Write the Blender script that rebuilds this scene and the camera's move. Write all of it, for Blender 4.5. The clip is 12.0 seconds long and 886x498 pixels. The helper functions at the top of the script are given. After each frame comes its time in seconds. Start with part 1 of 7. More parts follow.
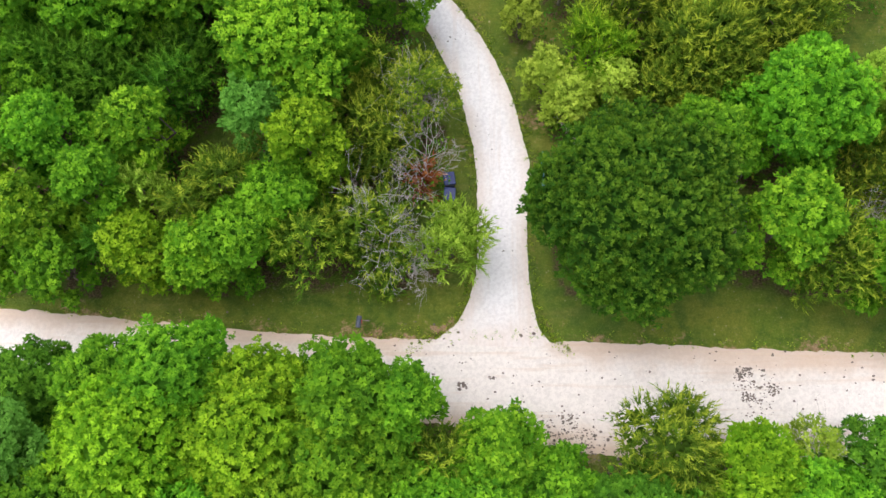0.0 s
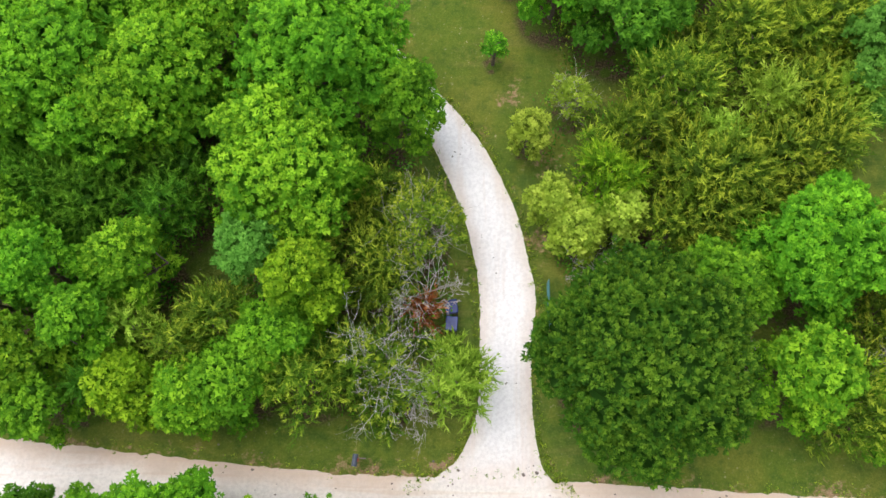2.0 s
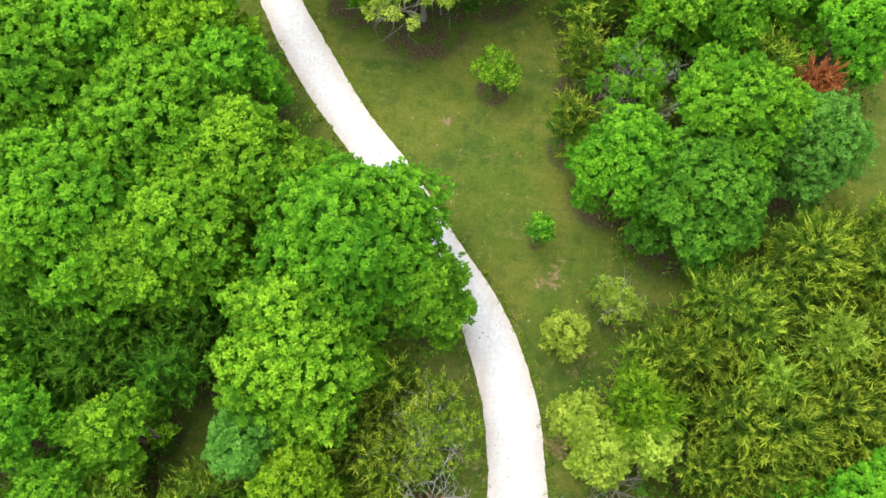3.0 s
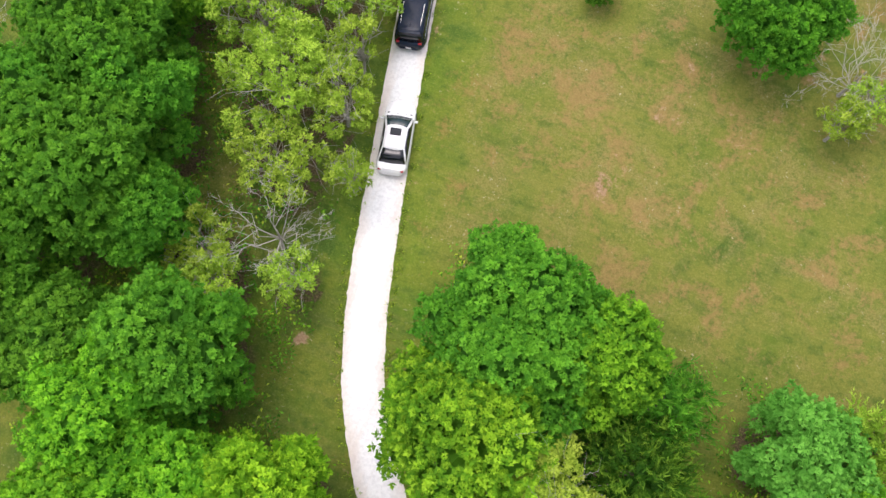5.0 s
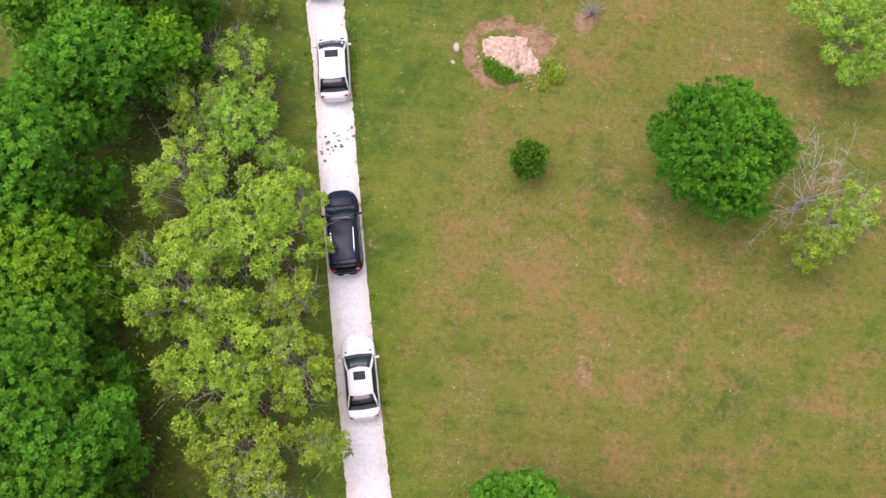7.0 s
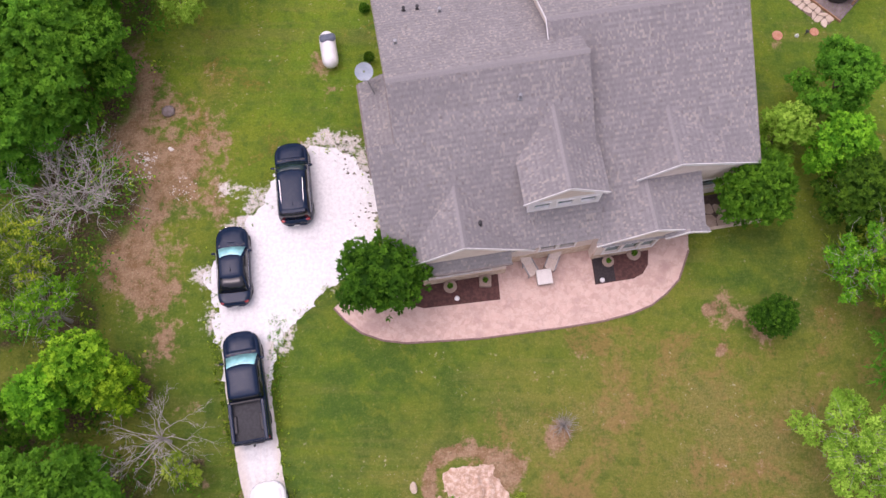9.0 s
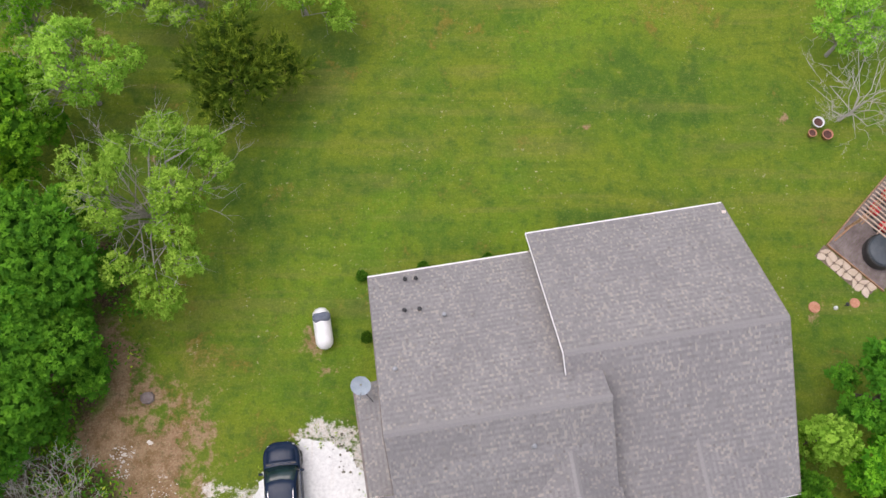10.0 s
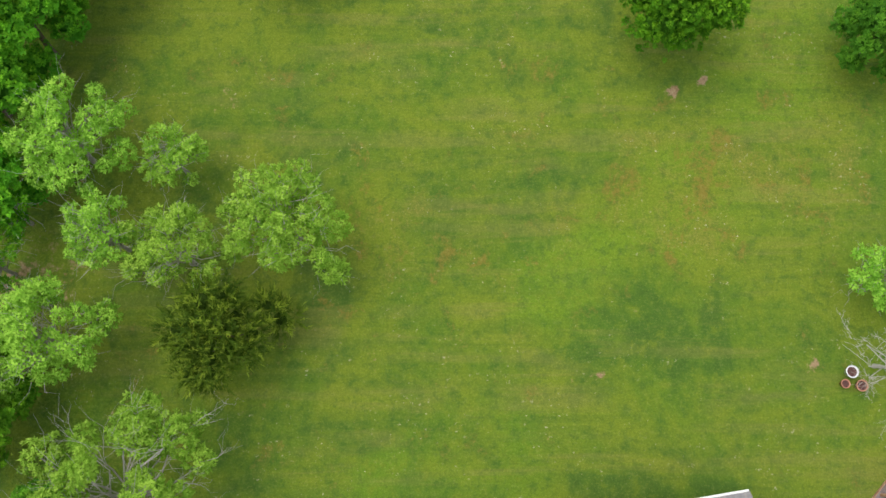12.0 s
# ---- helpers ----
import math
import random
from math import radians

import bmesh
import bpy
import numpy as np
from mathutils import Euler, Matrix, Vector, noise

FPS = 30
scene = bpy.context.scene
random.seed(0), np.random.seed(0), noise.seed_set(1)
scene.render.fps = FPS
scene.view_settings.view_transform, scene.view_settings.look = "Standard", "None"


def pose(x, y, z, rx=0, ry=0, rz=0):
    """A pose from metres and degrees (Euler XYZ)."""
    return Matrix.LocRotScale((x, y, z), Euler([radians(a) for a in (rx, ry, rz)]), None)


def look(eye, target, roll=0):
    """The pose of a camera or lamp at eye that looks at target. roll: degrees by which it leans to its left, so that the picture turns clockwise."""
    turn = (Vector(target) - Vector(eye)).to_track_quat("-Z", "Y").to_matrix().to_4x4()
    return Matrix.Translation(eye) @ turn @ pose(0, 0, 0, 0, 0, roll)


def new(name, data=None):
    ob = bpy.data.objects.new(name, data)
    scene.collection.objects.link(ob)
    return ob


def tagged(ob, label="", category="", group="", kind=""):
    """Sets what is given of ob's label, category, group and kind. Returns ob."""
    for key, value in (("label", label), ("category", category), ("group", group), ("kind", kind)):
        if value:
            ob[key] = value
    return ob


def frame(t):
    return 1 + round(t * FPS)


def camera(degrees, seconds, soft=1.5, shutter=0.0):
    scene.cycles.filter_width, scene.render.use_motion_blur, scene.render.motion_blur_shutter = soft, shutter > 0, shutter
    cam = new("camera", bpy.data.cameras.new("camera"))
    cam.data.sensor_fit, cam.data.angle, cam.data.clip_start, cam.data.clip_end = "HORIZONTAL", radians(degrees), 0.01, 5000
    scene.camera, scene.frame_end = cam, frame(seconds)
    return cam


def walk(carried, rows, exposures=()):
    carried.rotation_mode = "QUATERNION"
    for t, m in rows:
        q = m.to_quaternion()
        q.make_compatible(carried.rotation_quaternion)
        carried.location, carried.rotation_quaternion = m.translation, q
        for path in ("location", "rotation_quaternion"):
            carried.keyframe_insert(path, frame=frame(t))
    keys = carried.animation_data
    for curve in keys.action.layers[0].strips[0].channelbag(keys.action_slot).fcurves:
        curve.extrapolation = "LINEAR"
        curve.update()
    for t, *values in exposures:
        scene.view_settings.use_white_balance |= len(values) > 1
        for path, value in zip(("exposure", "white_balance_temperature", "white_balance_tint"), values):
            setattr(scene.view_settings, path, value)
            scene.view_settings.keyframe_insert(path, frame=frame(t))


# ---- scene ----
cam = camera(54.198, 12.0, soft=1.5)
PATH = [
    (0, pose(0.015, 0.001, 47.941, 15.299, 0.112, 0.000)),
    (0.5, pose(-0.036, 1.447, 47.882, 15.456, 0.031, -0.018)),
    (1, pose(-0.087, 3.083, 47.904, 15.621, -0.030, 0.002)),
    (1.5, pose(-0.159, 4.914, 47.931, 15.773, -0.122, 0.142)),
    (2, pose(-0.013, 7.170, 48.037, 15.644, 0.017, 0.933)),
    (2.5, pose(0.065, 11.123, 47.589, 15.295, 0.058, 2.760)),
    (3, pose(-0.514, 18.352, 47.455, 15.139, 0.053, 8.966)),
    (3.5, pose(-2.282, 26.500, 47.407, 15.050, -0.074, 17.023)),
    (3.7, pose(-3.302, 29.845, 47.438, 14.959, 0.016, 20.699)),
    (5.3, pose(-11.413, 46.358, 47.696, 15.139, -0.023, 21.684)),
    (5.5, pose(-12.028, 47.590, 47.688, 15.075, -0.051, 20.042)),
    (6, pose(-13.206, 50.645, 47.735, 14.964, 0.052, 15.715)),
    (6.5, pose(-14.203, 53.563, 47.731, 14.909, 0.053, 11.093)),
    (6.7, pose(-14.660, 54.742, 47.727, 14.842, -0.050, 9.119)),
    (8.3, pose(-15.496, 70.058, 47.372, 14.780, -0.086, 0.132)),
    (8.5, pose(-15.362, 73.194, 47.312, 14.849, 0.053, -0.009)),
    (9, pose(-15.518, 82.231, 47.221, 14.976, -0.155, 0.046)),
    (9.5, pose(-15.640, 91.801, 47.047, 14.895, -0.145, 0.116)),
    (10, pose(-15.604, 99.298, 47.111, 14.547, 0.070, 0.171)),
    (10.5, pose(-15.794, 103.247, 47.099, 14.307, -0.068, 0.130)),
    (11, pose(-15.845, 107.190, 47.106, 13.837, -0.060, 0.069)),
    (11.5, pose(-15.785, 111.069, 47.044, 13.475, 0.040, 0.066)),
    (12, pose(-15.800, 115.017, 46.971, 13.002, 0.048, 0.038)),
]
# ---- light ----
EXPOSURES = [(0, 0.06, 6500, 18), (1.5, 0.09, 6500, 17), (2.5, 0.26, 6500, 14), (3.0, 0.38, 6500, 13), (3.5, 0.36, 6500, 13), (5.5, 0.16, 6500, 23), (6.5, 0.06, 6500, 30), (8.5, -0.16, 6500, 40), (9.5, -0.23, 6500, 28), (10.5, -0.22, 6500, 13), (12, -0.18, 6500, 9)]
walk(cam, PATH, EXPOSURES)

world = bpy.data.worlds.new("overcast_sky")
scene.world = world
world.use_nodes = True
wn = world.node_tree.nodes
wl = world.node_tree.links
sky = wn.new("ShaderNodeTexSky")
sky.sky_type, sky.sun_disc = "NISHITA", False
sky.sun_elevation, sky.sun_rotation = radians(73), radians(297)
sky.air_density, sky.dust_density = 1.6, 4.0
soft_sky = wn.new("ShaderNodeHueSaturation")
soft_sky.inputs["Saturation"].default_value = 0.35
wl.new(sky.outputs[0], soft_sky.inputs["Color"])
wl.new(soft_sky.outputs[0], wn["Background"].inputs["Color"])
wn["Background"].inputs["Strength"].default_value = 0.258
sun = bpy.data.lights.new("sun", "SUN")
sun.energy, sun.angle, sun.color = 0.55, radians(50), (1.0, 0.97, 0.92)
sun_ob = new("sun", sun)
sun_ob.matrix_world = look((0, 0, 80), (22, -11, 0))


# ---- materials ----
class Mat:
    """A small builder for node materials."""

    def __init__(self, name, rough=0.9, metal=0.0):
        self.m = bpy.data.materials.new(name)
        self.m.use_nodes = True
        self.n, self.l = self.m.node_tree.nodes, self.m.node_tree.links
        self.b = self.n["Principled BSDF"]
        self.b.inputs["Roughness"].default_value = rough
        self.b.inputs["Metallic"].default_value = metal
        self.geo = None

    def put(self, socket, value):
        if isinstance(value, bpy.types.NodeSocket):
            self.l.new(value, socket)
        elif isinstance(value, tuple) and len(value) == 3 and socket.type == "RGBA":
            socket.default_value = (*value, 1)
        else:
            socket.default_value = value

    def coord(self, kind="Object"):
        return self.n.new("ShaderNodeTexCoord").outputs[kind]

    def noise(self, scale, detail=4.0, vec=None, rough=0.55, distort=0.0):
        t = self.n.new("ShaderNodeTexNoise")
        self.put(t.inputs["Scale"], scale)
        self.put(t.inputs["Detail"], detail)
        self.put(t.inputs["Roughness"], rough)
        self.put(t.inputs["Distortion"], distort)
        self.l.new(vec if vec else self.coord(), t.inputs["Vector"])
        return t.outputs["Fac"]

    def ramp(self, fac, lo, hi, a=0.0, b=1.0):
        r = self.n.new("ShaderNodeMapRange")
        r.interpolation_type = "SMOOTHSTEP"
        self.put(r.inputs["Value"], fac)
        for key, v in (("From Min", lo), ("From Max", hi), ("To Min", a), ("To Max", b)):
            self.put(r.inputs[key], v)
        return r.outputs[0]

    def mix(self, fac, a, b, mode="MIX"):
        x = self.n.new("ShaderNodeMix")
        x.data_type, x.blend_type = "RGBA", mode
        self.put(x.inputs[0], fac)
        self.put(x.inputs[6], a)
        self.put(x.inputs[7], b)
        return x.outputs[2]

    def math(self, op, a, b=0.0):
        x = self.n.new("ShaderNodeMath")
        x.operation = op
        self.put(x.inputs[0], a)
        self.put(x.inputs[1], b)
        return x.outputs[0]

    def attr(self, name):
        x = self.n.new("ShaderNodeAttribute")
        x.attribute_name = name
        return x.outputs["Fac"]

    def scaled(self, sx, sy, sz, vec=None, rot=0.0):
        x = self.n.new("ShaderNodeMapping")
        x.inputs["Scale"].default_value = (sx, sy, sz)
        x.inputs["Rotation"].default_value = (0, 0, rot)
        self.l.new(vec if vec else self.coord(), x.inputs["Vector"])
        return x.outputs[0]

    def random_object(self):
        return self.n.new("ShaderNodeObjectInfo").outputs["Random"]

    def random_island(self):
        return self.n.new("ShaderNodeNewGeometry").outputs["Random Per Island"]

    def bump(self, height, strength=0.4, distance=0.02):
        x = self.n.new("ShaderNodeBump")
        self.put(x.inputs["Strength"], strength)
        self.put(x.inputs["Distance"], distance)
        self.l.new(height, x.inputs["Height"])
        self.l.new(x.outputs[0], self.b.inputs["Normal"])

    def done(self, colour):
        self.put(self.b.inputs["Base Color"], colour)
        return self.m


def plain(name, a, b, scale=6.0, rough=0.8, metal=0.0, bump=0.2, fine=60.0):
    """Two tones blended by coarse and fine noise, with a fine relief."""
    m = Mat(name, rough, metal)
    f = m.noise(fine, 3)
    c = m.mix(m.ramp(m.noise(scale), 0.35, 0.68), a, b)
    c = m.mix(m.ramp(f, 0.35, 0.75, 0.0, 0.35), c, tuple(x * 0.6 for x in a))
    if bump:
        m.bump(f, bump, 0.01)
    return m.done(c)


def leaf_material(name, a, b, young):
    """Foliage: paler shoot tips for new growth and light from above, darker inside for shade, all put into the colour;
    tone shifts leaf by leaf, clump by clump and tree by tree.
    """
    m = Mat(name, 0.7)
    m.b.inputs["Specular IOR Level"].default_value = 0.12
    per_leaf, shoot, tuft = m.random_island(), m.attr("shoot"), m.attr("tuft")
    clump = m.math("ADD", m.math("MULTIPLY", m.noise(0.55, 2), 0.75), m.math("MULTIPLY", tuft, 0.25))
    c = m.mix(m.ramp(clump, 0.36, 0.66), a, b)
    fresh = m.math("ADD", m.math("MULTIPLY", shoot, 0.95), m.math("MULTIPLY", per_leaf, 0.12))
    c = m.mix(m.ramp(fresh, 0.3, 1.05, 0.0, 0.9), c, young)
    # hearts and low brush leaves coloured darker, as if in shade
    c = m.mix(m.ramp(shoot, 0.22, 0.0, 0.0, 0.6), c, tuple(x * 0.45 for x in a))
    tree_shift = m.n.new("ShaderNodeHueSaturation")
    m.put(tree_shift.inputs["Hue"], m.ramp(m.random_object(), 0, 1, 0.493, 0.506))
    m.put(tree_shift.inputs["Value"], m.ramp(m.random_object(), 0, 1, 0.9, 1.12))
    m.put(tree_shift.inputs["Color"], c)
    c = tree_shift.outputs[0]
    m.put(m.b.inputs["Base Color"], c)
    thin = m.n.new("ShaderNodeBsdfTranslucent")
    m.put(thin.inputs["Color"], c)
    both = m.n.new("ShaderNodeMixShader")
    both.inputs[0].default_value = 0.4
    m.l.new(m.b.outputs[0], both.inputs[1])
    m.l.new(thin.outputs[0], both.inputs[2])
    m.l.new(both.outputs[0], m.n["Material Output"].inputs["Surface"])
    return m.m


LEAF = {
    "mid": leaf_material("leaf_mid_green", (0.062, 0.23, 0.011), (0.108, 0.34, 0.014), (0.3, 0.62, 0.03)),
    "bright": leaf_material("leaf_bright_green", (0.07, 0.235, 0.01), (0.13, 0.355, 0.014), (0.4, 0.68, 0.035)),
    "yellow": leaf_material("leaf_yellow_green", (0.092, 0.25, 0.008), (0.155, 0.37, 0.011), (0.44, 0.7, 0.032)),
    "dark": leaf_material("leaf_dark_green", (0.052, 0.19, 0.013), (0.083, 0.27, 0.017), (0.2, 0.47, 0.032)),
    "deep": leaf_material("leaf_deep_green", (0.034, 0.115, 0.009), (0.055, 0.165, 0.012), (0.13, 0.3, 0.02)),
    "blue": leaf_material("leaf_blue_green", (0.075, 0.25, 0.025), (0.11, 0.34, 0.04), (0.22, 0.52, 0.075)),
    "olive": leaf_material("leaf_olive_green", (0.078, 0.175, 0.014), (0.13, 0.265, 0.018), (0.5, 0.62, 0.05)),
    "fresh": leaf_material("leaf_fresh_green", (0.155, 0.34, 0.026), (0.24, 0.46, 0.042), (0.46, 0.7, 0.1)),
    "light": leaf_material("leaf_light_green", (0.175, 0.32, 0.025), (0.26, 0.43, 0.035), (0.5, 0.68, 0.085)),
    "tipped": leaf_material("leaf_dark_with_pale_tips", (0.03, 0.115, 0.008), (0.05, 0.165, 0.011), (0.22, 0.4, 0.03)),
    "lime": leaf_material("leaf_pale_lime", (0.23, 0.37, 0.032), (0.34, 0.49, 0.045), (0.6, 0.75, 0.11)),
    "moss": leaf_material("leaf_dark_moss_green", (0.06, 0.115, 0.01), (0.1, 0.17, 0.013), (0.3, 0.38, 0.035)),
    "red": leaf_material("leaf_dead_rust", (0.28, 0.085, 0.028), (0.4, 0.13, 0.04), (0.52, 0.22, 0.08)),
}
BARK = plain("bark_brown", (0.11, 0.085, 0.06), (0.17, 0.14, 0.105), 8, 0.95, 0, 0.5, 40)
BARK_PALE = plain("bark_pale_grey", (0.29, 0.27, 0.24), (0.41, 0.38, 0.335), 8, 0.9, 0, 0.4, 40)
BARK_DEAD = plain("bark_bleached_grey", (0.37, 0.35, 0.315), (0.52, 0.49, 0.44), 8, 0.9, 0, 0.4, 40)


def ground_material():
    m = Mat("grass_and_soil", 1.0)
    m.b.inputs["Specular IOR Level"].default_value = 0.1
    co = m.coord()
    # slight warp, so that patches run out unevenly
    patch, blotch = m.noise(0.16, 5, co, 0.65, 0.6), m.noise(0.42, 5, co, 0.7, 0.4)
    mid, tuft, fine = m.noise(1.1, 4, co, 0.7), m.noise(3.1, 3, co, 0.7), m.noise(8.5, 3, co, 0.7)
    blade, hue = m.noise(21.0, 2, co, 0.7), m.noise(0.3, 6, m.scaled(1, 1, 1, co, 0.7), 0.72, 0.5)
    lush, dry, dirt, litter, stones = m.attr("lush"), m.attr("dry"), m.attr("dirt"), m.attr("litter"), m.attr("gravel")
    broad, drift = m.noise(0.055, 3, co, 0.6, 0.8), m.noise(0.2, 3, m.scaled(1, 1, 1, co, 2.1), 0.6, 1.0)
    deep = m.mix(lush, (0.066, 0.118, 0.02), (0.065, 0.135, 0.022))
    plainer = m.mix(lush, (0.116, 0.158, 0.026), (0.112, 0.196, 0.019))
    warm = m.mix(lush, (0.185, 0.178, 0.044), (0.178, 0.24, 0.022))
    c = m.mix(m.ramp(m.math("ADD", patch, m.math("MULTIPLY", dry, 0.2)), 0.42, 0.62), plainer, warm)
    c = m.mix(m.ramp(m.math("SUBTRACT", drift, m.math("MULTIPLY", dry, 0.2)), 0.48, 0.64, 0.0, 0.75), c, deep)
    c = m.mix(m.ramp(broad, 0.52, 0.66, 0.0, 0.55), c, m.mix(lush, (0.16, 0.15, 0.038), (0.15, 0.275, 0.018)))
    c = m.mix(m.ramp(blotch, 0.5, 0.7, 0.0, 0.6), c, deep)
    c = m.mix(m.ramp(mid, 0.5, 0.66, 0.0, 0.65), c, warm)
    c = m.mix(m.ramp(mid, 0.5, 0.34, 0.0, 0.6), c, deep)
    # mowing lines: long faint swaths along two directions, broken up
    for rot, amount in ((radians(-8), 0.36), (radians(82), 0.34)):
        st = m.noise(1.0, 4, m.scaled(0.06, 0.75, 1, co, rot), 0.65, 0.6)
        amount = m.math("MULTIPLY", m.ramp(m.noise(0.11, 3, m.scaled(1, 1, 1, co, rot)), 0.42, 0.6), amount)
        c = m.mix(m.math("MULTIPLY", m.ramp(st, 0.5, 0.66), amount), c, (0.24, 0.225, 0.06))
        c = m.mix(m.math("MULTIPLY", m.ramp(st, 0.5, 0.34), amount), c, deep)
    # dry straw and rusty patches
    dryness = m.math("ADD", m.math("MULTIPLY", dry, 0.43), m.math("ADD", m.math("MULTIPLY", hue, 1.1), m.math("MULTIPLY", tuft, 0.22)))
    straw = m.mix(m.ramp(fine, 0.4, 0.6), m.mix(lush, (0.24, 0.185, 0.07), (0.2, 0.205, 0.035)), m.mix(lush, (0.34, 0.25, 0.125), (0.26, 0.22, 0.05)))
    c = m.mix(m.ramp(dryness, 0.8, 1.05, 0.0, 0.55), c, straw)
    rust = m.math("ADD", m.math("MULTIPLY", blotch, 0.9), m.math("ADD", m.math("MULTIPLY", tuft, 0.25), m.math("MULTIPLY", dry, 0.3)))
    c = m.mix(m.ramp(rust, 0.7, 0.86, 0.0, 0.75), c, m.mix(lush, (0.34, 0.21, 0.1), (0.25, 0.18, 0.035)))
    c = m.mix(m.ramp(tuft, 0.55, 0.7, 0.0, 0.22), c, (0.25, 0.26, 0.07))
    c = m.mix(m.ramp(tuft, 0.46, 0.3, 0.0, 0.3), c, deep)
    # pale seed heads
    flecks = m.math("MULTIPLY", m.ramp(m.noise(4.2, 3, co, 0.6), 0.6, 0.68), m.math("MULTIPLY", m.ramp(hue, 0.47, 0.6), m.ramp(mid, 0.46, 0.6)))
    c = m.mix(m.math("MULTIPLY", flecks, 0.75), c, (0.5, 0.44, 0.32))
    soil = m.mix(m.ramp(mid, 0.38, 0.62), (0.27, 0.155, 0.085), (0.4, 0.255, 0.165))
    soil = m.mix(m.ramp(fine, 0.5, 0.68, 0, 0.35), soil, (0.5, 0.4, 0.31))
    soil = m.mix(m.ramp(tuft, 0.46, 0.34, 0, 0.6), soil, (0.19, 0.14, 0.07))
    bare = m.math("ADD", m.math("MULTIPLY", dirt, 0.7), m.math("ADD", m.math("MULTIPLY", mid, 0.85), m.math("ADD", m.math("MULTIPLY", tuft, 0.4), m.math("MULTIPLY", blotch, 0.6))))
    c = m.mix(m.ramp(bare, 1.13, 1.33, 0.0, 0.9), c, soil)
    # limestone strewn into the grass
    strewn = m.math("ADD", m.math("MULTIPLY", stones, 0.9), m.math("ADD", m.math("MULTIPLY", mid, 0.7), m.math("ADD", m.math("MULTIPLY", tuft, 0.75), m.math("MULTIPLY", fine, 0.3))))
    c = m.mix(m.ramp(strewn, 1.24, 1.42, 0.0, 0.95), c, m.mix(m.ramp(fine, 0.4, 0.62), (0.8, 0.775, 0.75), (0.62, 0.55, 0.48)))
    leafy = m.mix(m.ramp(fine, 0.35, 0.65), (0.07, 0.055, 0.03), (0.15, 0.11, 0.06))
    leafy = m.mix(m.ramp(mid, 0.45, 0.58), leafy, (0.085, 0.145, 0.018))
    under = m.math("ADD", litter, m.math("MULTIPLY", mid, 0.6))
    c = m.mix(m.ramp(under, 0.6, 1.0), c, leafy)
    c = m.mix(m.ramp(blade, 0.5, 0.7, 0.0, 0.25), c, (0.05, 0.08, 0.014))
    c = m.mix(m.ramp(fine, 0.54, 0.68, 0.0, 0.2), c, (0.27, 0.28, 0.08))
    # blades and tufts
    c = m.mix(1.0, c, m.ramp(m.math("ADD", m.math("MULTIPLY", fine, 0.65), m.math("MULTIPLY", tuft, 0.35)), 0.36, 0.64, 0.9, 1.1), "MULTIPLY")
    m.bump(m.math("ADD", m.math("ADD", fine, blade), tuft), 0.9, 0.08)
    return m.done(c)


def gravel_material(name, stone, tan, tan_amount, ruts, run):
    m = Mat(name, 0.95)
    m.b.inputs["Specular IOR Level"].default_value = 0.2
    co = m.coord()
    mid, fine, grit = m.noise(0.55, 5, co, 0.6), m.noise(5, 5, co, 0.7), m.noise(45, 2, co)
    c = m.mix(m.ramp(fine, 0.38, 0.66, 0.0, 0.6), stone, tuple(x * 0.74 for x in stone))
    edge = m.attr("edge")
    c = m.mix(m.ramp(m.math("ADD", edge, m.math("MULTIPLY", mid, 0.7)), 0.65, 1.25, 0.0, tan_amount), c, tan)
    # wheel tracks: long streaks, faint and broken
    track = m.noise(1.0, 4, m.scaled(*run, 1, co), 0.6, 0.4)
    c = m.mix(m.ramp(m.math("ADD", track, m.math("MULTIPLY", edge, 0.12)), 0.56, 0.72, 0.0, 0.5 * tan_amount), c, tan)
    c = m.mix(m.ramp(mid, 0.55, 0.75, 0.0, 0.22 * ruts), c, tuple(x * 0.62 for x in stone))
    c = m.mix(m.ramp(m.noise(1.7, 7, co, 0.8), 0.66, 0.72, 0.0, 0.5 * ruts), c, (0.2, 0.165, 0.14))
    c = m.mix(m.ramp(grit, 0.55, 0.8, 0.0, 0.35), c, tuple(x * 0.5 for x in stone))
    m.bump(m.math("ADD", grit, fine), 0.6, 0.03)
    return m.done(c)


GROUND = ground_material()
ROAD = gravel_material("road_gravel", (0.74, 0.71, 0.65), (0.56, 0.42, 0.3), 0.7, 1.0, (0.12, 2.2))
DRIVE = gravel_material("drive_limestone", (0.8, 0.805, 0.785), (0.6, 0.49, 0.39), 0.45, 0.8, (2.2, 0.12))
MUD = plain("dark_mud", (0.13, 0.11, 0.095), (0.22, 0.185, 0.155), 5, 0.9, 0, 0.6, 30)
WHITE = plain("white_trim_paint", (0.86, 0.85, 0.84), (0.8, 0.79, 0.78), 3, 0.5, 0, 0.05)
SIDING = plain("cream_stucco", (0.74, 0.65, 0.58), (0.66, 0.57, 0.5), 2, 0.85, 0, 0.15)
BLACK = plain("black_plastic", (0.025, 0.025, 0.027), (0.04, 0.04, 0.042), 5, 0.55, 0, 0.1)
STEEL = plain("grey_metal", (0.35, 0.36, 0.37), (0.25, 0.26, 0.27), 5, 0.4, 0.6, 0.05)
PURE_WHITE = plain("white_enamel", (0.8, 0.8, 0.8), (0.72, 0.72, 0.71), 3, 0.35, 0, 0.03)
CLAY = plain("terracotta", (0.45, 0.2, 0.12), (0.55, 0.28, 0.18), 6, 0.85, 0, 0.2)
TIMBER = plain("cedar_timber", (0.36, 0.2, 0.11), (0.48, 0.3, 0.18), 5, 0.75, 0, 0.2)
OLD_WOOD = plain("weathered_deck_wood", (0.16, 0.125, 0.115), (0.25, 0.21, 0.195), 3, 0.85, 0, 0.3)
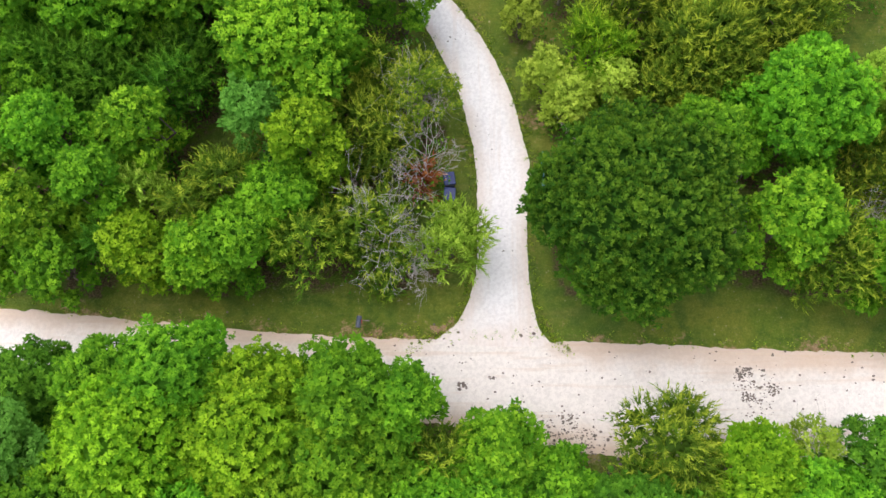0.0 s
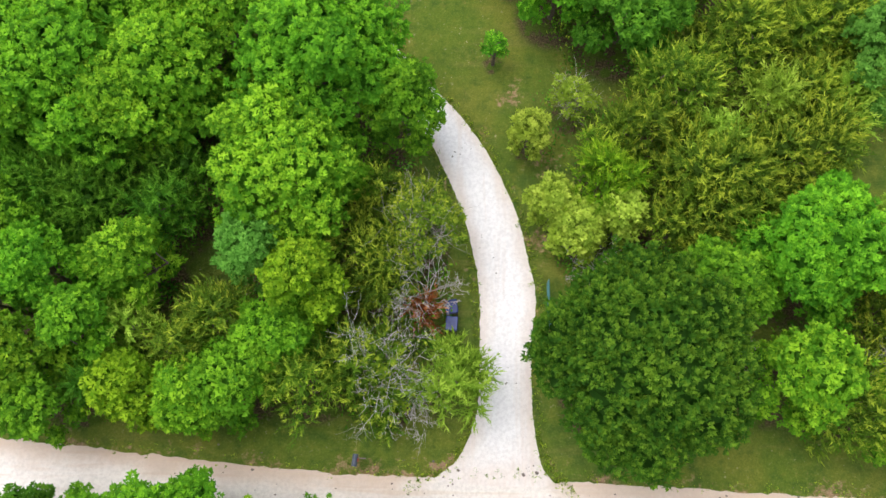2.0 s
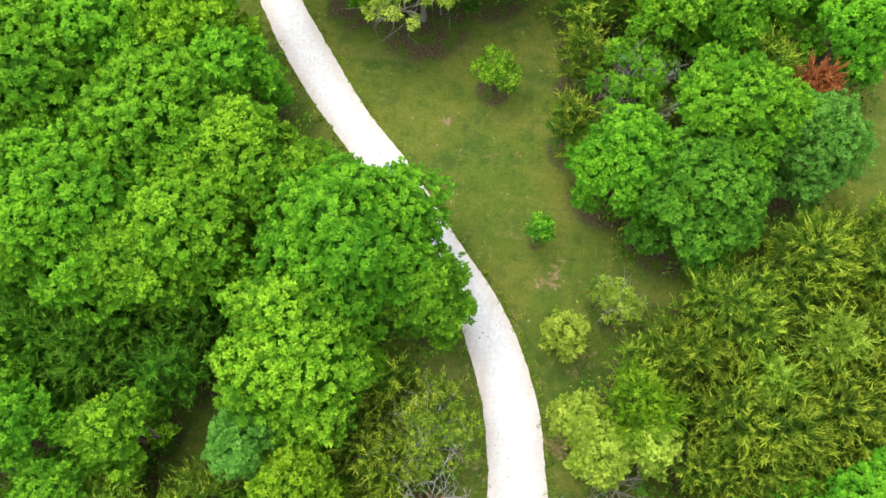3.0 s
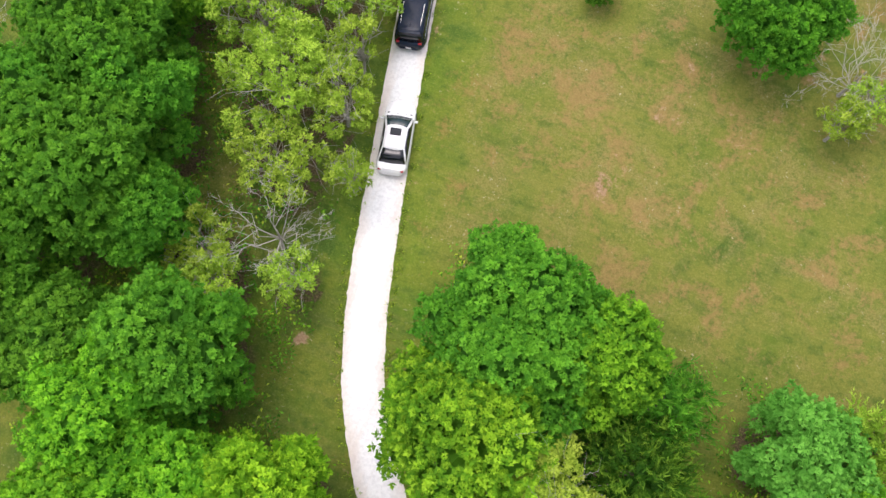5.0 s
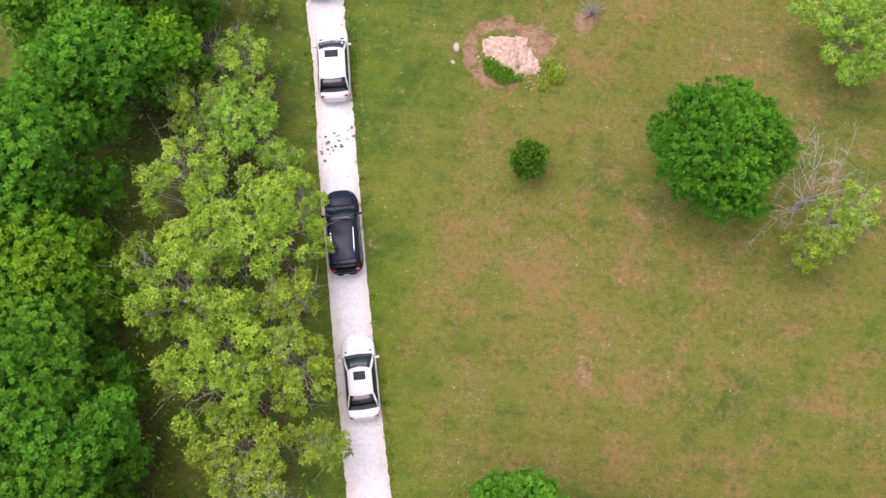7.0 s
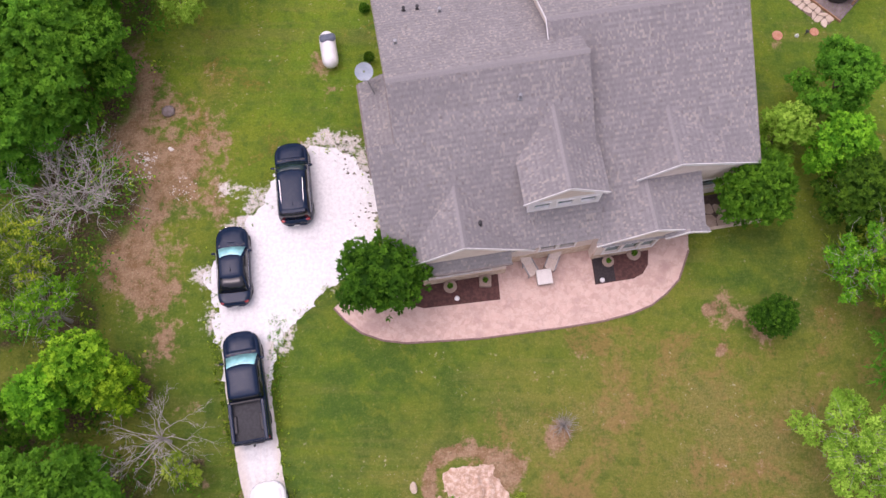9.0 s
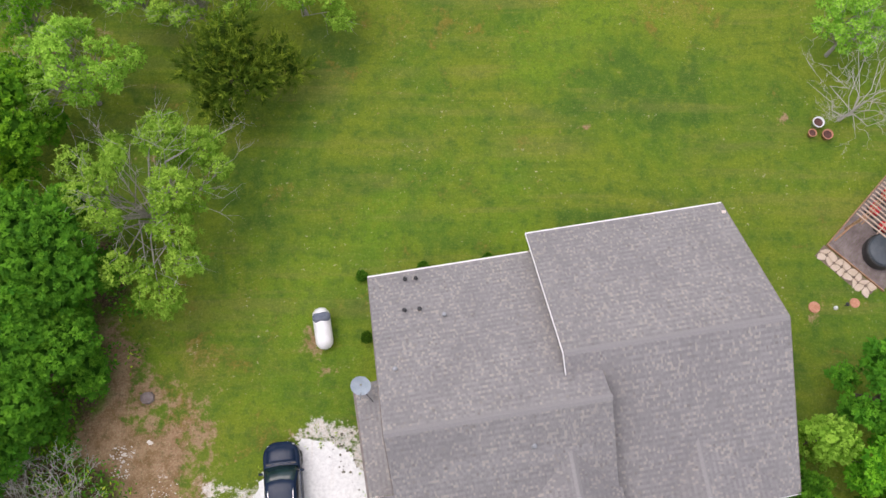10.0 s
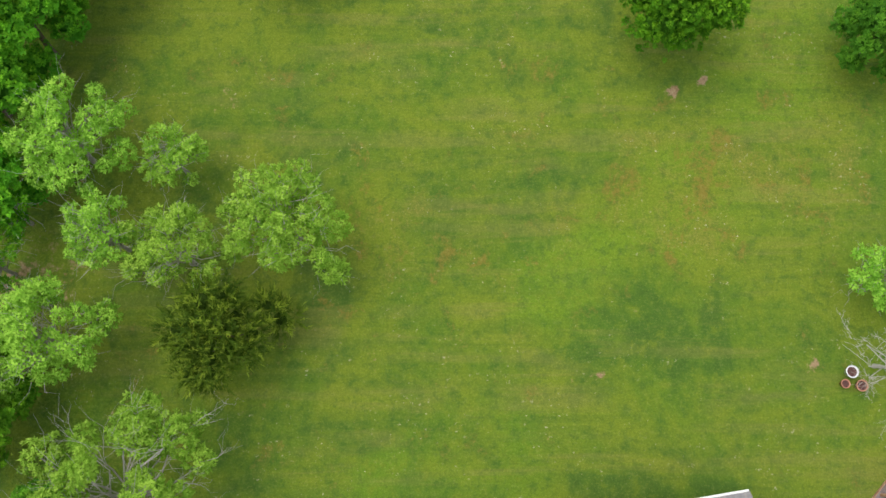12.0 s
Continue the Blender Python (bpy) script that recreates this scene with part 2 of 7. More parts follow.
MULCH = plain("dark_mulch", (0.075, 0.035, 0.03), (0.13, 0.06, 0.05), 6, 1.0, 0, 0.9, 25)
STONE = plain("tan_flagstone", (0.5, 0.4, 0.3), (0.6, 0.5, 0.4), 2, 0.85, 0, 0.3)
STONE_PALE = plain("broken_limestone", (0.62, 0.57, 0.5), (0.74, 0.7, 0.64), 2, 0.9, 0, 0.4)
STONE_DARK = plain("brown_flagstone", (0.3, 0.22, 0.17), (0.4, 0.31, 0.25), 2, 0.85, 0, 0.3)
SOIL_PINK = plain("pink_clay_soil", (0.48, 0.32, 0.22), (0.72, 0.56, 0.45), 5.0, 1.0, 0, 1.0, 16)
RED_CLOTH = plain("red_cushion", (0.55, 0.03, 0.035), (0.45, 0.02, 0.03), 8, 0.9, 0, 0.2)
CREAM_CLOTH = plain("cream_sling_cloth", (0.6, 0.5, 0.42), (0.68, 0.58, 0.5), 8, 0.9, 0, 0.2)
RUBBER = plain("tyre_rubber", (0.02, 0.02, 0.02), (0.035, 0.034, 0.033), 20, 0.85, 0, 0.3)


def glass_material(name, tint, rough=0.06, gloss=0.9):
    m = Mat(name, rough)
    m.b.inputs["Specular IOR Level"].default_value = gloss
    return m.done(m.mix(m.ramp(m.noise(1.5, 2), 0.3, 0.7), tint, tuple(x * 0.6 for x in tint)))


GLASS_DARK = glass_material("tinted_glass", (0.01, 0.013, 0.018), 0.05, 0.55)
GLASS_GREEN = glass_material("green_windshield_glass", (0.016, 0.042, 0.045), 0.12, 0.4)
GLASS_ROOF = glass_material("sunroof_glass", (0.014, 0.018, 0.026), 0.5, 0.25)
GLASS_TEAL = glass_material("teal_window_glass", (0.06, 0.17, 0.165))
SHADE_TEAL = glass_material("teal_sunshade_behind_glass", (0.3, 0.74, 0.74), 0.2)


def car_paint(name, c):
    m = Mat(name, 0.22)
    m.b.inputs["Coat Weight"].default_value = 0.06
    m.b.inputs["Specular IOR Level"].default_value = 0.16
    m.b.inputs["Coat Roughness"].default_value = 0.05
    dust = m.ramp(m.noise(2.5, 5), 0.45, 0.8, 0.0, 0.025)
    return m.done(m.mix(dust, c, (0.4, 0.37, 0.33)))


PAINT_WHITE = car_paint("white_car_paint", (0.78, 0.78, 0.78))
PAINT_BLACK = car_paint("black_car_paint", (0.008, 0.015, 0.031))
PAINT_NAVY = car_paint("blue_black_car_paint", (0.008, 0.019, 0.045))
LAMP_RED = plain("red_tail_lens", (0.4, 0.01, 0.015), (0.3, 0.01, 0.012), 10, 0.2, 0, 0)
LAMP_CLEAR = plain("clear_headlight_lens", (0.5, 0.52, 0.55), (0.4, 0.42, 0.45), 10, 0.15, 0, 0)
CHROME = plain("chrome", (0.6, 0.6, 0.62), (0.5, 0.5, 0.52), 5, 0.15, 1.0, 0)


def shingle_material():
    """Asphalt tabs: tone shifts tab by tab, with grit, weather streaks, paler blends and painted shadow lines."""
    m = Mat("asphalt_shingles", 0.95)
    m.b.inputs["Specular IOR Level"].default_value = 0.12
    co = m.coord()
    tab, pick, band = m.random_island(), m.random_object(), m.attr("band")
    tone = m.math("FRACT", m.math("ADD", tab, pick))
    c = m.mix(m.ramp(tone, 0.0, 0.8), (0.245, 0.236, 0.236), (0.295, 0.283, 0.28))
    # band: darker alternate courses of the blend; butt edges darkened as their shadow line
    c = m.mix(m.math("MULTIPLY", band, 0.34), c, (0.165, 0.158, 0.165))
    c = m.mix(m.ramp(tone, 0.78, 0.92, 0.0, 0.8), c, (0.385, 0.35, 0.31))
    c = m.mix(m.ramp(tone, 0.97, 1.0, 0.0, 0.7), c, (0.13, 0.125, 0.13))
    c = m.mix(m.ramp(m.noise(0.35, 4, co), 0.4, 0.66, 0.0, 0.28), c, (0.18, 0.172, 0.178))
    c = m.mix(m.ramp(m.noise(1.3, 4, co), 0.5, 0.7, 0.0, 0.12), c, (0.32, 0.31, 0.29))
    grit = m.noise(55, 2, co)
    c = m.mix(m.ramp(grit, 0.45, 0.75, 0.0, 0.35), c, (0.11, 0.1, 0.1))
    m.bump(grit, 0.5, 0.01)
    return m.done(c)


SHINGLE = shingle_material()


def stamped_concrete():
    m = Mat("stamped_pink_concrete", 0.75)
    co = m.coord()
    v = m.n.new("ShaderNodeTexVoronoi")
    v.feature = "DISTANCE_TO_EDGE"
    v.inputs["Scale"].default_value = 2.9
    m.l.new(co, v.inputs["Vector"])
    cell = m.n.new("ShaderNodeTexVoronoi")
    cell.inputs["Scale"].default_value = 2.9
    m.l.new(co, cell.inputs["Vector"])
    tone = m.n.new("ShaderNodeSeparateColor")
    m.l.new(cell.outputs["Color"], tone.inputs[0])
    c = m.mix(m.ramp(tone.outputs[0], 0, 1), (0.5, 0.345, 0.28), (0.6, 0.43, 0.355))
    c = m.mix(m.ramp(m.noise(2.2, 5, co, 0.7), 0.42, 0.62, 0, 0.7), c, (0.64, 0.49, 0.41))
    c = m.mix(m.ramp(m.noise(0.7, 6, co, 0.7), 0.48, 0.68, 0, 0.6), c, (0.4, 0.27, 0.23))
    c = m.mix(m.ramp(v.outputs["Distance"], 0.04, 0.0, 0, 0.22), c, (0.36, 0.24, 0.2))
    m.bump(m.math("ADD", m.ramp(v.outputs["Distance"], 0.0, 0.06), m.math("MULTIPLY", m.noise(30, 3, co), 0.3)), 0.5, 0.015)
    return m.done(c)


CONCRETE = stamped_concrete()


def brickwork():
    m = Mat("tan_stone_veneer", 0.9)
    m.b.inputs["Specular IOR Level"].default_value = 0.2
    co = m.coord()
    c = m.mix(m.ramp(m.noise(3.5, 3, co), 0.35, 0.65), (0.52, 0.4, 0.29), (0.62, 0.52, 0.4))
    c = m.mix(m.ramp(m.noise(14, 3, co), 0.5, 0.7, 0, 0.5), c, (0.38, 0.27, 0.2))
    m.bump(m.noise(9, 4, co), 0.7, 0.03)
    return m.done(c)


VENEER = brickwork()


# ---- mesh helpers ----
def mesh(name, verts, faces, smooth=False):
    me = bpy.data.meshes.new(name)
    me.from_pydata([tuple(v) for v in verts], [], faces)
    me.validate()
    if smooth:
        me.shade_smooth()
    return me


def thing(name, label, category, m=None, group="", kind=""):
    ob = new(name)
    ob.empty_display_size = 0.2
    if m is not None:
        ob.matrix_basis = m
    return tagged(ob, label, category, group, kind)


def part(name, geo, material, parent=None, label="", smooth=False):
    """One mesh object out of (verts, faces), under a thing or a part."""
    me = mesh(name, geo[0], geo[1], smooth)
    me.materials.append(material)
    ob = new(name, me)
    ob.parent = parent
    return tagged(ob, label)


def join(*geos):
    vs, fs = [], []
    for v, f in geos:
        k = len(vs)
        vs += [tuple(p) for p in v]
        fs += [tuple(i + k for i in q) for q in f]
    return vs, fs


def moved(geo, m):
    return [tuple(m @ Vector(p)) for p in geo[0]], geo[1]


def box(x, y, z, sx, sy, sz, c=0.0):
    """A box by its centre and size, its upright edges and rims chamfered by c."""
    hx, hy, hz = sx / 2, sy / 2, sz / 2
    if c <= 0:
        v = [(x + a * hx, y + b * hy, z + d * hz) for d in (-1, 1) for a, b in ((-1, -1), (1, -1), (1, 1), (-1, 1))]
        return v, [(3, 2, 1, 0), (4, 5, 6, 7), (0, 1, 5, 4), (1, 2, 6, 5), (2, 3, 7, 6), (3, 0, 4, 7)]
    c = min(c, hx * 0.9, hy * 0.9, hz * 0.9)
    rings = []
    for d, inset in ((-hz, c), (-hz + c, 0), (hz - c, 0), (hz, c)):
        ax, ay, k = hx - inset, hy - inset, c if inset == 0 else c * 0.6
        rings.append([(x + px, y + py, z + d) for px, py in ((-ax + k, -ay), (ax - k, -ay), (ax, -ay + k), (ax, ay - k), (ax - k, ay), (-ax + k, ay), (-ax, ay - k), (-ax, -ay + k))])
    return loft(rings)


def loft(rings, cap=True):
    n = len(rings[0])
    vs = [p for r in rings for p in r]
    fs = []
    for i in range(len(rings) - 1):
        for j in range(n):
            a, b = i * n + j, i * n + (j + 1) % n
            fs.append((a, b, b + n, a + n))
    if cap:
        fs.append(tuple(reversed(range(n))))
        fs.append(tuple(range((len(rings) - 1) * n, len(rings) * n)))
    return vs, fs


def disc(x, y, z0, z1, r0, r1=None, n=20):
    r1 = r0 if r1 is None else r1
    return loft([[(x + r * math.cos(6.2832 * i / n), y + r * math.sin(6.2832 * i / n), z) for i in range(n)] for z, r in ((z0, r0), (z1, r1))])


def turned(x, y, profile, n=20):
    """A turned shape from rows of (radius, z)."""
    return loft([[(x + r * math.cos(6.2832 * i / n), y + r * math.sin(6.2832 * i / n), z) for i in range(n)] for r, z in profile])


def tube(points, radii, n=6):
    rings = []
    for i, p in enumerate(points):
        a = Vector(points[max(i - 1, 0)])
        b = Vector(points[min(i + 1, len(points) - 1)])
        q = (b - a).to_track_quat("Z", "Y").to_matrix()
        rings.append([tuple(Vector(p) + q @ Vector((radii[i] * math.cos(6.2832 * k / n), radii[i] * math.sin(6.2832 * k / n), 0))) for k in range(n)])
    return loft(rings)


def bar(a, b, w, t):
    """A straight timber of width w and depth t from a to b."""
    a, b = Vector(a), Vector(b)
    q = (b - a).to_track_quat("X", "Z").to_matrix().to_4x4()
    g = box((b - a).length / 2, 0, 0, (b - a).length, w, t, min(w, t) * 0.12)
    return moved(g, Matrix.Translation(a) @ q)


def slab(poly, t=0.12):
    """A flat plate below the 3D outline poly."""
    p = [Vector(q) for q in poly]
    n = Vector((0, 0, 0))
    for i in range(len(p)):
        n += (p[i] - p[0]).cross(p[(i + 1) % len(p)] - p[0])
    n.normalize()
    if n.z < 0:
        p.reverse()
        n = -n
    k = len(p)
    vs = [tuple(q) for q in p] + [tuple(q - n * t) for q in p]
    return vs, [tuple(range(k)), tuple(reversed(range(k, 2 * k)))] + [(i, i + k, (i + 1) % k + k, (i + 1) % k) for i in range(k)]


def prism(outline, z0, z1):
    k = len(outline)
    vs = [(x, y, z) for z in (z0, z1) for x, y in outline]
    return vs, [tuple(reversed(range(k))), tuple(range(k, 2 * k))] + [(i, (i + 1) % k, (i + 1) % k + k, i + k) for i in range(k)]


def rough_outline(points, step=0.3, jitter=0.12, seed=1):
    """A closed outline made uneven, as a gravel edge is."""
    out = []
    for i, p in enumerate(points):
        q = points[(i + 1) % len(points)]
        n = max(1, int(math.dist(p, q) / step))
        for k in range(n):
            x, y = p[0] + (q[0] - p[0]) * k / n, p[1] + (q[1] - p[1]) * k / n
            d = noise.noise_vector((x * 0.9, y * 0.9, seed)) * jitter * 1.3 + noise.noise_vector((x * 3.7, y * 3.7, seed)) * jitter
            out.append((x + d.x, y + d.y))
    return out


def smooth_path(rows, per=6):
    """Rows of numbers, with more of them laid smoothly between."""
    out = []
    for i in range(len(rows) - 1):
        p0, p1, p2, p3 = (np.array(rows[min(max(k, 0), len(rows) - 1)], float) for k in (i - 1, i, i + 1, i + 2))
        for k in range(per):
            t = k / per
            out.append(0.5 * (2 * p1 + (p2 - p0) * t + (2 * p0 - 5 * p1 + 4 * p2 - p3) * t * t + (3 * p1 - p0 - 3 * p2 + p3) * t ** 3))
    out.append(np.array(rows[-1], float))
    return out


# ---- ground, road, driveway ----
# driveway: y, left edge x, right edge x
DRIVE_EDGES = smooth_path([
    (7.2, -1.9, 6.9), (8.0, -0.6, 5.9), (9.2, 0.75, 5.3), (11.8, 1.65, 4.95), (15.0, 1.75, 4.95), (18.0, 1.7, 5.2), (20.5, 1.32, 4.7),
    (23.1, 0.58, 4.05), (26.3, -0.78, 2.6), (29.0, -2.35, 0.75), (32.3, -5.1, -2.2), (35.6, -8.65, -4.95), (38.9, -11.85, -8.3), (42.2, -14.5, -11.0),
    (46.3, -17.05, -14.1), (50.3, -18.65, -15.9), (54.3, -19.8, -17.1), (58.4, -20.75, -18.15), (64.6, -22.2, -19.7), (72.8, -24.1, -21.55),
    (78.8, -25.3, -22.85), (83.8, -26.6, -23.95), (87.0, -27.3, -24.55), (89.6, -27.7, -24.3)])
PARKING = [(-27.4, 87.4), (-27.9, 90.9), (-28.8, 93.3), (-27.6, 94.6), (-26.5, 96.2), (-25.4, 98.5), (-24.4, 100.2), (-23.0, 101.1), (-21.5, 101.0),
           (-20.4, 100.0), (-19.1, 98.6), (-19.0, 95.9), (-20.9, 93.3), (-22.4, 92.0), (-23.9, 90.4), (-24.6, 88.6), (-24.6, 87.2)]
ROAD_EDGES = smooth_path([(-700, 25.0, 19.3), (-300, 16.2, 10.5), (-130, 12.4, 6.7), (-90, 11.5, 5.8), (-45, 10.5, 5.4), (-25, 9.75, 4.9), (-15.4, 8.9, 4.4), (-5, 8.1, 3.6), (1, 8.1, 2.9), (9, 7.9, 1.35), (19.3, 7.45, 1.3), (28, 7.2, 1.2), (50, 6.5, 0.8), (90, 5.0, -0.6), (130, 3.6, -2.0), (300, -2.0, -7.6), (700, -15.0, -20.6)])


def drive_reach(x, y):
    """How far a place lies outside the driveway and the parking place."""
    if y < 8 or y > 102:
        return 9.0
    row = min(DRIVE_EDGES, key=lambda r: abs(r[0] - y))
    d = max(row[1] - x, x - row[2]) * 0.85
    if y > 86:
        d = min(d, max(-27.5 - x, x + 19.5, 87 - y, y - 101))
    return d


def ribbon(name, rows, along_y, material, z, jitter, seed, label):
    """A strip of gravel between two edges, with ragged borders and a low crown."""
    across = 8
    vs, fs, edge = [], [], []
    fine = smooth_path(rows, 5)
    for r in fine:
        for k in range(across + 1):
            f = k / across
            e = abs(2 * f - 1)
            c, w = r[1] + (r[2] - r[1]) * f, r[0]
            x, y = (c, w) if along_y else (w, c)
            d = noise.noise((x * 0.6, y * 0.6, seed)) * jitter * 0.8 + noise.noise((x * 2.3, y * 2.3, seed + 4)) * jitter + noise.noise((x * 6.1, y * 6.1, seed + 4)) * jitter * 0.7
            sign = 1 if f > 0.5 else -1
            push = d * e ** 6 * sign * (1 if r[2] > r[1] else -1)
            x, y = (x + push, y) if along_y else (x, y + push)
            vs.append((x, y, z + 0.03 * (1 - e * e) if 0 < k < across else -0.02))
            # the mouth of a drive is stained by the traffic that turns in
            edge.append(max(e, min(0.75, (11.5 - w) / 4.5)) if along_y else e * (1 - 0.6 * math.exp(-((w - 2.5) / 4.2) ** 4) * (f < 0.5)))
    n = across + 1
    for i in range(len(fine) - 1):
        for k in range(across):
            a = i * n + k
            fs.append((a, a + 1, a + n + 1, a + n) if along_y else (a, a + n, a + n + 1, a + 1))
    if rows[0][2] < rows[0][1]:
        fs = [tuple(reversed(f)) for f in fs]
    ob = part(name, (vs, fs), material, None, label, True)
    ob.data.attributes.new("edge", "FLOAT", "POINT").data.foreach_set("value", edge)
    return tagged(ob, label, name, "", "structure")


ribbon("road", ROAD_EDGES, False, ROAD, 0.05, 0.17, 3, "pale crushed limestone country road with tan shoulders")
ribbon("driveway", DRIVE_EDGES, True, DRIVE, 0.022, 0.085, 7, "narrow white crushed limestone driveway with ragged grass edges")
lot = part("parking_area", prism(rough_outline(PARKING, 0.14, 0.3, 5), -0.05, 0.024), DRIVE, None)
tagged(lot, "white gravel parking place beside the house", "parking area", "", "structure")

# woods: where leaf litter lies; the trees below add to this
WOODS = []
# bare soil: x, y, radius, amount
DIRT_YARD = [(-32.2, 99.5, 4.0, 0.12), (-32.3, 94.0, 3.2, 0.10), (-29.6, 96.2, 2.2, 0.12), (-30.4, 102.5, 2.6, 0.10), (-28.6, 104.8, 1.6, 0.09), (-33.3, 105.3, 1.3, 0.54), (-33.9, 103.0, 1.4, 0.58), (-34.0, 100.8, 1.5, 0.58), (-33.0, 98.9, 1.5, 0.54), (-33.5, 94.8, 2.0, 0.50), (-32.6, 96.6, 1.2, 0.32), (-30.6, 98.9, 1.1, 0.58), (-31.6, 100.2, 1.4, 0.47), (-31.2, 92.2, 1.8, 0.36), (-31.6, 103.2, 0.8, 0.36), (-37.2, 97.4, 2.0, 0.36), (-28.5, 98.0, 1.2, 0.36), (-29.0, 100.6, 1.1, 0.22), (-35.5, 107.5, 1.8, 0.36), (-27.0, 96.6, 0.9, 0.29), (-40.0, 124.0, 2.5, 0.36), (-22.1, 104.6, 0.7, 0.50), (-22.9, 106.3, 0.9, 0.65), (-28.5, 135.0, 1.3, 0.29)]
DIRT_LAWN = [(1.0, 78.0, 6.0, 0.2), (-4.0, 69.0, 5.0, 0.14), (3.5, 86.5, 4.0, 0.14), (-30.6, 89.3, 1.3, 0.55), (-29.3, 86.0, 0.9, 0.4), (-28.2, 82.0, 0.7, 0.35), (-11.9, 82.6, 0.9, 0.75), (-11.7, 83.1, 0.7, 0.55), (-14.2, 82.0, 1.7, 0.4), (-9.4, 84.3, 0.75, 0.8), (-9.0, 84.8, 0.5, 0.7), (-7.7, 63.6, 1.2, 0.5), (0.2, 91.3, 1.3, 0.45), (2.2, 90.3, 0.9, 0.6), (-8.0, 87.5, 3.0, 0.25), (4.8, 107.4, 0.8, 0.4), (-7.5, 118.9, 0.35, 0.9), (4.2, 119.6, 0.4, 0.6), (-20.6, 120.8, 0.35, 0.6), (-18.7, 134.6, 0.35, 0.6), (-19.6, 119.6, 0.7, 0.4), (-0.7, 91.4, 0.3, 0.9), (-0.1, 89.1, 0.3, 0.9), (-2.5, 135.4, 0.4, 0.9), (-0.6, 135.9, 0.35, 0.8)]
DIRT_VERGE = [(-20.3, 48.6, 0.35, 1.0), (-7.2, 42.9, 0.5, 0.8), (-3.6, 38.9, 0.5, 0.6), (3.4, 30.3, 1.0, 0.55), (-4.2, 8.9, 2.2, 0.12), (5.7, 26.0, 1.3, 0.5), (6.0, 21.5, 1.5, 0.45)]
DIRT_WOODS = [(-33.8, 104.5, 1.6, 0.3), (-32.8, 97.5, 1.8, 0.26), (-33.2, 93.0, 1.8, 0.26), (-33.5, 116.0, 2.6, 0.16), (-36.5, 124.0, 3.5, 0.2), (-34.5, 108.5, 3.0, 0.22), (-37.5, 131.0, 3.0, 0.16), (-30.2, 100.8, 3.0, 0.1), (-29.2, 104.0, 2.6, 0.12), (-29.6, 93.6, 2.0, 0.12), (-27.6, 101.6, 2.0, 0.12)]
DIRT = DIRT_YARD + DIRT_WOODS + DIRT_LAWN + DIRT_VERGE


# straw and rust-coloured stretches of the lawns
DRY = [(-29.5, 104.0, 4.5, 0.25), (-30.0, 97.0, 3.5, 0.2), (1.1, 130.5, 4.0, 0.29), (-4.6, 129.1, 3.0, 0.23), (-2.4, 126.4, 2.5, 0.20), (-19.9, 128.9, 2.0, 0.29), (-18.5, 127.0, 2.5, 0.23), (6.9, 129.4, 3.0, 0.20), (-13.4, 124.7, 3.0, 0.17), (-9.3, 135.5, 3.0, 0.17),
       (-14.9, 70.7, 2.5, 0.17), (-10.1, 68.0, 3.0, 0.20), (-7.7, 63.4, 2.0, 0.25), (-2.9, 70.4, 3.0, 0.14), (-17.2, 66.7, 1.5, 0.17), (-5.6, 60.0, 3.0, 0.14), (-8.5, 87.0, 4.0, 0.20), (0.5, 89.5, 4.0, 0.17), (2.0, 83.0, 3.0, 0.17)]
GRAVEL = [(-20.6, 101.3, 1.1, 0.5), (-22.4, 101.7, 1.0, 0.5), (-19.6, 100.0, 0.8, 0.5), (-27.4, 95.9, 1.0, 0.55), (-26.2, 97.8, 0.9, 0.5), (-29.3, 93.4, 0.9, 0.4), (-28.5, 97.4, 0.8, 0.25), (-30.5, 98.9, 0.8, 0.45),
          (-32.5, 100.3, 0.7, 0.5), (-27.9, 98.2, 0.6, 0.35), (-27.1, 98.6, 0.6, 0.35), (-28.5, 90.6, 0.8, 0.4), (-19.1, 96.9, 0.8, 0.5), (-28.3, 99.0, 0.9, 0.35), (-29.3, 100.6, 0.5, 0.4), (-23.9, 89.6, 0.8, 0.35)]


# well-watered stretches: x, y, radius, amount
LUSH = [(-20.0, 88.2, 3.6, 0.8), (-14.5, 88.0, 3.0, 0.6), (-22.0, 84.0, 3.2, 0.7), (-21.5, 79.0, 3.0, 0.6), (-9.5, 88.2, 2.2, 0.4), (-12.0, 82.2, 0.9, 0.9), (1.5, 93.0, 3.0, 0.6), (-4.0, 118.0, 5.0, 0.5)]


def lot_reach(x, y):
    """Distance to the edge of the parking place."""
    best = 9.0
    if -32 < x < -16 and 84 < y < 105:
        for k in range(len(PARKING) - 2):
            (ax, ay), (bx, by) = PARKING[k], PARKING[k + 1]
            f = max(0.0, min(1.0, ((x - ax) * (bx - ax) + (y - ay) * (by - ay)) / ((bx - ax) ** 2 + (by - ay) ** 2)))
            best = min(best, math.hypot(x - ax - (bx - ax) * f, y - ay - (by - ay) * f))
    return best


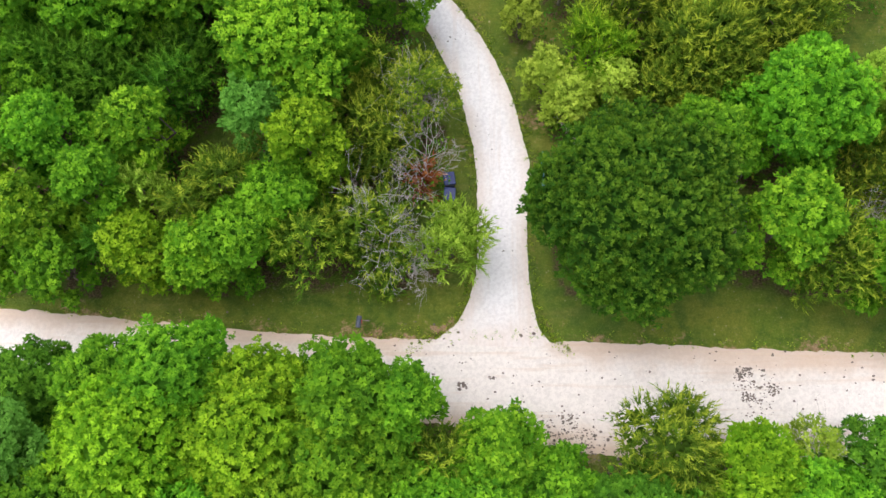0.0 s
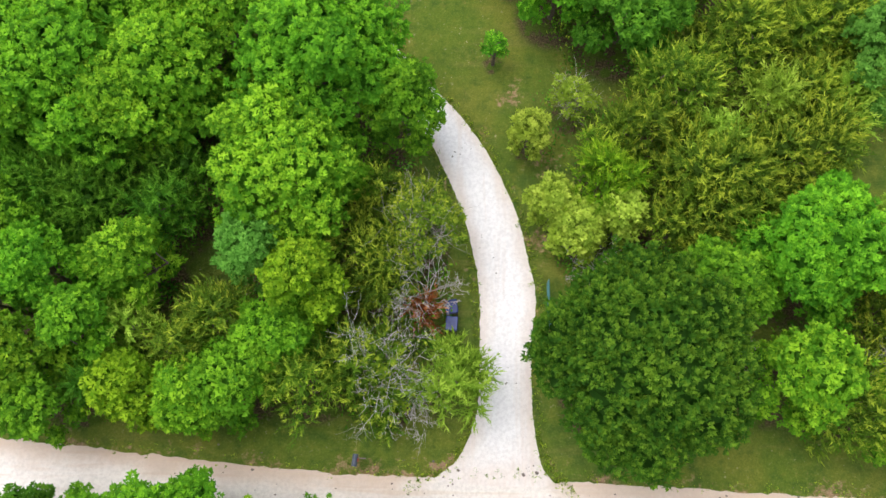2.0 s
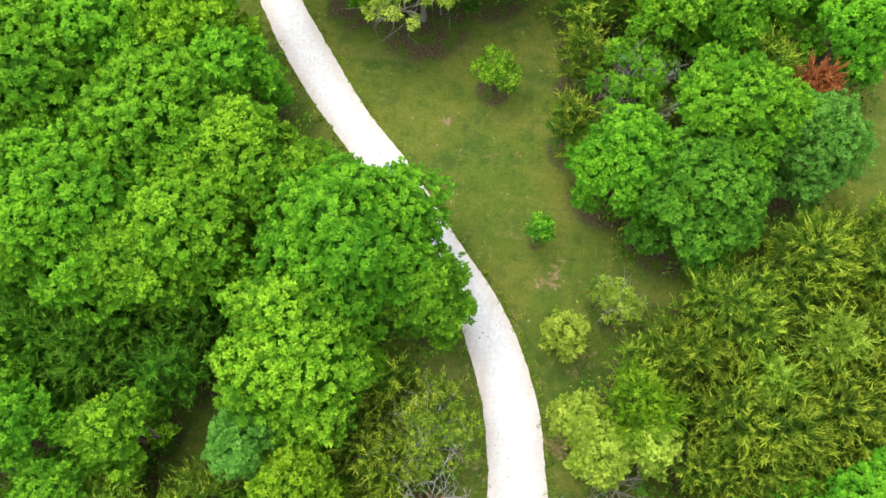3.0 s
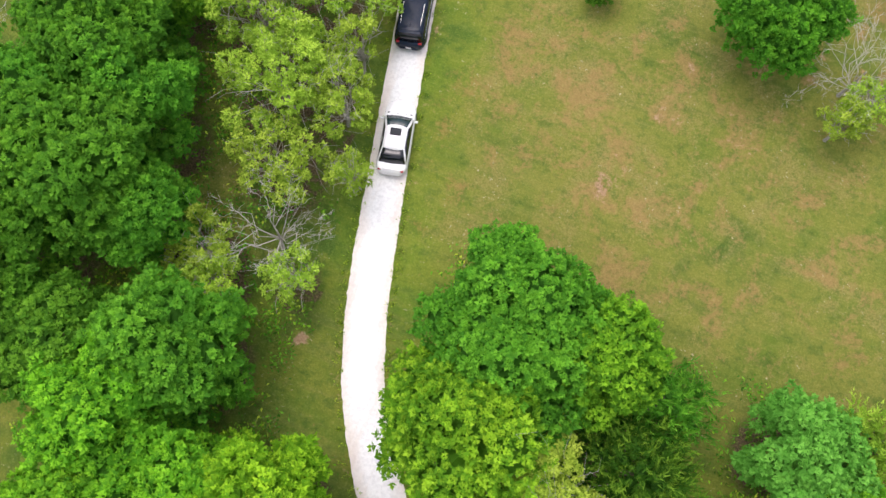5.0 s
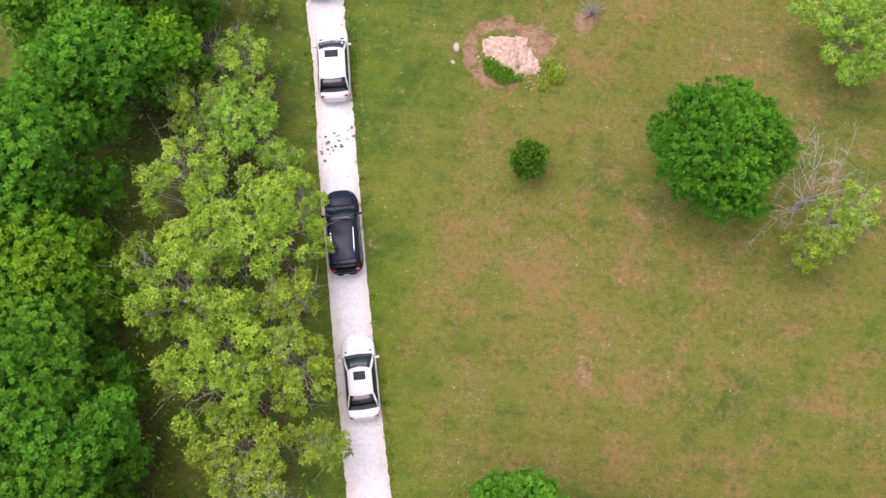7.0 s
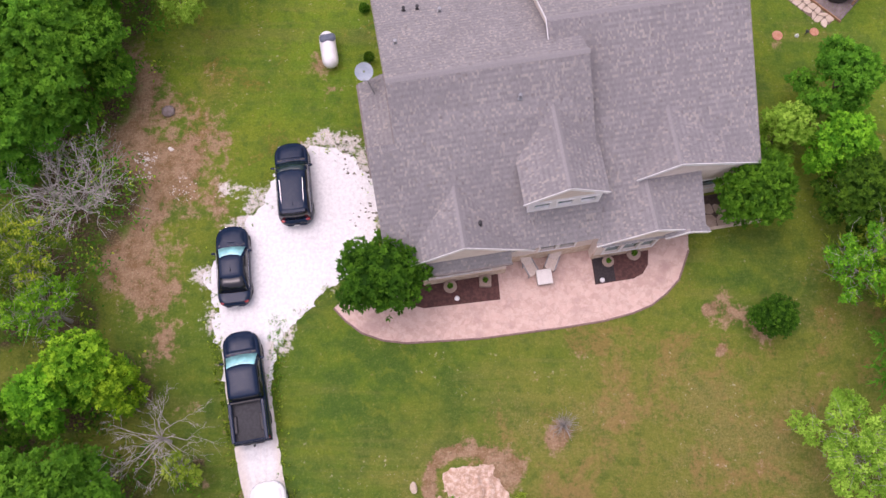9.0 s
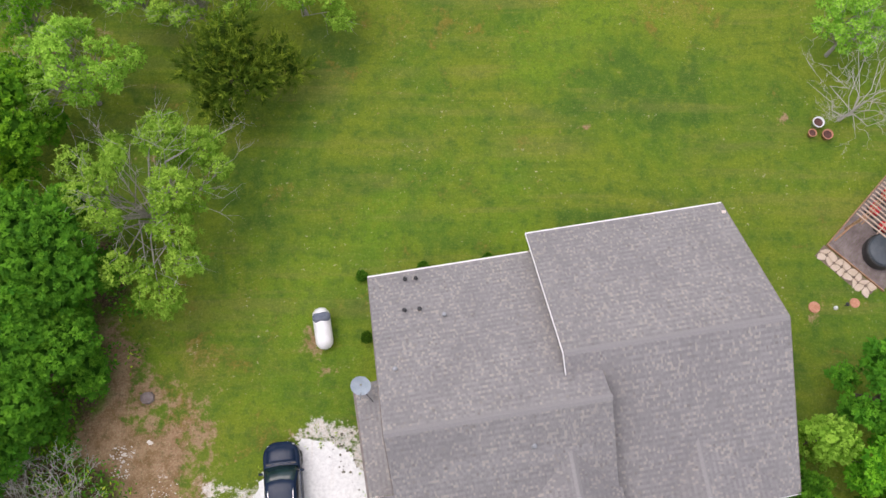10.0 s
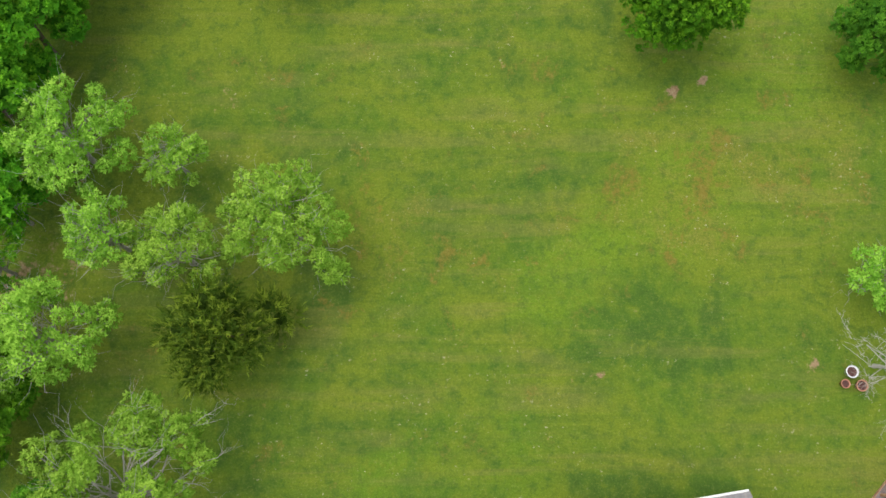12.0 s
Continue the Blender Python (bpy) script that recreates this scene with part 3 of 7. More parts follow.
def lawn_numbers(x, y):
    """lush, dry, dirt and litter at a place of the ground."""
    lush = 1.0 if y > 100 else 0.35 if y > 52 else 0.55
    if 86 < y <= 100:
        lush = 0.35 + 0.65 * (y - 86) / 14
    if x < -20 and y > 84:
        lush = max(lush, 0.6)
    if 50 < y < 92:
        lush = max(lush, 0.75 * math.exp(-(max(0.0, drive_reach(x, y)) / 4.2) ** 2))
    dry = 0.0
    if 50 < y < 98:
        dry = 0.42 * min(1, (y - 50) / 8) * min(1, (98 - y) / 5)
        dry *= min(1.0, max(0.1, (x + 21.5) / 6))
    elif y >= 98:
        dry = 0.15
    elif y > 27:
        dry = 0.12
    dry += sum(a * math.exp(-((x - cx) ** 2 + (y - cy) ** 2) / (r * r)) for cx, cy, r, a in DRY if abs(x - cx) < 3 * r and abs(y - cy) < 3 * r)
    wet = min(1.0, sum(a * math.exp(-((x - cx) ** 2 + (y - cy) ** 2) / (r * r)) for cx, cy, r, a in LUSH if abs(x - cx) < 3 * r and abs(y - cy) < 3 * r))
    lush, dry = lush + (1 - lush) * wet * 0.7, dry * (1 - wet) - 0.6 * wet
    d = sum(a * math.exp(-((x - cx) ** 2 + (y - cy) ** 2) / (r * r)) for cx, cy, r, a in DIRT if abs(x - cx) < 3 * r and abs(y - cy) < 3 * r)
    # trodden ring round the soil heap
    d += 0.85 * math.exp(-((math.hypot((x + 14.2) / 1.0, (y - 81.9) / 1.0) - 2.05) / 0.38) ** 2) * (1 if x < -13.2 or y > 83 else 0.35)
    e = drive_reach(x, y)
    if 0 < e < 0.8 and y < 102:
        d += 0.3 * (1 - e / 0.8)
    # worn shoulders of the road
    if -3 < y < 13:
        row = min(ROAD_EDGES, key=lambda q: abs(q[0] - x))
        o = max(y - row[1], row[2] - y)
        if o < 1.4:
            d += 0.34 * (1 - max(o, 0) / 1.4)
    litter = 0.0
    for cx, cy, r in WOODS:
        q = (x - cx) ** 2 + (y - cy) ** 2
        if q < (1.25 * r) ** 2:
            litter = max(litter, min(1.0, 1.6 * (1.08 - math.sqrt(q) / r)))
    if e < 1.2 or (8.0 < y < 10.5):
        litter *= 0.2
    gravel = sum(a * math.exp(-((x - cx) ** 2 + (y - cy) ** 2) / (r * r)) for cx, cy, r, a in GRAVEL if abs(x - cx) < 3 * r and abs(y - cy) < 3 * r)
    if y > 84:
        gravel += 0.38 * max(0.0, 1 - lot_reach(x, y) / 1.1)
    return lush, dry, min(d, 1.0), litter, min(gravel, 0.58)


def build_ground():
    xs = np.concatenate(([-3000, -600, -150, -75], np.arange(-48, 30.1, 0.55), [60, 130, 600, 3000]))
    ys = np.concatenate(([-3000, -600, -120, -40], np.arange(-12, 152.1, 0.55), [190, 260, 700, 3000]))
    vs = [(x, y, 0.0) for y in ys for x in xs]
    n = len(xs)
    fs = [(j * n + i, j * n + i + 1, (j + 1) * n + i + 1, (j + 1) * n + i) for j in range(len(ys) - 1) for i in range(n - 1)]
    ob = part("ground", (vs, fs), GROUND)
    values = np.array([lawn_numbers(x, y) for x, y, _ in vs])
    for k, key in enumerate(("lush", "dry", "dirt", "litter", "gravel")):
        ob.data.attributes.new(key, "FLOAT", "POINT").data.foreach_set("value", values[:, k].copy())
    tagged(ob, "mown lawn with dry patches, bare soil and leaf litter", "ground", "", "structure")


# ---- trees ----
def leaf_mesh(name, centre, normal, length, width, rng, along=None, shoot=None):
    """Many small bent leaf blades as one mesh."""
    n = len(centre)
    normal = normal / np.linalg.norm(normal, axis=1, keepdims=True)
    side = rng.normal(size=(n, 3)) if along is None else along
    a = np.cross(normal, side)
    a /= np.linalg.norm(a, axis=1, keepdims=True) + 1e-9
    if along is not None:
        a = along - normal * np.sum(along * normal, axis=1, keepdims=True) * 0.3
        a /= np.linalg.norm(a, axis=1, keepdims=True) + 1e-9
    b = np.cross(normal, a)
    ln = (length * rng.uniform(0.6, 1.3, n))[:, None] * 0.5
    wd = (width * rng.uniform(0.6, 1.3, n))[:, None] * 0.5
    v = np.empty((n, 4, 3), np.float32)
    v[:, 0], v[:, 2] = centre - a * ln - normal * ln * 0.3, centre + a * ln - normal * ln * 0.35
    v[:, 1], v[:, 3] = centre - b * wd, centre + b * wd
    if shoot is None:
        shoot = rng.uniform(0, 1, n)
    return quads(name, v.reshape(-1, 3), shoot, rng.uniform(0, 1, n))


def quads(name, co, shoot, tuft, more=(), corners=4):
    """A mesh of blades with so many corners each; more: triangles over further points at the end of co."""
    n = len(shoot)
    tri = np.array(more, dtype=np.int32).reshape(-1, 3)
    loops = np.concatenate([np.arange(corners * n, dtype=np.int32), tri.ravel()])
    starts = np.concatenate([np.arange(0, corners * n, corners, dtype=np.int32), corners * n + 3 * np.arange(len(tri), dtype=np.int32)])
    me = bpy.data.meshes.new(name)
    me.vertices.add(len(co))
    me.vertices.foreach_set("co", co.astype(np.float32).ravel())
    me.loops.add(len(loops))
    me.loops.foreach_set("vertex_index", loops)
    me.polygons.add(len(starts))
    me.polygons.foreach_set("loop_start", starts)
    me.polygons.foreach_set("use_smooth", np.zeros(len(starts), bool))
    for key, value in (("shoot", shoot), ("tuft", tuft)):
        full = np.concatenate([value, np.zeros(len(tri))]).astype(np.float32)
        me.attributes.new(key, "FLOAT", "FACE").data.foreach_set("value", full)
    me.update()
    return me


def rosette(whorls, slim, cup=0.1):
    """Leaves of one shoot in whorls of (count, rise in degrees, length, height on the shoot): corner points and
    paleness, for new growth and light from above.
    """
    vs, fresh = [], []
    for w, (count, rise, length, z0) in enumerate(whorls):
        e = radians(rise)
        for k in range(count):
            t = 6.2832 * (k + 0.37 * w) / count
            d, side = Vector((math.cos(t) * math.cos(e), math.sin(t) * math.cos(e), math.sin(e))), Vector((-math.sin(t), math.cos(t), 0))
            base, lift = Vector((0, 0, z0)), side.cross(d) * -cup * length
            w3 = 1 if k % 2 else -1
            vs.append([base + d * length * 0.1 - side * length * slim * 0.3 * w3, base + d * length * 0.55 + side * length * slim * 0.62 * w3 - lift, base + d * length - side * length * slim * 0.25 * w3 + lift])
            fresh.append(0.25 + 0.75 * w / max(1, len(whorls) - 1))
    return np.array([[tuple(p) for p in q] for q in vs]), np.array(fresh)


def plume(pairs, slim):
    """A feathery evergreen shoot: narrow sprays to all sides of an upright axis."""
    vs, fresh = [], []
    for k in range(pairs):
        f = k / (pairs - 1)
        for s in (0, 1):
            t = k * 1.9 + s * 3.1416
            e = radians(42 + 30 * f)
            length = 0.62 - 0.3 * f
            d, side = Vector((math.cos(t) * math.cos(e), math.sin(t) * math.cos(e), math.sin(e))), Vector((-math.sin(t), math.cos(t), 0))
            base = Vector((0, 0, 1.15 * f - 0.2))
            vs.append([base + side * length * slim, base - side * length * slim, base + d * length])
            fresh.append(0.05 + 1.05 * f)
    return np.array([[tuple(p) for p in q] for q in vs]), np.array(fresh)


# shoots of each kind of tree: leaves, size in metres, spacing over the crown
SHOOTS = {
    "oak": (rosette(((6, -4, 1.0, 0.0), (5, 28, 0.9, 0.2), (3, 60, 0.66, 0.36)), 0.72), 0.25, 0.36),
    "round": (rosette(((6, 10, 1.0, 0.0), (5, 45, 1.0, 0.2), (3, 72, 0.95, 0.4)), 0.6), 0.23, 0.34),
    "feather": (rosette(((6, -16, 1.1, 0.0), (5, 16, 1.0, 0.06), (3, 50, 0.7, 0.12)), 0.52), 0.2, 0.32),
    "cedar": (plume(9, 0.15), 0.62, 0.4),
    "sapling": (rosette(((6, 6, 1.0, 0.0), (4, 42, 0.8, 0.1)), 0.6), 0.22, 0.28),
}
SQUASH = np.array((1, 1, 0.82))


def crown_mesh(lobes, kind, h, rng, shell=0.0):
    """Shoots set evenly over the outside of a crown of lobes (x, y, z, radius), over a rough heart in each lobe,
    coloured dark as the shade in the gaps.
    """
    (leaf, fresh), size, gap = SHOOTS[kind]
    reach = max(math.hypot(q[0], q[1]) + q[3] for q in lobes)
    if kind == "round" and reach < 2:
        size, gap = size * max(0.35, 0.5 * reach), gap * max(0.35, 0.5 * reach)
    spots, outs, lively = [], [], []
    L = np.array(lobes)
    for i, (lx, ly, lz, lr) in enumerate(lobes):
        n = max(8, int(13.5 * lr * lr / (gap * gap)))
        k = np.arange(n) + 0.5
        z, t = 1 - 2 * k / n, k * 2.39996 + rng.uniform(0, 6.28)
        d = np.stack([np.sqrt(1 - z * z) * np.cos(t), np.sqrt(1 - z * z) * np.sin(t), z], 1) + rng.normal(size=(n, 3)) * 0.1
        p = L[i, :3] + d * lr * SQUASH * (0.94 + np.minimum(0.16 * np.abs(rng.normal(size=(n, 1))) ** 1.6, 0.3))
        keep = (d[:, 2] > -0.3) & (p[:, 2] > 0.08 * h)
        for j in range(len(L)):
            if j != i:
                keep &= np.linalg.norm((p - L[j, :3]) / SQUASH, axis=1) > 0.95 * L[j, 3]
        spots.append(p[keep])
        outs.append(d[keep])
        lively.append(np.full(keep.sum(), rng.uniform(0.55, 1.2)))
    p, out = np.concatenate(spots), np.concatenate(outs)
    n, k = len(p), len(leaf)
    lean = {"cedar": 0.75, "round": 0.45}.get(kind, 0.6)
    ax = out * lean + np.array((0, 0, 1.15 - lean)) + rng.normal(size=(n, 3)) * 0.2
    ax /= np.linalg.norm(ax, axis=1, keepdims=True)
    u = np.cross(ax, rng.normal(size=(n, 3)))
    u /= np.linalg.norm(u, axis=1, keepdims=True)
    R = np.stack([u, np.cross(ax, u), ax], 2)
    scale = size * rng.uniform(0.68, 1.38, (n, 1, 1, 1))
    v = leaf[None] * rng.uniform(0.75, 1.25, (n, k, 1, 1)) + rng.normal(size=(n, k, 1, 3)) * 0.07
    v[:, :, 2] += rng.normal(size=(n, k, 3)) * 0.1
    v = np.einsum("nij,nkvj->nkvi", R, v * scale) + p[:, None, None]
    tuft = rng.uniform(0, 1, n)
    # shoots facing up get the pale colour, lower ones dark: shading put into colour
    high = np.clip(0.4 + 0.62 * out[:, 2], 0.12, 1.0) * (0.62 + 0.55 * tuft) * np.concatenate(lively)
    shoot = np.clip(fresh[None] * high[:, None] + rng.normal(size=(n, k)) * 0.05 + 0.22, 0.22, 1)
    co, tris = [v.reshape(-1, 3)], []
    # added hearts behind the leaves; their dark colour paints shade into the gaps
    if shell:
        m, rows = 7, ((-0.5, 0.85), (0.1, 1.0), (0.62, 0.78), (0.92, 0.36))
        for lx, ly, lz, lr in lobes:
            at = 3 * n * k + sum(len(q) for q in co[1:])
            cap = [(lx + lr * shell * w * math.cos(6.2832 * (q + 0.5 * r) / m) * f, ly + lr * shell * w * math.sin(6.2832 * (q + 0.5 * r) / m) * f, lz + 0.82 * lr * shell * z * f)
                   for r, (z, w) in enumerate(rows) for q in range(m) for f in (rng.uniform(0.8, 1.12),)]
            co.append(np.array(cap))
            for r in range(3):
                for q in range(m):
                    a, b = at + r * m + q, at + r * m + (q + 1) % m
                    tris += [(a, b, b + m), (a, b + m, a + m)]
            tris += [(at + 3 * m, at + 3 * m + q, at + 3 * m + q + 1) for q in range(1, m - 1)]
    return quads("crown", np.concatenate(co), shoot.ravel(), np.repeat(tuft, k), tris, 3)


def branch(rng, a, b, r, sag=0.15):
    a, b = np.array(a), np.array(b)
    length = np.linalg.norm(b - a)
    pts, rad = [], []
    for k in range(4):
        f = k / 3
        p = a + (b - a) * f + rng.normal(size=3) * length * 0.085 * (0 < k < 3)
        p[2] += math.sin(f * math.pi) * length * sag * 0.5
        pts.append(tuple(p))
        rad.append(r * (1 - 0.72 * f))
    return pts, rad


def twigs(rng, base, tip, r, depth, out):
    """A limb and its forks, down to thin twigs."""
    pts, rad = branch(rng, base, tip, r)
    out.append(tube(pts, rad, 5 if r > 0.05 else 3))
    if depth == 0:
        return
    base, tip = np.array(pts[0]), np.array(pts[-1])
    d = tip - base
    ln = np.linalg.norm(d)
    for k in range(3 if depth > 1 else 4):
        f = rng.uniform(0.35, 0.95)
        turn = d / ln + rng.normal(size=3) * 0.55
        turn /= np.linalg.norm(turn)
        i = min(2, int(f * 3))
        s = np.array(pts[i]) + (np.array(pts[i + 1]) - np.array(pts[i])) * (f * 3 - i)
        twigs(rng, s, s + turn * ln * rng.uniform(0.35, 0.6), max(rad[i] * 0.6, 0.009), depth - 1, out)


KINDS = {
    "oak": ("oak_tree", "broadleaf oak", "tree"),
    "round": ("round_tree", "dense round tree", "tree"),
    "cedar": ("juniper_tree", "shaggy juniper", "tree"),
    "feather": ("mesquite_tree", "airy pale-limbed tree", "tree"),
    "bare": ("dead_tree", "leafless dead tree, pale branches", "tree"),
    "sapling": ("sapling", "slender young tree", "tree"),
}
TONES = {"mid": "mid-green", "bright": "bright green", "yellow": "yellow-green", "dark": "dark green", "deep": "very dark green", "blue": "bluish green", "olive": "olive green",
         "light": "pale green", "fresh": "fresh pale green", "red": "rust-red withered", "tipped": "dark pale-tipped", "moss": "dark moss-green", "lime": "pale lime-green", "pale": "grey"}
tree_count = [0]


def tree(x, y, r, h, kind, tone, where):
    tree_count[0] += 1
    rng = np.random.RandomState(tree_count[0] * 7 + 11)
    name, words, category = KINDS[kind]
    if h < 3.2 and kind == "round":
        name, words, category = "shrub", "clipped round shrub", "shrub"
    if kind == "bare":
        label = f"{words} {where}"
    else:
        label = f"{words} with {TONES[tone]} foliage {where}"
    top = thing(name, label, category, Matrix.Translation((x, y, 0)))
    if where in ("in the woods", "beside the gravel road", "along the driveway") and kind != "bare" or x < -30 and 90 < y < 110:
        WOODS.append((x, y, r))
    pale = kind in ("feather", "bare")
    airy = kind == "feather" and tone == "light" and y > 50
    bark = BARK_DEAD if kind == "bare" else BARK_PALE if pale else BARK
    fork = h * (0.25 if pale else 0.4)
    trunk_r = 0.035 * h * (0.6 if pale else 0.8) ** 1 * 0.5 + 0.05
    lean = rng.normal(size=2) * 0.02 * h
    part("trunk", tube([(0, 0, -0.1), (lean[0] * 0.4, lean[1] * 0.4, fork * 0.5), (lean[0], lean[1], fork), (lean[0] * 1.4, lean[1] * 1.4, h * 0.62)],
                       [trunk_r * 1.35, trunk_r, trunk_r * 0.85, trunk_r * 0.4], 8), bark, top)
    limbs = []
    if kind == "bare":
        for k in range(16):
            a = k * 0.4 + rng.uniform(-0.3, 0.3)
            tip = (r * rng.uniform(0.5, 1.0) * math.cos(a), r * rng.uniform(0.5, 1.0) * math.sin(a), h * rng.uniform(0.6, 0.98))
            twigs(rng, (lean[0], lean[1], fork * rng.uniform(0.6, 1.5)), tip, 0.032, 3 if k % 2 == 0 else 2, limbs)
        part("branchwork", join(*limbs), bark, top)
        return
    # the crown is a cluster of lobes, each covered with leafy shoots
    lobes = []

    def spiral(count, lo, hi, edge, top, fall, power=2.0, rough=0.25, least=0.4):
        """Lobes over a dome: radii between lo and hi of r, the dome's top at top * h, its rim lower by fall * h."""
        phase, wave = rng.uniform(0, 6.28, 2), 0.05 if kind == "round" else 0.11
        for k in range(count):
            lr = max(least, r * rng.uniform(lo, hi))
            t = k * 2.4 + rng.uniform(-0.35, 0.35)
            q = max(0.0, r * (0.95 + wave * math.sin(2 * t + phase[0]) + wave * math.sin(3 * t + phase[1])) - edge * lr) * math.sqrt((k + 0.3) / count)
            lobes.append((q * math.cos(t), q * math.sin(t), h * (top - fall * (q / r) ** power) - 0.8 * lr + rng.normal() * rough, lr))

    if kind == "round":
        spiral(int(16 + 1.2 * r * r), 0.17, 0.3, 1.0, 1.0, 0.55, 2.4, 0.06 * r, 0.2)
        lobes.append((0.0, 0.0, 0.45 * h, 0.6 * r))
    elif kind == "sapling":
        spiral(9, 0.28, 0.42, 0.8, 1.0, 0.4, 2.0, 0.2, 0.22)
    elif kind == "feather":
        spiral(int(14 + r * 6), 0.08, 0.18, 0.9, 0.97, 0.36, 2.0, 0.45, 0.3)
    elif kind == "cedar":
        spiral(int(9 + r * r * 1.4), 0.14, 0.27, 1.0, 1.0, 0.58, 1.3, 0.6)
    else:
        spiral(int(9 + 2.6 * r), 0.17, 0.36, 1.0, 1.0, 0.45, 2.0, 0.1 * r)
        for k in range(5):
            t = k * 1.26 + rng.uniform(-0.2, 0.2)
            lobes.append((0.68 * r * math.cos(t), 0.68 * r * math.sin(t), h * rng.uniform(0.36, 0.48), r * rng.uniform(0.22, 0.3)))
    if kind == "feather" and r > 5:
        # an open crown: the middle is bare limbs
        lobes = [q for k, q in enumerate(lobes) if math.hypot(q[0], q[1]) > 0.27 * r and k % 5]
    elif airy and r > 1.5:
        lobes = [q for k, q in enumerate(lobes) if k % 3]
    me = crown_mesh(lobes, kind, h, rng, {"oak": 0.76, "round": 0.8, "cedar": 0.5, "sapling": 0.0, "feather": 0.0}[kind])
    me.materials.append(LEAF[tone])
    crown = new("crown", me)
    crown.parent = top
    for i in range(len(lobes)):
        lx, ly, lz, lr = lobes[i]
        if kind == "feather":
            twigs(rng, (lean[0], lean[1], fork * rng.uniform(0.8, 1.6)), (lx, ly, lz + lr * 0.4), 0.055 if r > 5 else 0.042, 2 if r > 5 and i % 2 else 1, limbs)
        elif i < 9:
            pts, rad = branch(rng, (lean[0], lean[1], fork * rng.uniform(0.8, 1.4)), (lx, ly, lz), trunk_r * 0.5)
            limbs.append(tube(pts, rad, 5))
    if limbs:
        part("branchwork", join(*limbs), bark, top)


tree(-20.6, 17.6, 2.4, 8.5, "oak", "mid", "in the woods")
tree(-21.3, 13.2, 2.5, 8, "oak", "bright", "in the woods")
tree(-18.0, 15.0, 2.1, 8.5, "oak", "mid", "in the woods")
tree(-20.1, 10.9, 1.9, 7, "oak", "mid", "beside the gravel road")
tree(-17.4, 12.3, 1.6, 6, "cedar", "dark", "in the woods")
tree(-15.9, 11.9, 2.0, 7, "oak", "yellow", "beside the gravel road")
tree(-15.9, 14.9, 2.0, 6.5, "cedar", "light", "in the woods")
tree(-12.7, 11.6, 2.1, 7, "oak", "bright", "beside the gravel road")
tree(-13.3, 14.1, 1.8, 6.5, "cedar", "olive", "in the woods")
tree(-23.5, 16.4, 2.3, 8, "oak", "mid", "in the woods")
tree(-23.6, 11.9, 2.2, 7, "oak", "mid", "beside the gravel road")
tree(-6.5, 28.6, 4.9, 10.5, "oak", "mid", "along the driveway")
tree(-9.0, 51.9, 5.0, 9.5, "oak", "dark", "in the woods")
tree(-10.9, 55.0, 2.7, 7.5, "oak", "dark", "in the woods")
tree(-34.2, 80.4, 3.9, 8.5, "oak", "dark", "in the woods")
tree(-35.4, 75.8, 3.6, 8.5, "oak", "dark", "in the woods")
tree(-32.4, 77.7, 2.2, 7, "oak", "mid", "in the woods")
tree(-38.9, 79.5, 3.5, 8, "oak", "dark", "in the woods")
tree(-38.5, 84.2, 2.5, 7, "oak", "dark", "in the woods")
tree(-33.4, 87.6, 2.0, 6, "oak", "bright", "in the woods")
tree(-31.9, 86.8, 1.3, 5, "oak", "yellow", "in the woods")
tree(-35.1, 86.1, 1.8, 6, "oak", "mid", "in the woods")
tree(-37.6, 93.3, 2.9, 5.5, "feather", "olive", "in the woods")
tree(-35.9, 90.7, 2.0, 5, "feather", "mid", "in the woods")
tree(-39.6, 91.0, 2.4, 5.5, "feather", "mid", "in the woods")
tree(-34.6, 97.9, 2.5, 4, "bare", "pale", "in the woods")
tree(-29.9, 84.2, 2.4, 4, "bare", "pale", "in the woods")
tree(-28.6, 82.8, 0.9, 3, "feather", "light", "in the woods")
tree(-28.7, 77.6, 2.5, 4.6, "feather", "light", "in the woods")
tree(-28.3, 73.8, 2.7, 5, "feather", "fresh", "in the woods")
tree(-30.7, 75.0, 2.0, 4.8, "feather", "light", "in the woods")
tree(-25.7, 72.4, 1.3, 4, "feather", "fresh", "in the woods")
tree(-30.8, 78.8, 1.8, 3.5, "bare", "pale", "in the woods")
tree(-30.2, 70.6, 2.8, 6.5, "feather", "light", "in the woods")
tree(-24.3, 69.8, 2.1, 6, "feather", "light", "in the woods")
tree(-23.5, 64.8, 1.7, 6, "feather", "light", "along the driveway")
tree(-25.4, 49.2, 2.0, 5, "feather", "light", "in the woods")
tree(8.5, 23.5, 2.5, 6, "cedar", "yellow", "along the driveway")
tree(5.7, 22.5, 1.5, 5, "oak", "lime", "along the driveway")
tree(7.0, 20.9, 1.7, 5, "oak", "lime", "along the driveway")
tree(9.3, 21.7, 1.5, 5.5, "oak", "lime", "along the driveway")
tree(4.5, 26.7, 1.2, 4.5, "oak", "lime", "along the driveway")
tree(7.1, 28.9, 1.4, 4, "feather", "light", "along the driveway")
tree(10.6, 26.4, 2.3, 6.5, "cedar", "olive", "in the woods")
tree(17.0, 27.6, 2.2, 7.5, "cedar", "light", "in the woods")
tree(14.3, 25.6, 1.7, 7, "cedar", "light", "in the woods")
tree(3.5, 101.0, 1.3, 4.5, "oak", "fresh", "beside the house")
tree(-16.8, 110.4, 0.2, 0.5, "round", "deep", "beside the house")
tree(-13.2, 110.9, 0.15, 0.4, "round", "deep", "beside the house")
tree(-20.2, 109.9, 0.13, 0.4, "round", "deep", "beside the house")
tree(-20.6, 4.7, 2.7, 7, "oak", "dark", "beside the gravel road")
tree(-20.0, 1.4, 2.6, 9.5, "oak", "blue", "beside the gravel road")
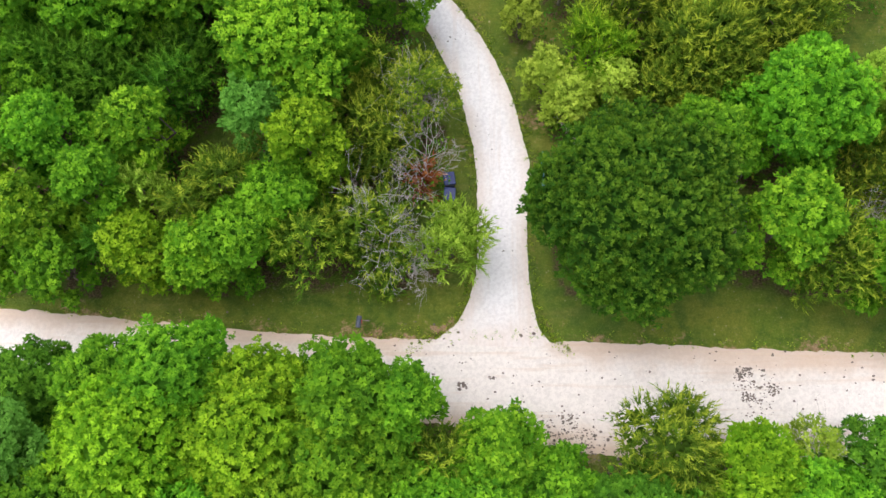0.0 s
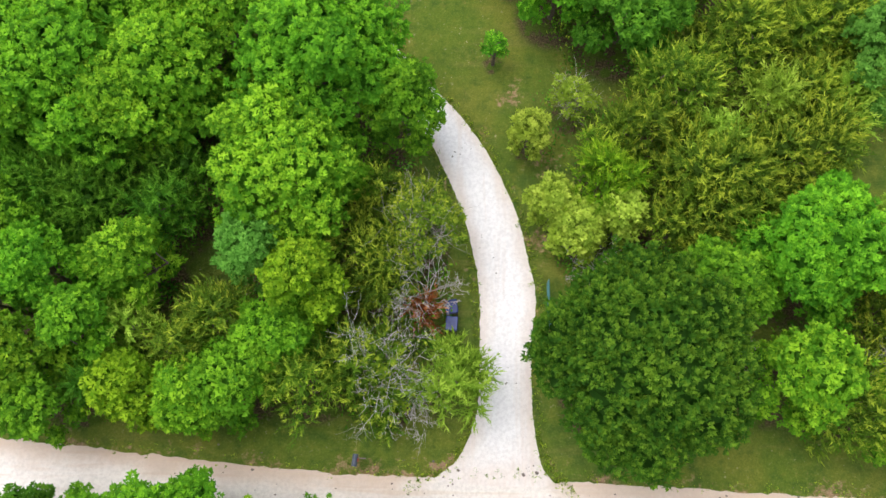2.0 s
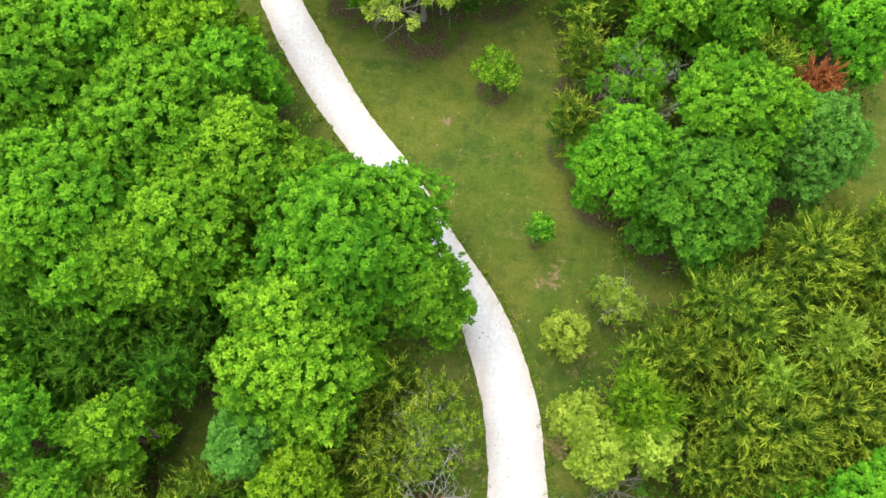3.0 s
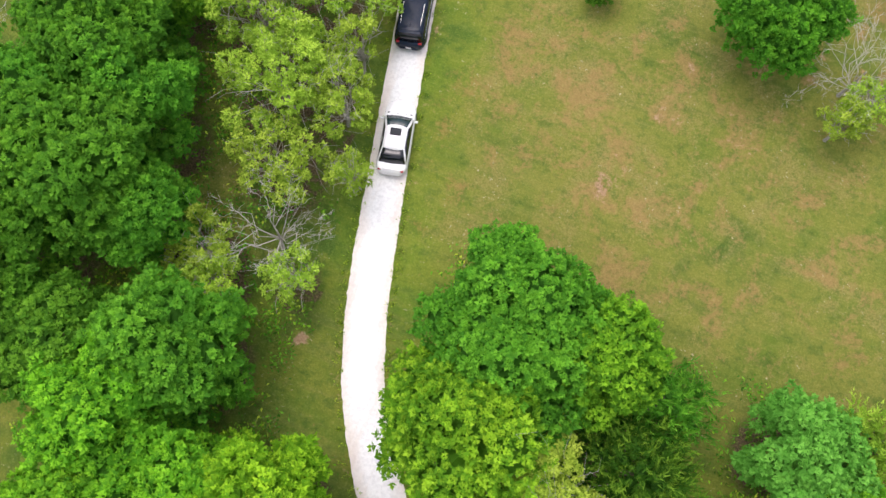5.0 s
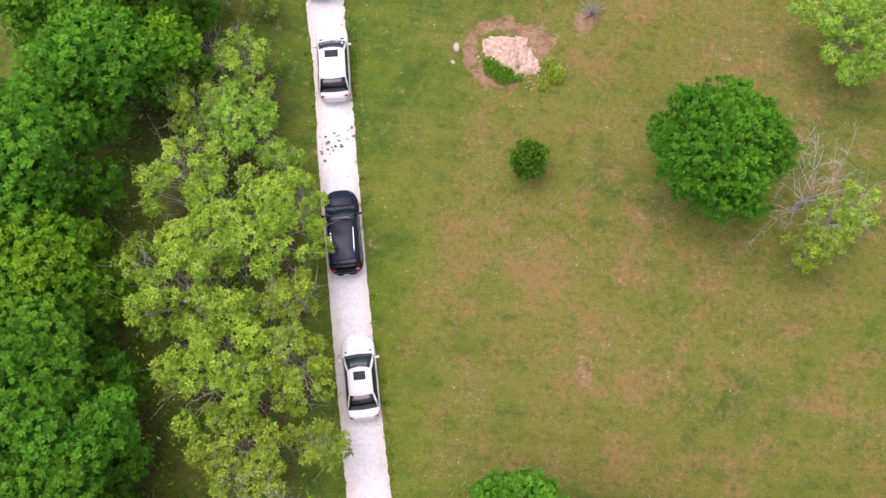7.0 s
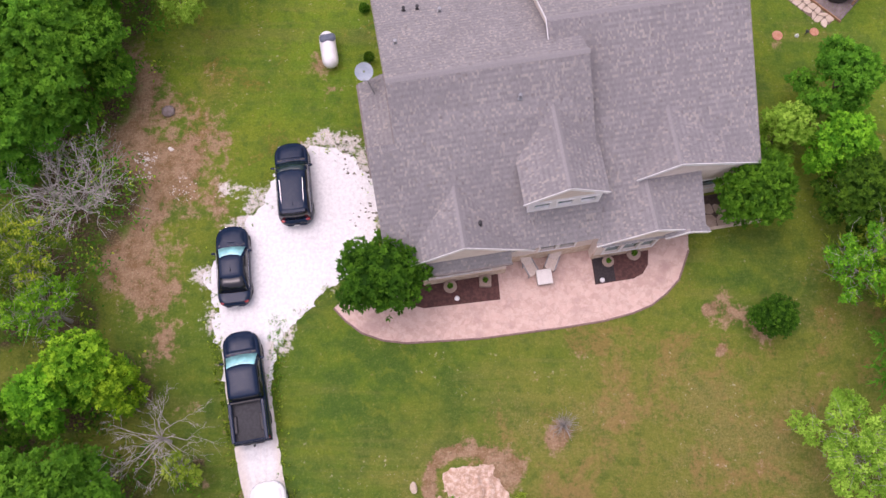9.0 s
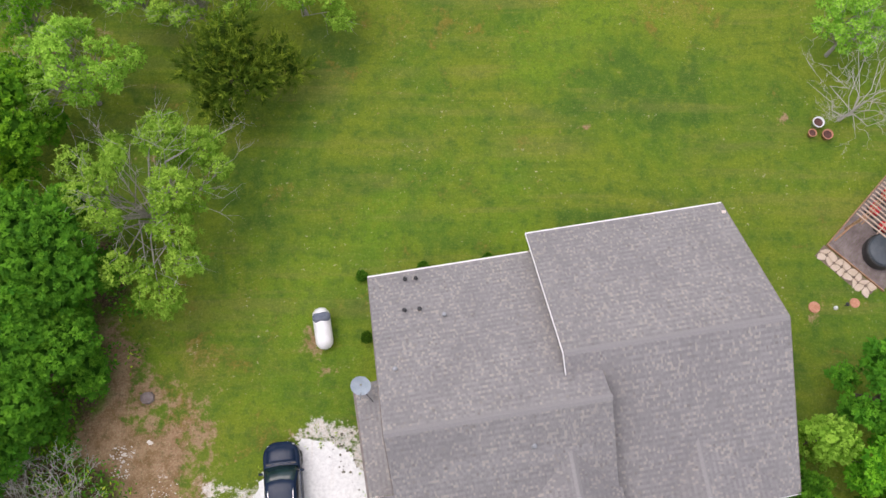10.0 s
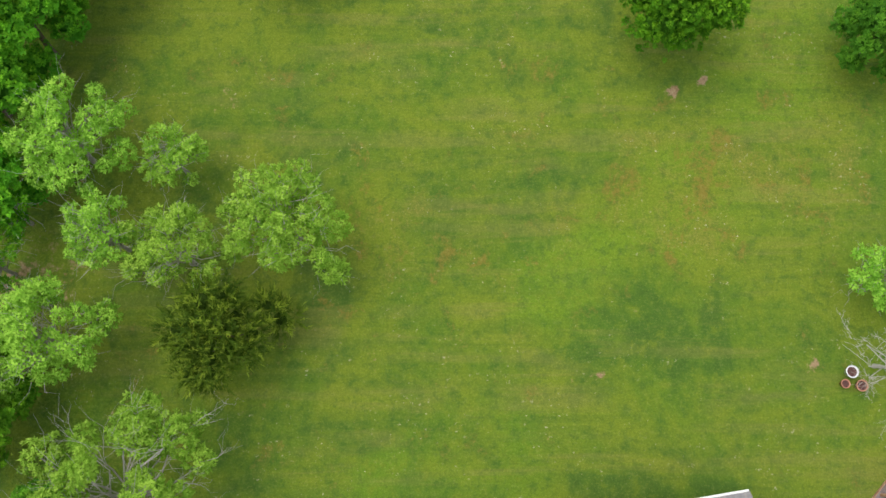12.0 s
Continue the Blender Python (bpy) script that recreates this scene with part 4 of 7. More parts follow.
tree(-12.6, 4.7, 3.4, 9.5, "oak", "mid", "beside the gravel road")
tree(-14.4, 2.1, 4.0, 10, "oak", "yellow", "beside the gravel road")
tree(-9.6, 2.1, 3.6, 9.5, "oak", "yellow", "beside the gravel road")
tree(-4.5, 3.7, 3.2, 10, "oak", "mid", "beside the gravel road")
tree(-1.9, 3.8, 2.0, 10, "oak", "mid", "beside the gravel road")
tree(-5.0, 1.6, 3.7, 9, "oak", "bright", "beside the gravel road")
tree(-0.3, 1.1, 2.3, 7, "cedar", "olive", "beside the gravel road")
tree(2.6, 1.6, 2.4, 7, "oak", "bright", "beside the gravel road")
tree(6.0, -0.3, 2.5, 5, "oak", "mid", "beside the gravel road")
tree(11.0, 1.5, 3.5, 6.5, "cedar", "olive", "beside the gravel road")
tree(15.0, 0.9, 2.4, 7, "oak", "yellow", "beside the gravel road")
tree(17.9, 1.9, 1.6, 6, "feather", "light", "beside the gravel road")
tree(20.9, 1.6, 2.0, 7, "oak", "dark", "beside the gravel road")
tree(-18.2, -1.5, 4.2, 9, "oak", "mid", "beside the gravel road")
tree(-12.1, -1.8, 4.0, 9, "oak", "mid", "beside the gravel road")
tree(-7.1, -1.5, 3.3, 9, "oak", "bright", "beside the gravel road")
tree(-1.3, -1.8, 3.3, 8, "oak", "mid", "beside the gravel road")
tree(9.1, -1.8, 3.1, 7, "oak", "dark", "beside the gravel road")
tree(17.8, -1.3, 3.6, 7, "oak", "mid", "beside the gravel road")
tree(-16.3, 18.3, 2.2, 8, "oak", "bright", "in the woods")
tree(-23.2, 20.3, 2.5, 9, "oak", "mid", "in the woods")
tree(-19.8, 22.2, 3.7, 6.5, "cedar", "dark", "in the woods")
tree(-22.6, 26.6, 3.2, 9.5, "oak", "mid", "in the woods")
tree(-17.4, 26.5, 2.6, 9, "oak", "bright", "in the woods")
tree(-9.8, 18.5, 1.8, 9.3, "oak", "blue", "in the woods")
tree(-7.2, 17.1, 2.2, 9, "oak", "yellow", "along the driveway")
tree(-8.6, 14.8, 2.4, 7, "oak", "mid", "in the woods")
tree(-4.6, 19.0, 2.9, 6, "cedar", "olive", "along the driveway")
tree(-1.4, 20.7, 2.7, 6.5, "feather", "olive", "along the driveway")
tree(-10.9, 12.3, 2.6, 7, "oak", "mid", "beside the gravel road")
tree(-4.4, 13.4, 2.6, 6, "cedar", "olive", "along the driveway")
tree(0.4, 12.7, 2.5, 5.5, "cedar", "light", "along the driveway")
tree(-3.0, 17.5, 2.0, 5, "cedar", "olive", "along the driveway")
tree(-7.1, 12.4, 2.4, 6.5, "cedar", "olive", "beside the gravel road")
tree(-11.7, 15.4, 2.4, 7, "cedar", "olive", "in the woods")
tree(-14.8, 23.4, 2.6, 5, "cedar", "dark", "in the woods")
tree(-3.2, 13.2, 2.2, 6.3, "bare", "pale", "along the driveway")
tree(-1.1, 17.3, 1.9, 5.5, "bare", "pale", "along the driveway")
tree(-1.6, 11.7, 1.7, 4, "bare", "pale", "beside the gravel road")
tree(-3.0, 11.5, 1.7, 4, "cedar", "olive", "beside the gravel road")
tree(9.5, 13.3, 5.7, 10, "round", "tipped", "in the woods")
tree(13.6, 17.2, 2.6, 8.5, "oak", "mid", "in the woods")
tree(17.4, 12.8, 2.7, 9, "oak", "bright", "in the woods")
tree(18.9, 19.4, 3.9, 8.5, "oak", "mid", "in the woods")
tree(8.9, 25.0, 2.2, 5.5, "cedar", "olive", "along the driveway")
tree(14.8, 22.9, 4.2, 7.5, "cedar", "olive", "in the woods")
tree(18.5, 24.5, 3.8, 7, "cedar", "olive", "in the woods")
tree(12.4, 21.3, 2.5, 6, "cedar", "olive", "in the woods")
tree(20.8, 11.8, 3.0, 6, "cedar", "olive", "beside the gravel road")
tree(23.2, 16.6, 2.8, 6, "cedar", "olive", "in the woods")
tree(23.6, 20.7, 2.2, 7, "oak", "light", "in the woods")
tree(15.5, 14.3, 1.0, 4, "bare", "pale", "in the woods")
tree(23.4, 13.8, 1.5, 4.5, "bare", "pale", "in the woods")
tree(23.9, 10.8, 3.2, 7, "oak", "mid", "beside the gravel road")
tree(25.5, 18.0, 3.3, 7, "oak", "mid", "in the woods")
tree(8.3, 19.4, 1.6, 2.5, "bare", "pale", "in the woods")
tree(-8.4, 22.8, 4.4, 10, "oak", "bright", "in the woods")
tree(-8.0, 25.3, 2.7, 8.5, "oak", "blue", "along the driveway")
tree(16.6, 31.7, 3.4, 7, "cedar", "olive", "in the woods")
tree(19.7, 28.4, 2.8, 6.5, "cedar", "olive", "in the woods")
tree(12.5, 28.7, 2.9, 7, "cedar", "olive", "in the woods")
tree(20.8, 32.7, 3.7, 7, "cedar", "olive", "in the woods")
tree(21.2, 28.2, 2.9, 6.5, "cedar", "light", "in the woods")
tree(23.7, 30.6, 3.3, 8, "oak", "blue", "in the woods")
tree(-25.1, 34.6, 5.0, 10, "oak", "mid", "in the woods")
tree(-22.1, 38.2, 4.3, 9.5, "oak", "mid", "in the woods")
tree(-18.1, 40.1, 3.9, 9.5, "oak", "yellow", "along the driveway")
tree(-17.6, 33.5, 4.6, 10, "oak", "mid", "along the driveway")
tree(-12.5, 32.1, 3.6, 9.5, "oak", "bright", "along the driveway")
tree(-20.8, 28.1, 5.0, 10, "oak", "mid", "in the woods")
tree(-15.4, 28.3, 4.2, 9.5, "oak", "bright", "along the driveway")
tree(-27.8, 29.2, 4.4, 9.5, "oak", "mid", "in the woods")
tree(-14.7, 37.1, 2.8, 8.5, "oak", "mid", "along the driveway")
tree(-26.0, 26.3, 3.0, 9, "oak", "mid", "in the woods")
tree(-21.8, 22.0, 3.0, 6.5, "cedar", "dark", "in the woods")
tree(5.6, 52.0, 3.1, 7.5, "oak", "blue", "in the woods")
tree(8.5, 53.6, 2.2, 7, "cedar", "light", "in the woods")
tree(-6.0, 45.2, 3.9, 8.6, "feather", "lime", "along the driveway")
tree(-2.2, 48.2, 3.5, 7, "cedar", "tipped", "along the driveway")
tree(10.2, 49.0, 3.8, 8, "oak", "mid", "in the woods")
tree(4.2, 47.1, 2.6, 6, "cedar", "olive", "along the driveway")
tree(6.7, 46.7, 1.4, 6.5, "cedar", "red", "along the driveway")
tree(11.6, 46.0, 3.4, 8, "oak", "mid", "in the woods")
tree(7.9, 44.9, 2.3, 7, "oak", "bright", "along the driveway")
tree(6.2, 41.5, 3.1, 5, "feather", "mid", "along the driveway")
tree(7.2, 40.4, 2.2, 4.5, "bare", "pale", "along the driveway")
tree(11.7, 39.1, 3.7, 8.5, "oak", "mid", "in the woods")
tree(6.2, 35.7, 2.9, 8, "oak", "mid", "along the driveway")
tree(10.2, 34.1, 3.7, 8.5, "oak", "dark", "in the woods")
tree(3.7, 38.0, 1.6, 5, "cedar", "olive", "along the driveway")
tree(16.0, 41.7, 1.6, 6.5, "cedar", "red", "in the woods")
tree(16.1, 38.2, 3.0, 7.5, "oak", "blue", "in the woods")
tree(13.6, 43.1, 2.1, 6, "cedar", "olive", "in the woods")
tree(14.3, 50.4, 2.9, 8, "oak", "mid", "in the woods")
tree(12.6, 54.3, 1.8, 6, "feather", "light", "in the woods")
tree(16.0, 54.9, 3.4, 7.5, "oak", "mid", "in the woods")
tree(18.0, 46.1, 3.2, 7.5, "oak", "mid", "in the woods")
tree(3.4, 44.5, 1.5, 4.5, "cedar", "olive", "along the driveway")
tree(-1.1, 41.2, 1.4, 3.5, "sapling", "bright", "along the driveway")
tree(2.6, 32.4, 0.8, 3, "sapling", "mid", "along the driveway")
tree(-5.0, 52.7, 3.3, 9, "oak", "mid", "in the woods")
tree(-1.4, 51.6, 2.9, 6, "cedar", "dark", "along the driveway")
tree(-35.5, 58.9, 4.8, 9.5, "oak", "dark", "in the woods")
tree(-33.1, 52.1, 4.8, 10.5, "oak", "dark", "in the woods")
tree(-32.3, 56.2, 3.3, 9, "oak", "dark", "in the woods")
tree(-29.5, 51.0, 2.9, 8, "oak", "dark", "in the woods")
tree(-38.9, 53.4, 4.5, 9.5, "oak", "dark", "in the woods")
tree(-30.7, 43.4, 3.6, 8, "oak", "dark", "in the woods")
tree(-25.1, 45.2, 4.2, 8.5, "oak", "dark", "in the woods")
tree(-35.6, 46.2, 4.4, 9, "oak", "dark", "in the woods")
tree(-26.8, 41.5, 3.8, 9, "oak", "mid", "in the woods")
tree(-29.2, 64.5, 3.9, 7, "feather", "light", "in the woods")
tree(-26.6, 68.0, 4.0, 7, "feather", "light", "in the woods")
tree(-26.5, 61.1, 4.1, 6.5, "feather", "light", "in the woods")
tree(-23.0, 61.3, 2.6, 6, "feather", "light", "along the driveway")
tree(-25.0, 56.9, 3.1, 5.5, "feather", "light", "in the woods")
tree(-26.8, 50.8, 2.6, 5, "feather", "light", "in the woods")
tree(-23.5, 53.0, 2.9, 5, "bare", "pale", "in the woods")
tree(-21.6, 51.2, 1.9, 4.5, "feather", "light", "in the woods")
tree(-20.9, 57.5, 1.6, 5, "feather", "light", "on the front lawn")
tree(-35.6, 64.2, 3.6, 8.5, "oak", "mid", "in the woods")
tree(-43.1, 62.7, 3.3, 5, "bare", "pale", "in the woods")
tree(-38.3, 69.8, 4.6, 9.5, "oak", "dark", "in the woods")
tree(-41.1, 65.4, 4.3, 9, "oak", "dark", "in the woods")
tree(-35.5, 97.0, 3.2, 4.5, "bare", "pale", "in the woods")
tree(5.3, 83.7, 3.3, 5, "feather", "fresh", "on the front lawn")
tree(-2.1, 75.2, 4.1, 6.5, "round", "dark", "on the front lawn")
tree(-12.1, 74.6, 1.25, 2.3, "round", "dark", "on the front lawn")
tree(-18.6, 92.5, 2.5, 5.2, "round", "deep", "beside the house")
tree(2.3, 90.7, 1.3, 2.6, "round", "deep", "beside the house")
tree(1.4, 97.5, 2.4, 4.6, "round", "dark", "beside the house")
tree(7.0, 97.0, 2.2, 5.5, "oak", "deep", "beside the house")
tree(8.1, 93.5, 2.9, 4.5, "cedar", "olive", "beside the house")
tree(8.7, 95.9, 2.2, 4.5, "bare", "pale", "beside the house")
tree(9.3, 89.2, 3.3, 6, "cedar", "dark", "beside the house")
tree(3.5, 73.9, 3.0, 4.8, "bare", "pale", "on the front lawn")
tree(5.0, 72.7, 2.0, 4.5, "feather", "light", "on the front lawn")
tree(3.5, 70.8, 1.5, 4, "feather", "light", "on the front lawn")
tree(-36.5, 104.3, 3.8, 7, "oak", "dark", "by the back lawn")
tree(-37.1, 97.7, 3.2, 4, "bare", "pale", "in the woods")
tree(-39.7, 101.0, 4.0, 8, "oak", "dark", "by the back lawn")
tree(-37.6, 107.1, 4.0, 7, "oak", "dark", "by the back lawn")
tree(6.4, 103.4, 2.3, 6, "oak", "dark", "beside the house")
tree(6.1, 99.9, 1.8, 5.5, "oak", "mid", "beside the house")
tree(6.4, 93.2, 2.2, 5, "feather", "mid", "beside the house")
tree(7.4, 119.4, 3.5, 5, "bare", "pale", "by the back lawn")
tree(7.1, 123.5, 2.3, 5, "feather", "fresh", "by the back lawn")
tree(-31.1, 112.8, 5.2, 7.5, "feather", "fresh", "by the back lawn")
tree(-27.1, 120.7, 3.2, 5.5, "cedar", "moss", "by the back lawn")
tree(-24.0, 126.2, 3.6, 6.5, "feather", "fresh", "by the back lawn")
tree(-29.7, 125.0, 2.8, 6, "feather", "fresh", "by the back lawn")
tree(-35.9, 120.3, 3.6, 6.5, "feather", "fresh", "by the back lawn")
tree(-33.3, 125.8, 2.1, 6, "feather", "fresh", "by the back lawn")
tree(-35.7, 130.9, 3.8, 6, "feather", "fresh", "by the back lawn")
tree(-30.2, 130.2, 2.1, 4.5, "feather", "fresh", "by the back lawn")
tree(-39.5, 128.7, 2.6, 6, "oak", "mid", "by the back lawn")
tree(-39.5, 124.4, 2.2, 5, "feather", "mid", "by the back lawn")
tree(-36.0, 109.8, 3.9, 8, "oak", "dark", "by the back lawn")
tree(-40.1, 117.5, 4.2, 7, "oak", "mid", "by the back lawn")
tree(-38.6, 137.5, 3.3, 8, "oak", "mid", "by the back lawn")
tree(-3.0, 139.0, 3.6, 7, "round", "mid", "by the back lawn")
tree(8.2, 137.2, 2.6, 5.5, "oak", "dark", "by the back lawn")
tree(-38.9, 127.3, 1.9, 5, "feather", "mid", "by the back lawn")
tree(-40.9, 133.8, 3.7, 7, "oak", "mid", "by the back lawn")
tree(-38.2, 142.5, 5.0, 8, "oak", "mid", "by the back lawn")
tree(-24.8, 144.3, 4.0, 7, "feather", "fresh", "by the back lawn")
tree(-8.7, 3.7, 3.0, 9, "oak", "yellow", "beside the gravel road")
tree(-16.3, 4.6, 2.7, 8.5, "oak", "mid", "beside the gravel road")
tree(1.5, -0.5, 2.4, 7, "oak", "mid", "beside the gravel road")
tree(-18.7, 22.2, 2.5, 6, "cedar", "dark", "in the woods")
tree(-21.9, 22.8, 2.4, 6, "cedar", "dark", "in the woods")
tree(-15.0, 21.5, 2.1, 5.5, "cedar", "dark", "in the woods")
tree(-2.4, 27.0, 2.3, 9, "oak", "mid", "along the driveway")
tree(-4.0, 22.9, 2.0, 4, "cedar", "olive", "along the driveway")
tree(-1.6, 21.8, 1.5, 3.5, "cedar", "olive", "along the driveway")
tree(-10.3, 47.2, 4.6, 9.5, "oak", "bright", "along the driveway")
tree(3.3, 46.5, 2.1, 6, "cedar", "dark", "along the driveway")
tree(3.6, 42.1, 1.6, 5, "cedar", "olive", "along the driveway")
tree(3.6, 38.4, 1.1, 4, "cedar", "dark", "along the driveway")
tree(-19.8, 106.4, 0.1, 0.9, "round", "deep", "beside the house")
tree(-1.2, 16.6, 0.7, 2.5, "cedar", "red", "along the driveway")

build_ground()


def undergrowth():
    """Low brush that fills the gaps between the trunks in the woods."""
    rng = np.random.RandomState(3)
    for tone, share, label in (("dark", 0.45, "dark green brush filling the woodland floor"), ("olive", 0.35, "olive green saplings and briars under the trees"), ("mid", 0.2, "mid-green seedlings under the trees")):
        c, o = [], []
        for x, y, r in WOODS:
            for k in range(int(r * r * 1.9 * share) + 1):
                a, q = rng.uniform(0, 6.28), r * 1.25 * math.sqrt(rng.uniform(0, 1))
                px, py = x + q * math.cos(a), y + q * math.sin(a)
                if drive_reach(px, py) < 1.1 or 0.5 < py < 11.3 or (py > 27 and -13 < px < 5.5 and 29 < py < 46 and px > -13 + (46 - py) * 0.75):
                    continue
                if py > 56 and px > -26.5:
                    continue
                c.append((px, py, rng.uniform(0.3, 2.4)))
        p = np.array(c)
        per = 30
        n = len(p) * per
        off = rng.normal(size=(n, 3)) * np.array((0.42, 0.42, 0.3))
        # leaves low in each clump coloured darker, in place of shade
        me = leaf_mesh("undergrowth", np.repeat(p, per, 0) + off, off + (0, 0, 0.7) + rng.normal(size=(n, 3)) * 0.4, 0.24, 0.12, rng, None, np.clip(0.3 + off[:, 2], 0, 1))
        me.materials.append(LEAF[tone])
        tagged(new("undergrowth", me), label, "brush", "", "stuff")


undergrowth()


def blots(name, label, spots, material, seed, z=0.085):
    """Scattered flat crumbs and smears as one mass."""
    rng = random.Random(seed)
    geos = []
    for x, y, spread, n, size in spots:
        for k in range(n):
            a, q = rng.uniform(0, 6.28), spread * rng.random() ** 0.6
            s = size * rng.uniform(0.25, 1.0) ** 1.5
            px, py, m = x + q * math.cos(a) * 1.3, y + q * math.sin(a), rng.choice((6, 7, 8))
            ring = [(px + s * math.cos(6.2832 * j / m) * rng.uniform(0.5, 1.3), py + s * math.sin(6.2832 * j / m) * rng.uniform(0.4, 1.0)) for j in range(m)]
            geos.append(prism(ring, z - 0.04, z + rng.uniform(0.0, 0.02)))
    return tagged(part(name, join(*geos), material), label, "rubble" if "rubble" in name else "mud", "", "stuff")


blots("mud_crumbs", "dark dried mud crumbs on the gravel road", [
    (1.0, 5.3, 0.3, 22, 0.14), (2.7, 5.7, 0.15, 5, 0.12), (17.1, 5.4, 1.0, 110, 0.09), (16.5, 6.0, 0.4, 50, 0.1), (16.6, 4.6, 0.3, 40, 0.1), (18.1, 5.1, 0.3, 40, 0.1), (12.2, 4.6, 0.35, 60, 0.1), (17.0, 4.4, 0.9, 60, 0.08),
    (6.5, 2.9, 1.4, 110, 0.08), (6.8, 3.6, 0.4, 40, 0.1), (5.5, 2.2, 1.3, 170, 0.1), (7.6, 2.2, 1.0, 120, 0.09), (8.0, 4.5, 3.5, 40, 0.08), (14.0, 5.0, 4.5, 60, 0.09), (2.0, 4.5, 2.5, 40, 0.09), (22.0, 4.5, 2.5, 30, 0.1), (4.6, 8.3, 0.35, 8, 0.15), (-1.0, 7.2, 2.0, 25, 0.1), (-10.0, 8.2, 3.5, 25, 0.09), (9.5, 2.0, 2.0, 40, 0.14)], MUD, 4)
blots("drive_litter", "small dark stones and leaf scraps on the driveway", [(-23.4, 75.3, 0.9, 22, 0.16), (-23.7, 74.2, 0.6, 12, 0.14), (-21.9, 72.6, 0.5, 5, 0.06), (2.6, 20.5, 1.3, 10, 0.05), (3.4, 13.0, 1.2, 14, 0.05), (-6.5, 36.5, 1.2, 8, 0.06), (0.6, 26.8, 0.8, 8, 0.07), (-19.6, 96.8, 0.9, 30, 0.12), (-20.2, 99.3, 0.9, 26, 0.12), (-21.0, 100.6, 0.9, 22, 0.12)], plain("dark_drive_scraps", (0.12, 0.12, 0.08), (0.2, 0.19, 0.14), 4, 0.95), 6, 0.06)


blots("limestone_rubble", "pale broken limestone strewn over bare soil", [(-32.6, 100.2, 0.55, 60, 0.08), (-32.6, 99.3, 0.4, 30, 0.07), (-30.2, 98.2, 0.7, 50, 0.05), (-31.3, 100.8, 0.1, 4, 0.16), (-12.3, 80.1, 0.7, 26, 0.05), (-12.0, 81.0, 0.4, 14, 0.05)], STONE_PALE, 9, 0.06)


# ---- house ----
HOUSE_M = Matrix.Translation((-19.6, 109.16, 0)) @ Matrix.Rotation(radians(9.4), 4, "Z")
house = thing("house", "sprawling one-and-a-half storey house with grey-brown shingle roof", "house", HOUSE_M)


def spans(poly, y):
    """The stretches of a flat outline along the line at y."""
    xs = []
    for k in range(len(poly)):
        (x0, y0), (x1, y1) = poly[k], poly[(k + 1) % len(poly)]
        if (y0 <= y) != (y1 <= y):
            xs.append(x0 + (x1 - x0) * (y - y0) / (y1 - y0))
    xs.sort()
    return [(xs[k], xs[k + 1]) for k in range(0, len(xs) - 1, 2)]


TAB = {}
tab_rng = random.Random(17)


def tab_mesh(w):
    """One shingle tab, lying from its upper edge (y 0.15) to its thick lower edge (y 0)."""
    if w not in TAB:
        TAB[w] = mesh("shingle", [(0, 0, 0), (w, 0, 0), (w, 0.15, 0.002), (0, 0.15, 0.002), (0, 0, 0.02), (w, 0, 0.02), (w, 0.15, 0.006), (0, 0.15, 0.006)],
                      [(4, 5, 6, 7), (0, 1, 5, 4), (1, 2, 6, 5), (3, 0, 4, 7)])
        TAB[w].materials.append(SHINGLE)
    return TAB[w]


def roof(poly, parent=house, t=0.14, single=None):
    """A roof plane from its outline: a deck with overlapping courses of shingle tabs. single: a stretch of u and v whose tabs are pieces of their own."""
    ob = part("roof", slab(poly, t), SHINGLE, parent)
    n = ob.data.polygons[0].normal.copy()
    along = Vector((-n.y, n.x, 0)).normalized() if n.xy.length > 1e-4 else Vector((1, 0, 0))
    up = n.cross(along)
    if up.z < 0:
        along, up = -along, -up
    o = Vector(poly[0])
    flat = [((Vector(p) - o).dot(along), (Vector(p) - o).dot(up)) for p in poly]
    y, y1 = min(q[1] for q in flat), max(q[1] for q in flat)
    vs, fs, bands = [], [], []
    made = row = 0
    while y < y1 - 0.03:
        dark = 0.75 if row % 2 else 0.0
        for a, b in spans(flat, y + 0.06):
            x = a - tab_rng.uniform(0, 0.2)
            while x < b:
                w = tab_rng.choice((0.08, 0.1, 0.12, 0.14))
                l, r = max(x, a), min(x + w - 0.006, b)
                x += w
                if r - l < 0.03:
                    continue
                lift = tab_rng.uniform(0.0, 0.006)
                base = o + along * l + up * y + n * (0.004 + lift)
                if single and made < 300 and r - l > w - 0.01 and single[0] < base.x < single[1] and single[2] < base.y < single[3]:
                    p = new("shingle", tab_mesh(w))
                    p.parent = ob
                    p.matrix_basis = Matrix.Translation(base) @ Matrix((along, up, n)).transposed().to_4x4()
                    made += 1
                    continue
                k = len(vs)
                d = r - l
                for px, py, pz in ((0, 0, 0), (d, 0, 0), (0, 0, 0.02), (d, 0, 0.02), (d, 0.15, 0.006), (0, 0.15, 0.006)):
                    vs.append(base + along * px + up * py + n * pz)
                fs += [(k, k + 1, k + 3, k + 2), (k + 2, k + 3, k + 4, k + 5)]
                # butt face takes the full dark band, in place of a shadow line
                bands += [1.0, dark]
        y += 0.145
        row += 1
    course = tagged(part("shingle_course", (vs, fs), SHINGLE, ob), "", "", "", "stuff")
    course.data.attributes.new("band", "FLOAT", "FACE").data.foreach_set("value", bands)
    return ob


def west_z(v):
    return 8.9 - 0.7 * abs(v + 8.35)


def east_z(v):
    return 8.45 - (0.667 if v > -6.1 else 0.5) * abs(v + 6.1)


def on(plane, pts):
    return [(u, v, plane(v)) for u, v in pts]


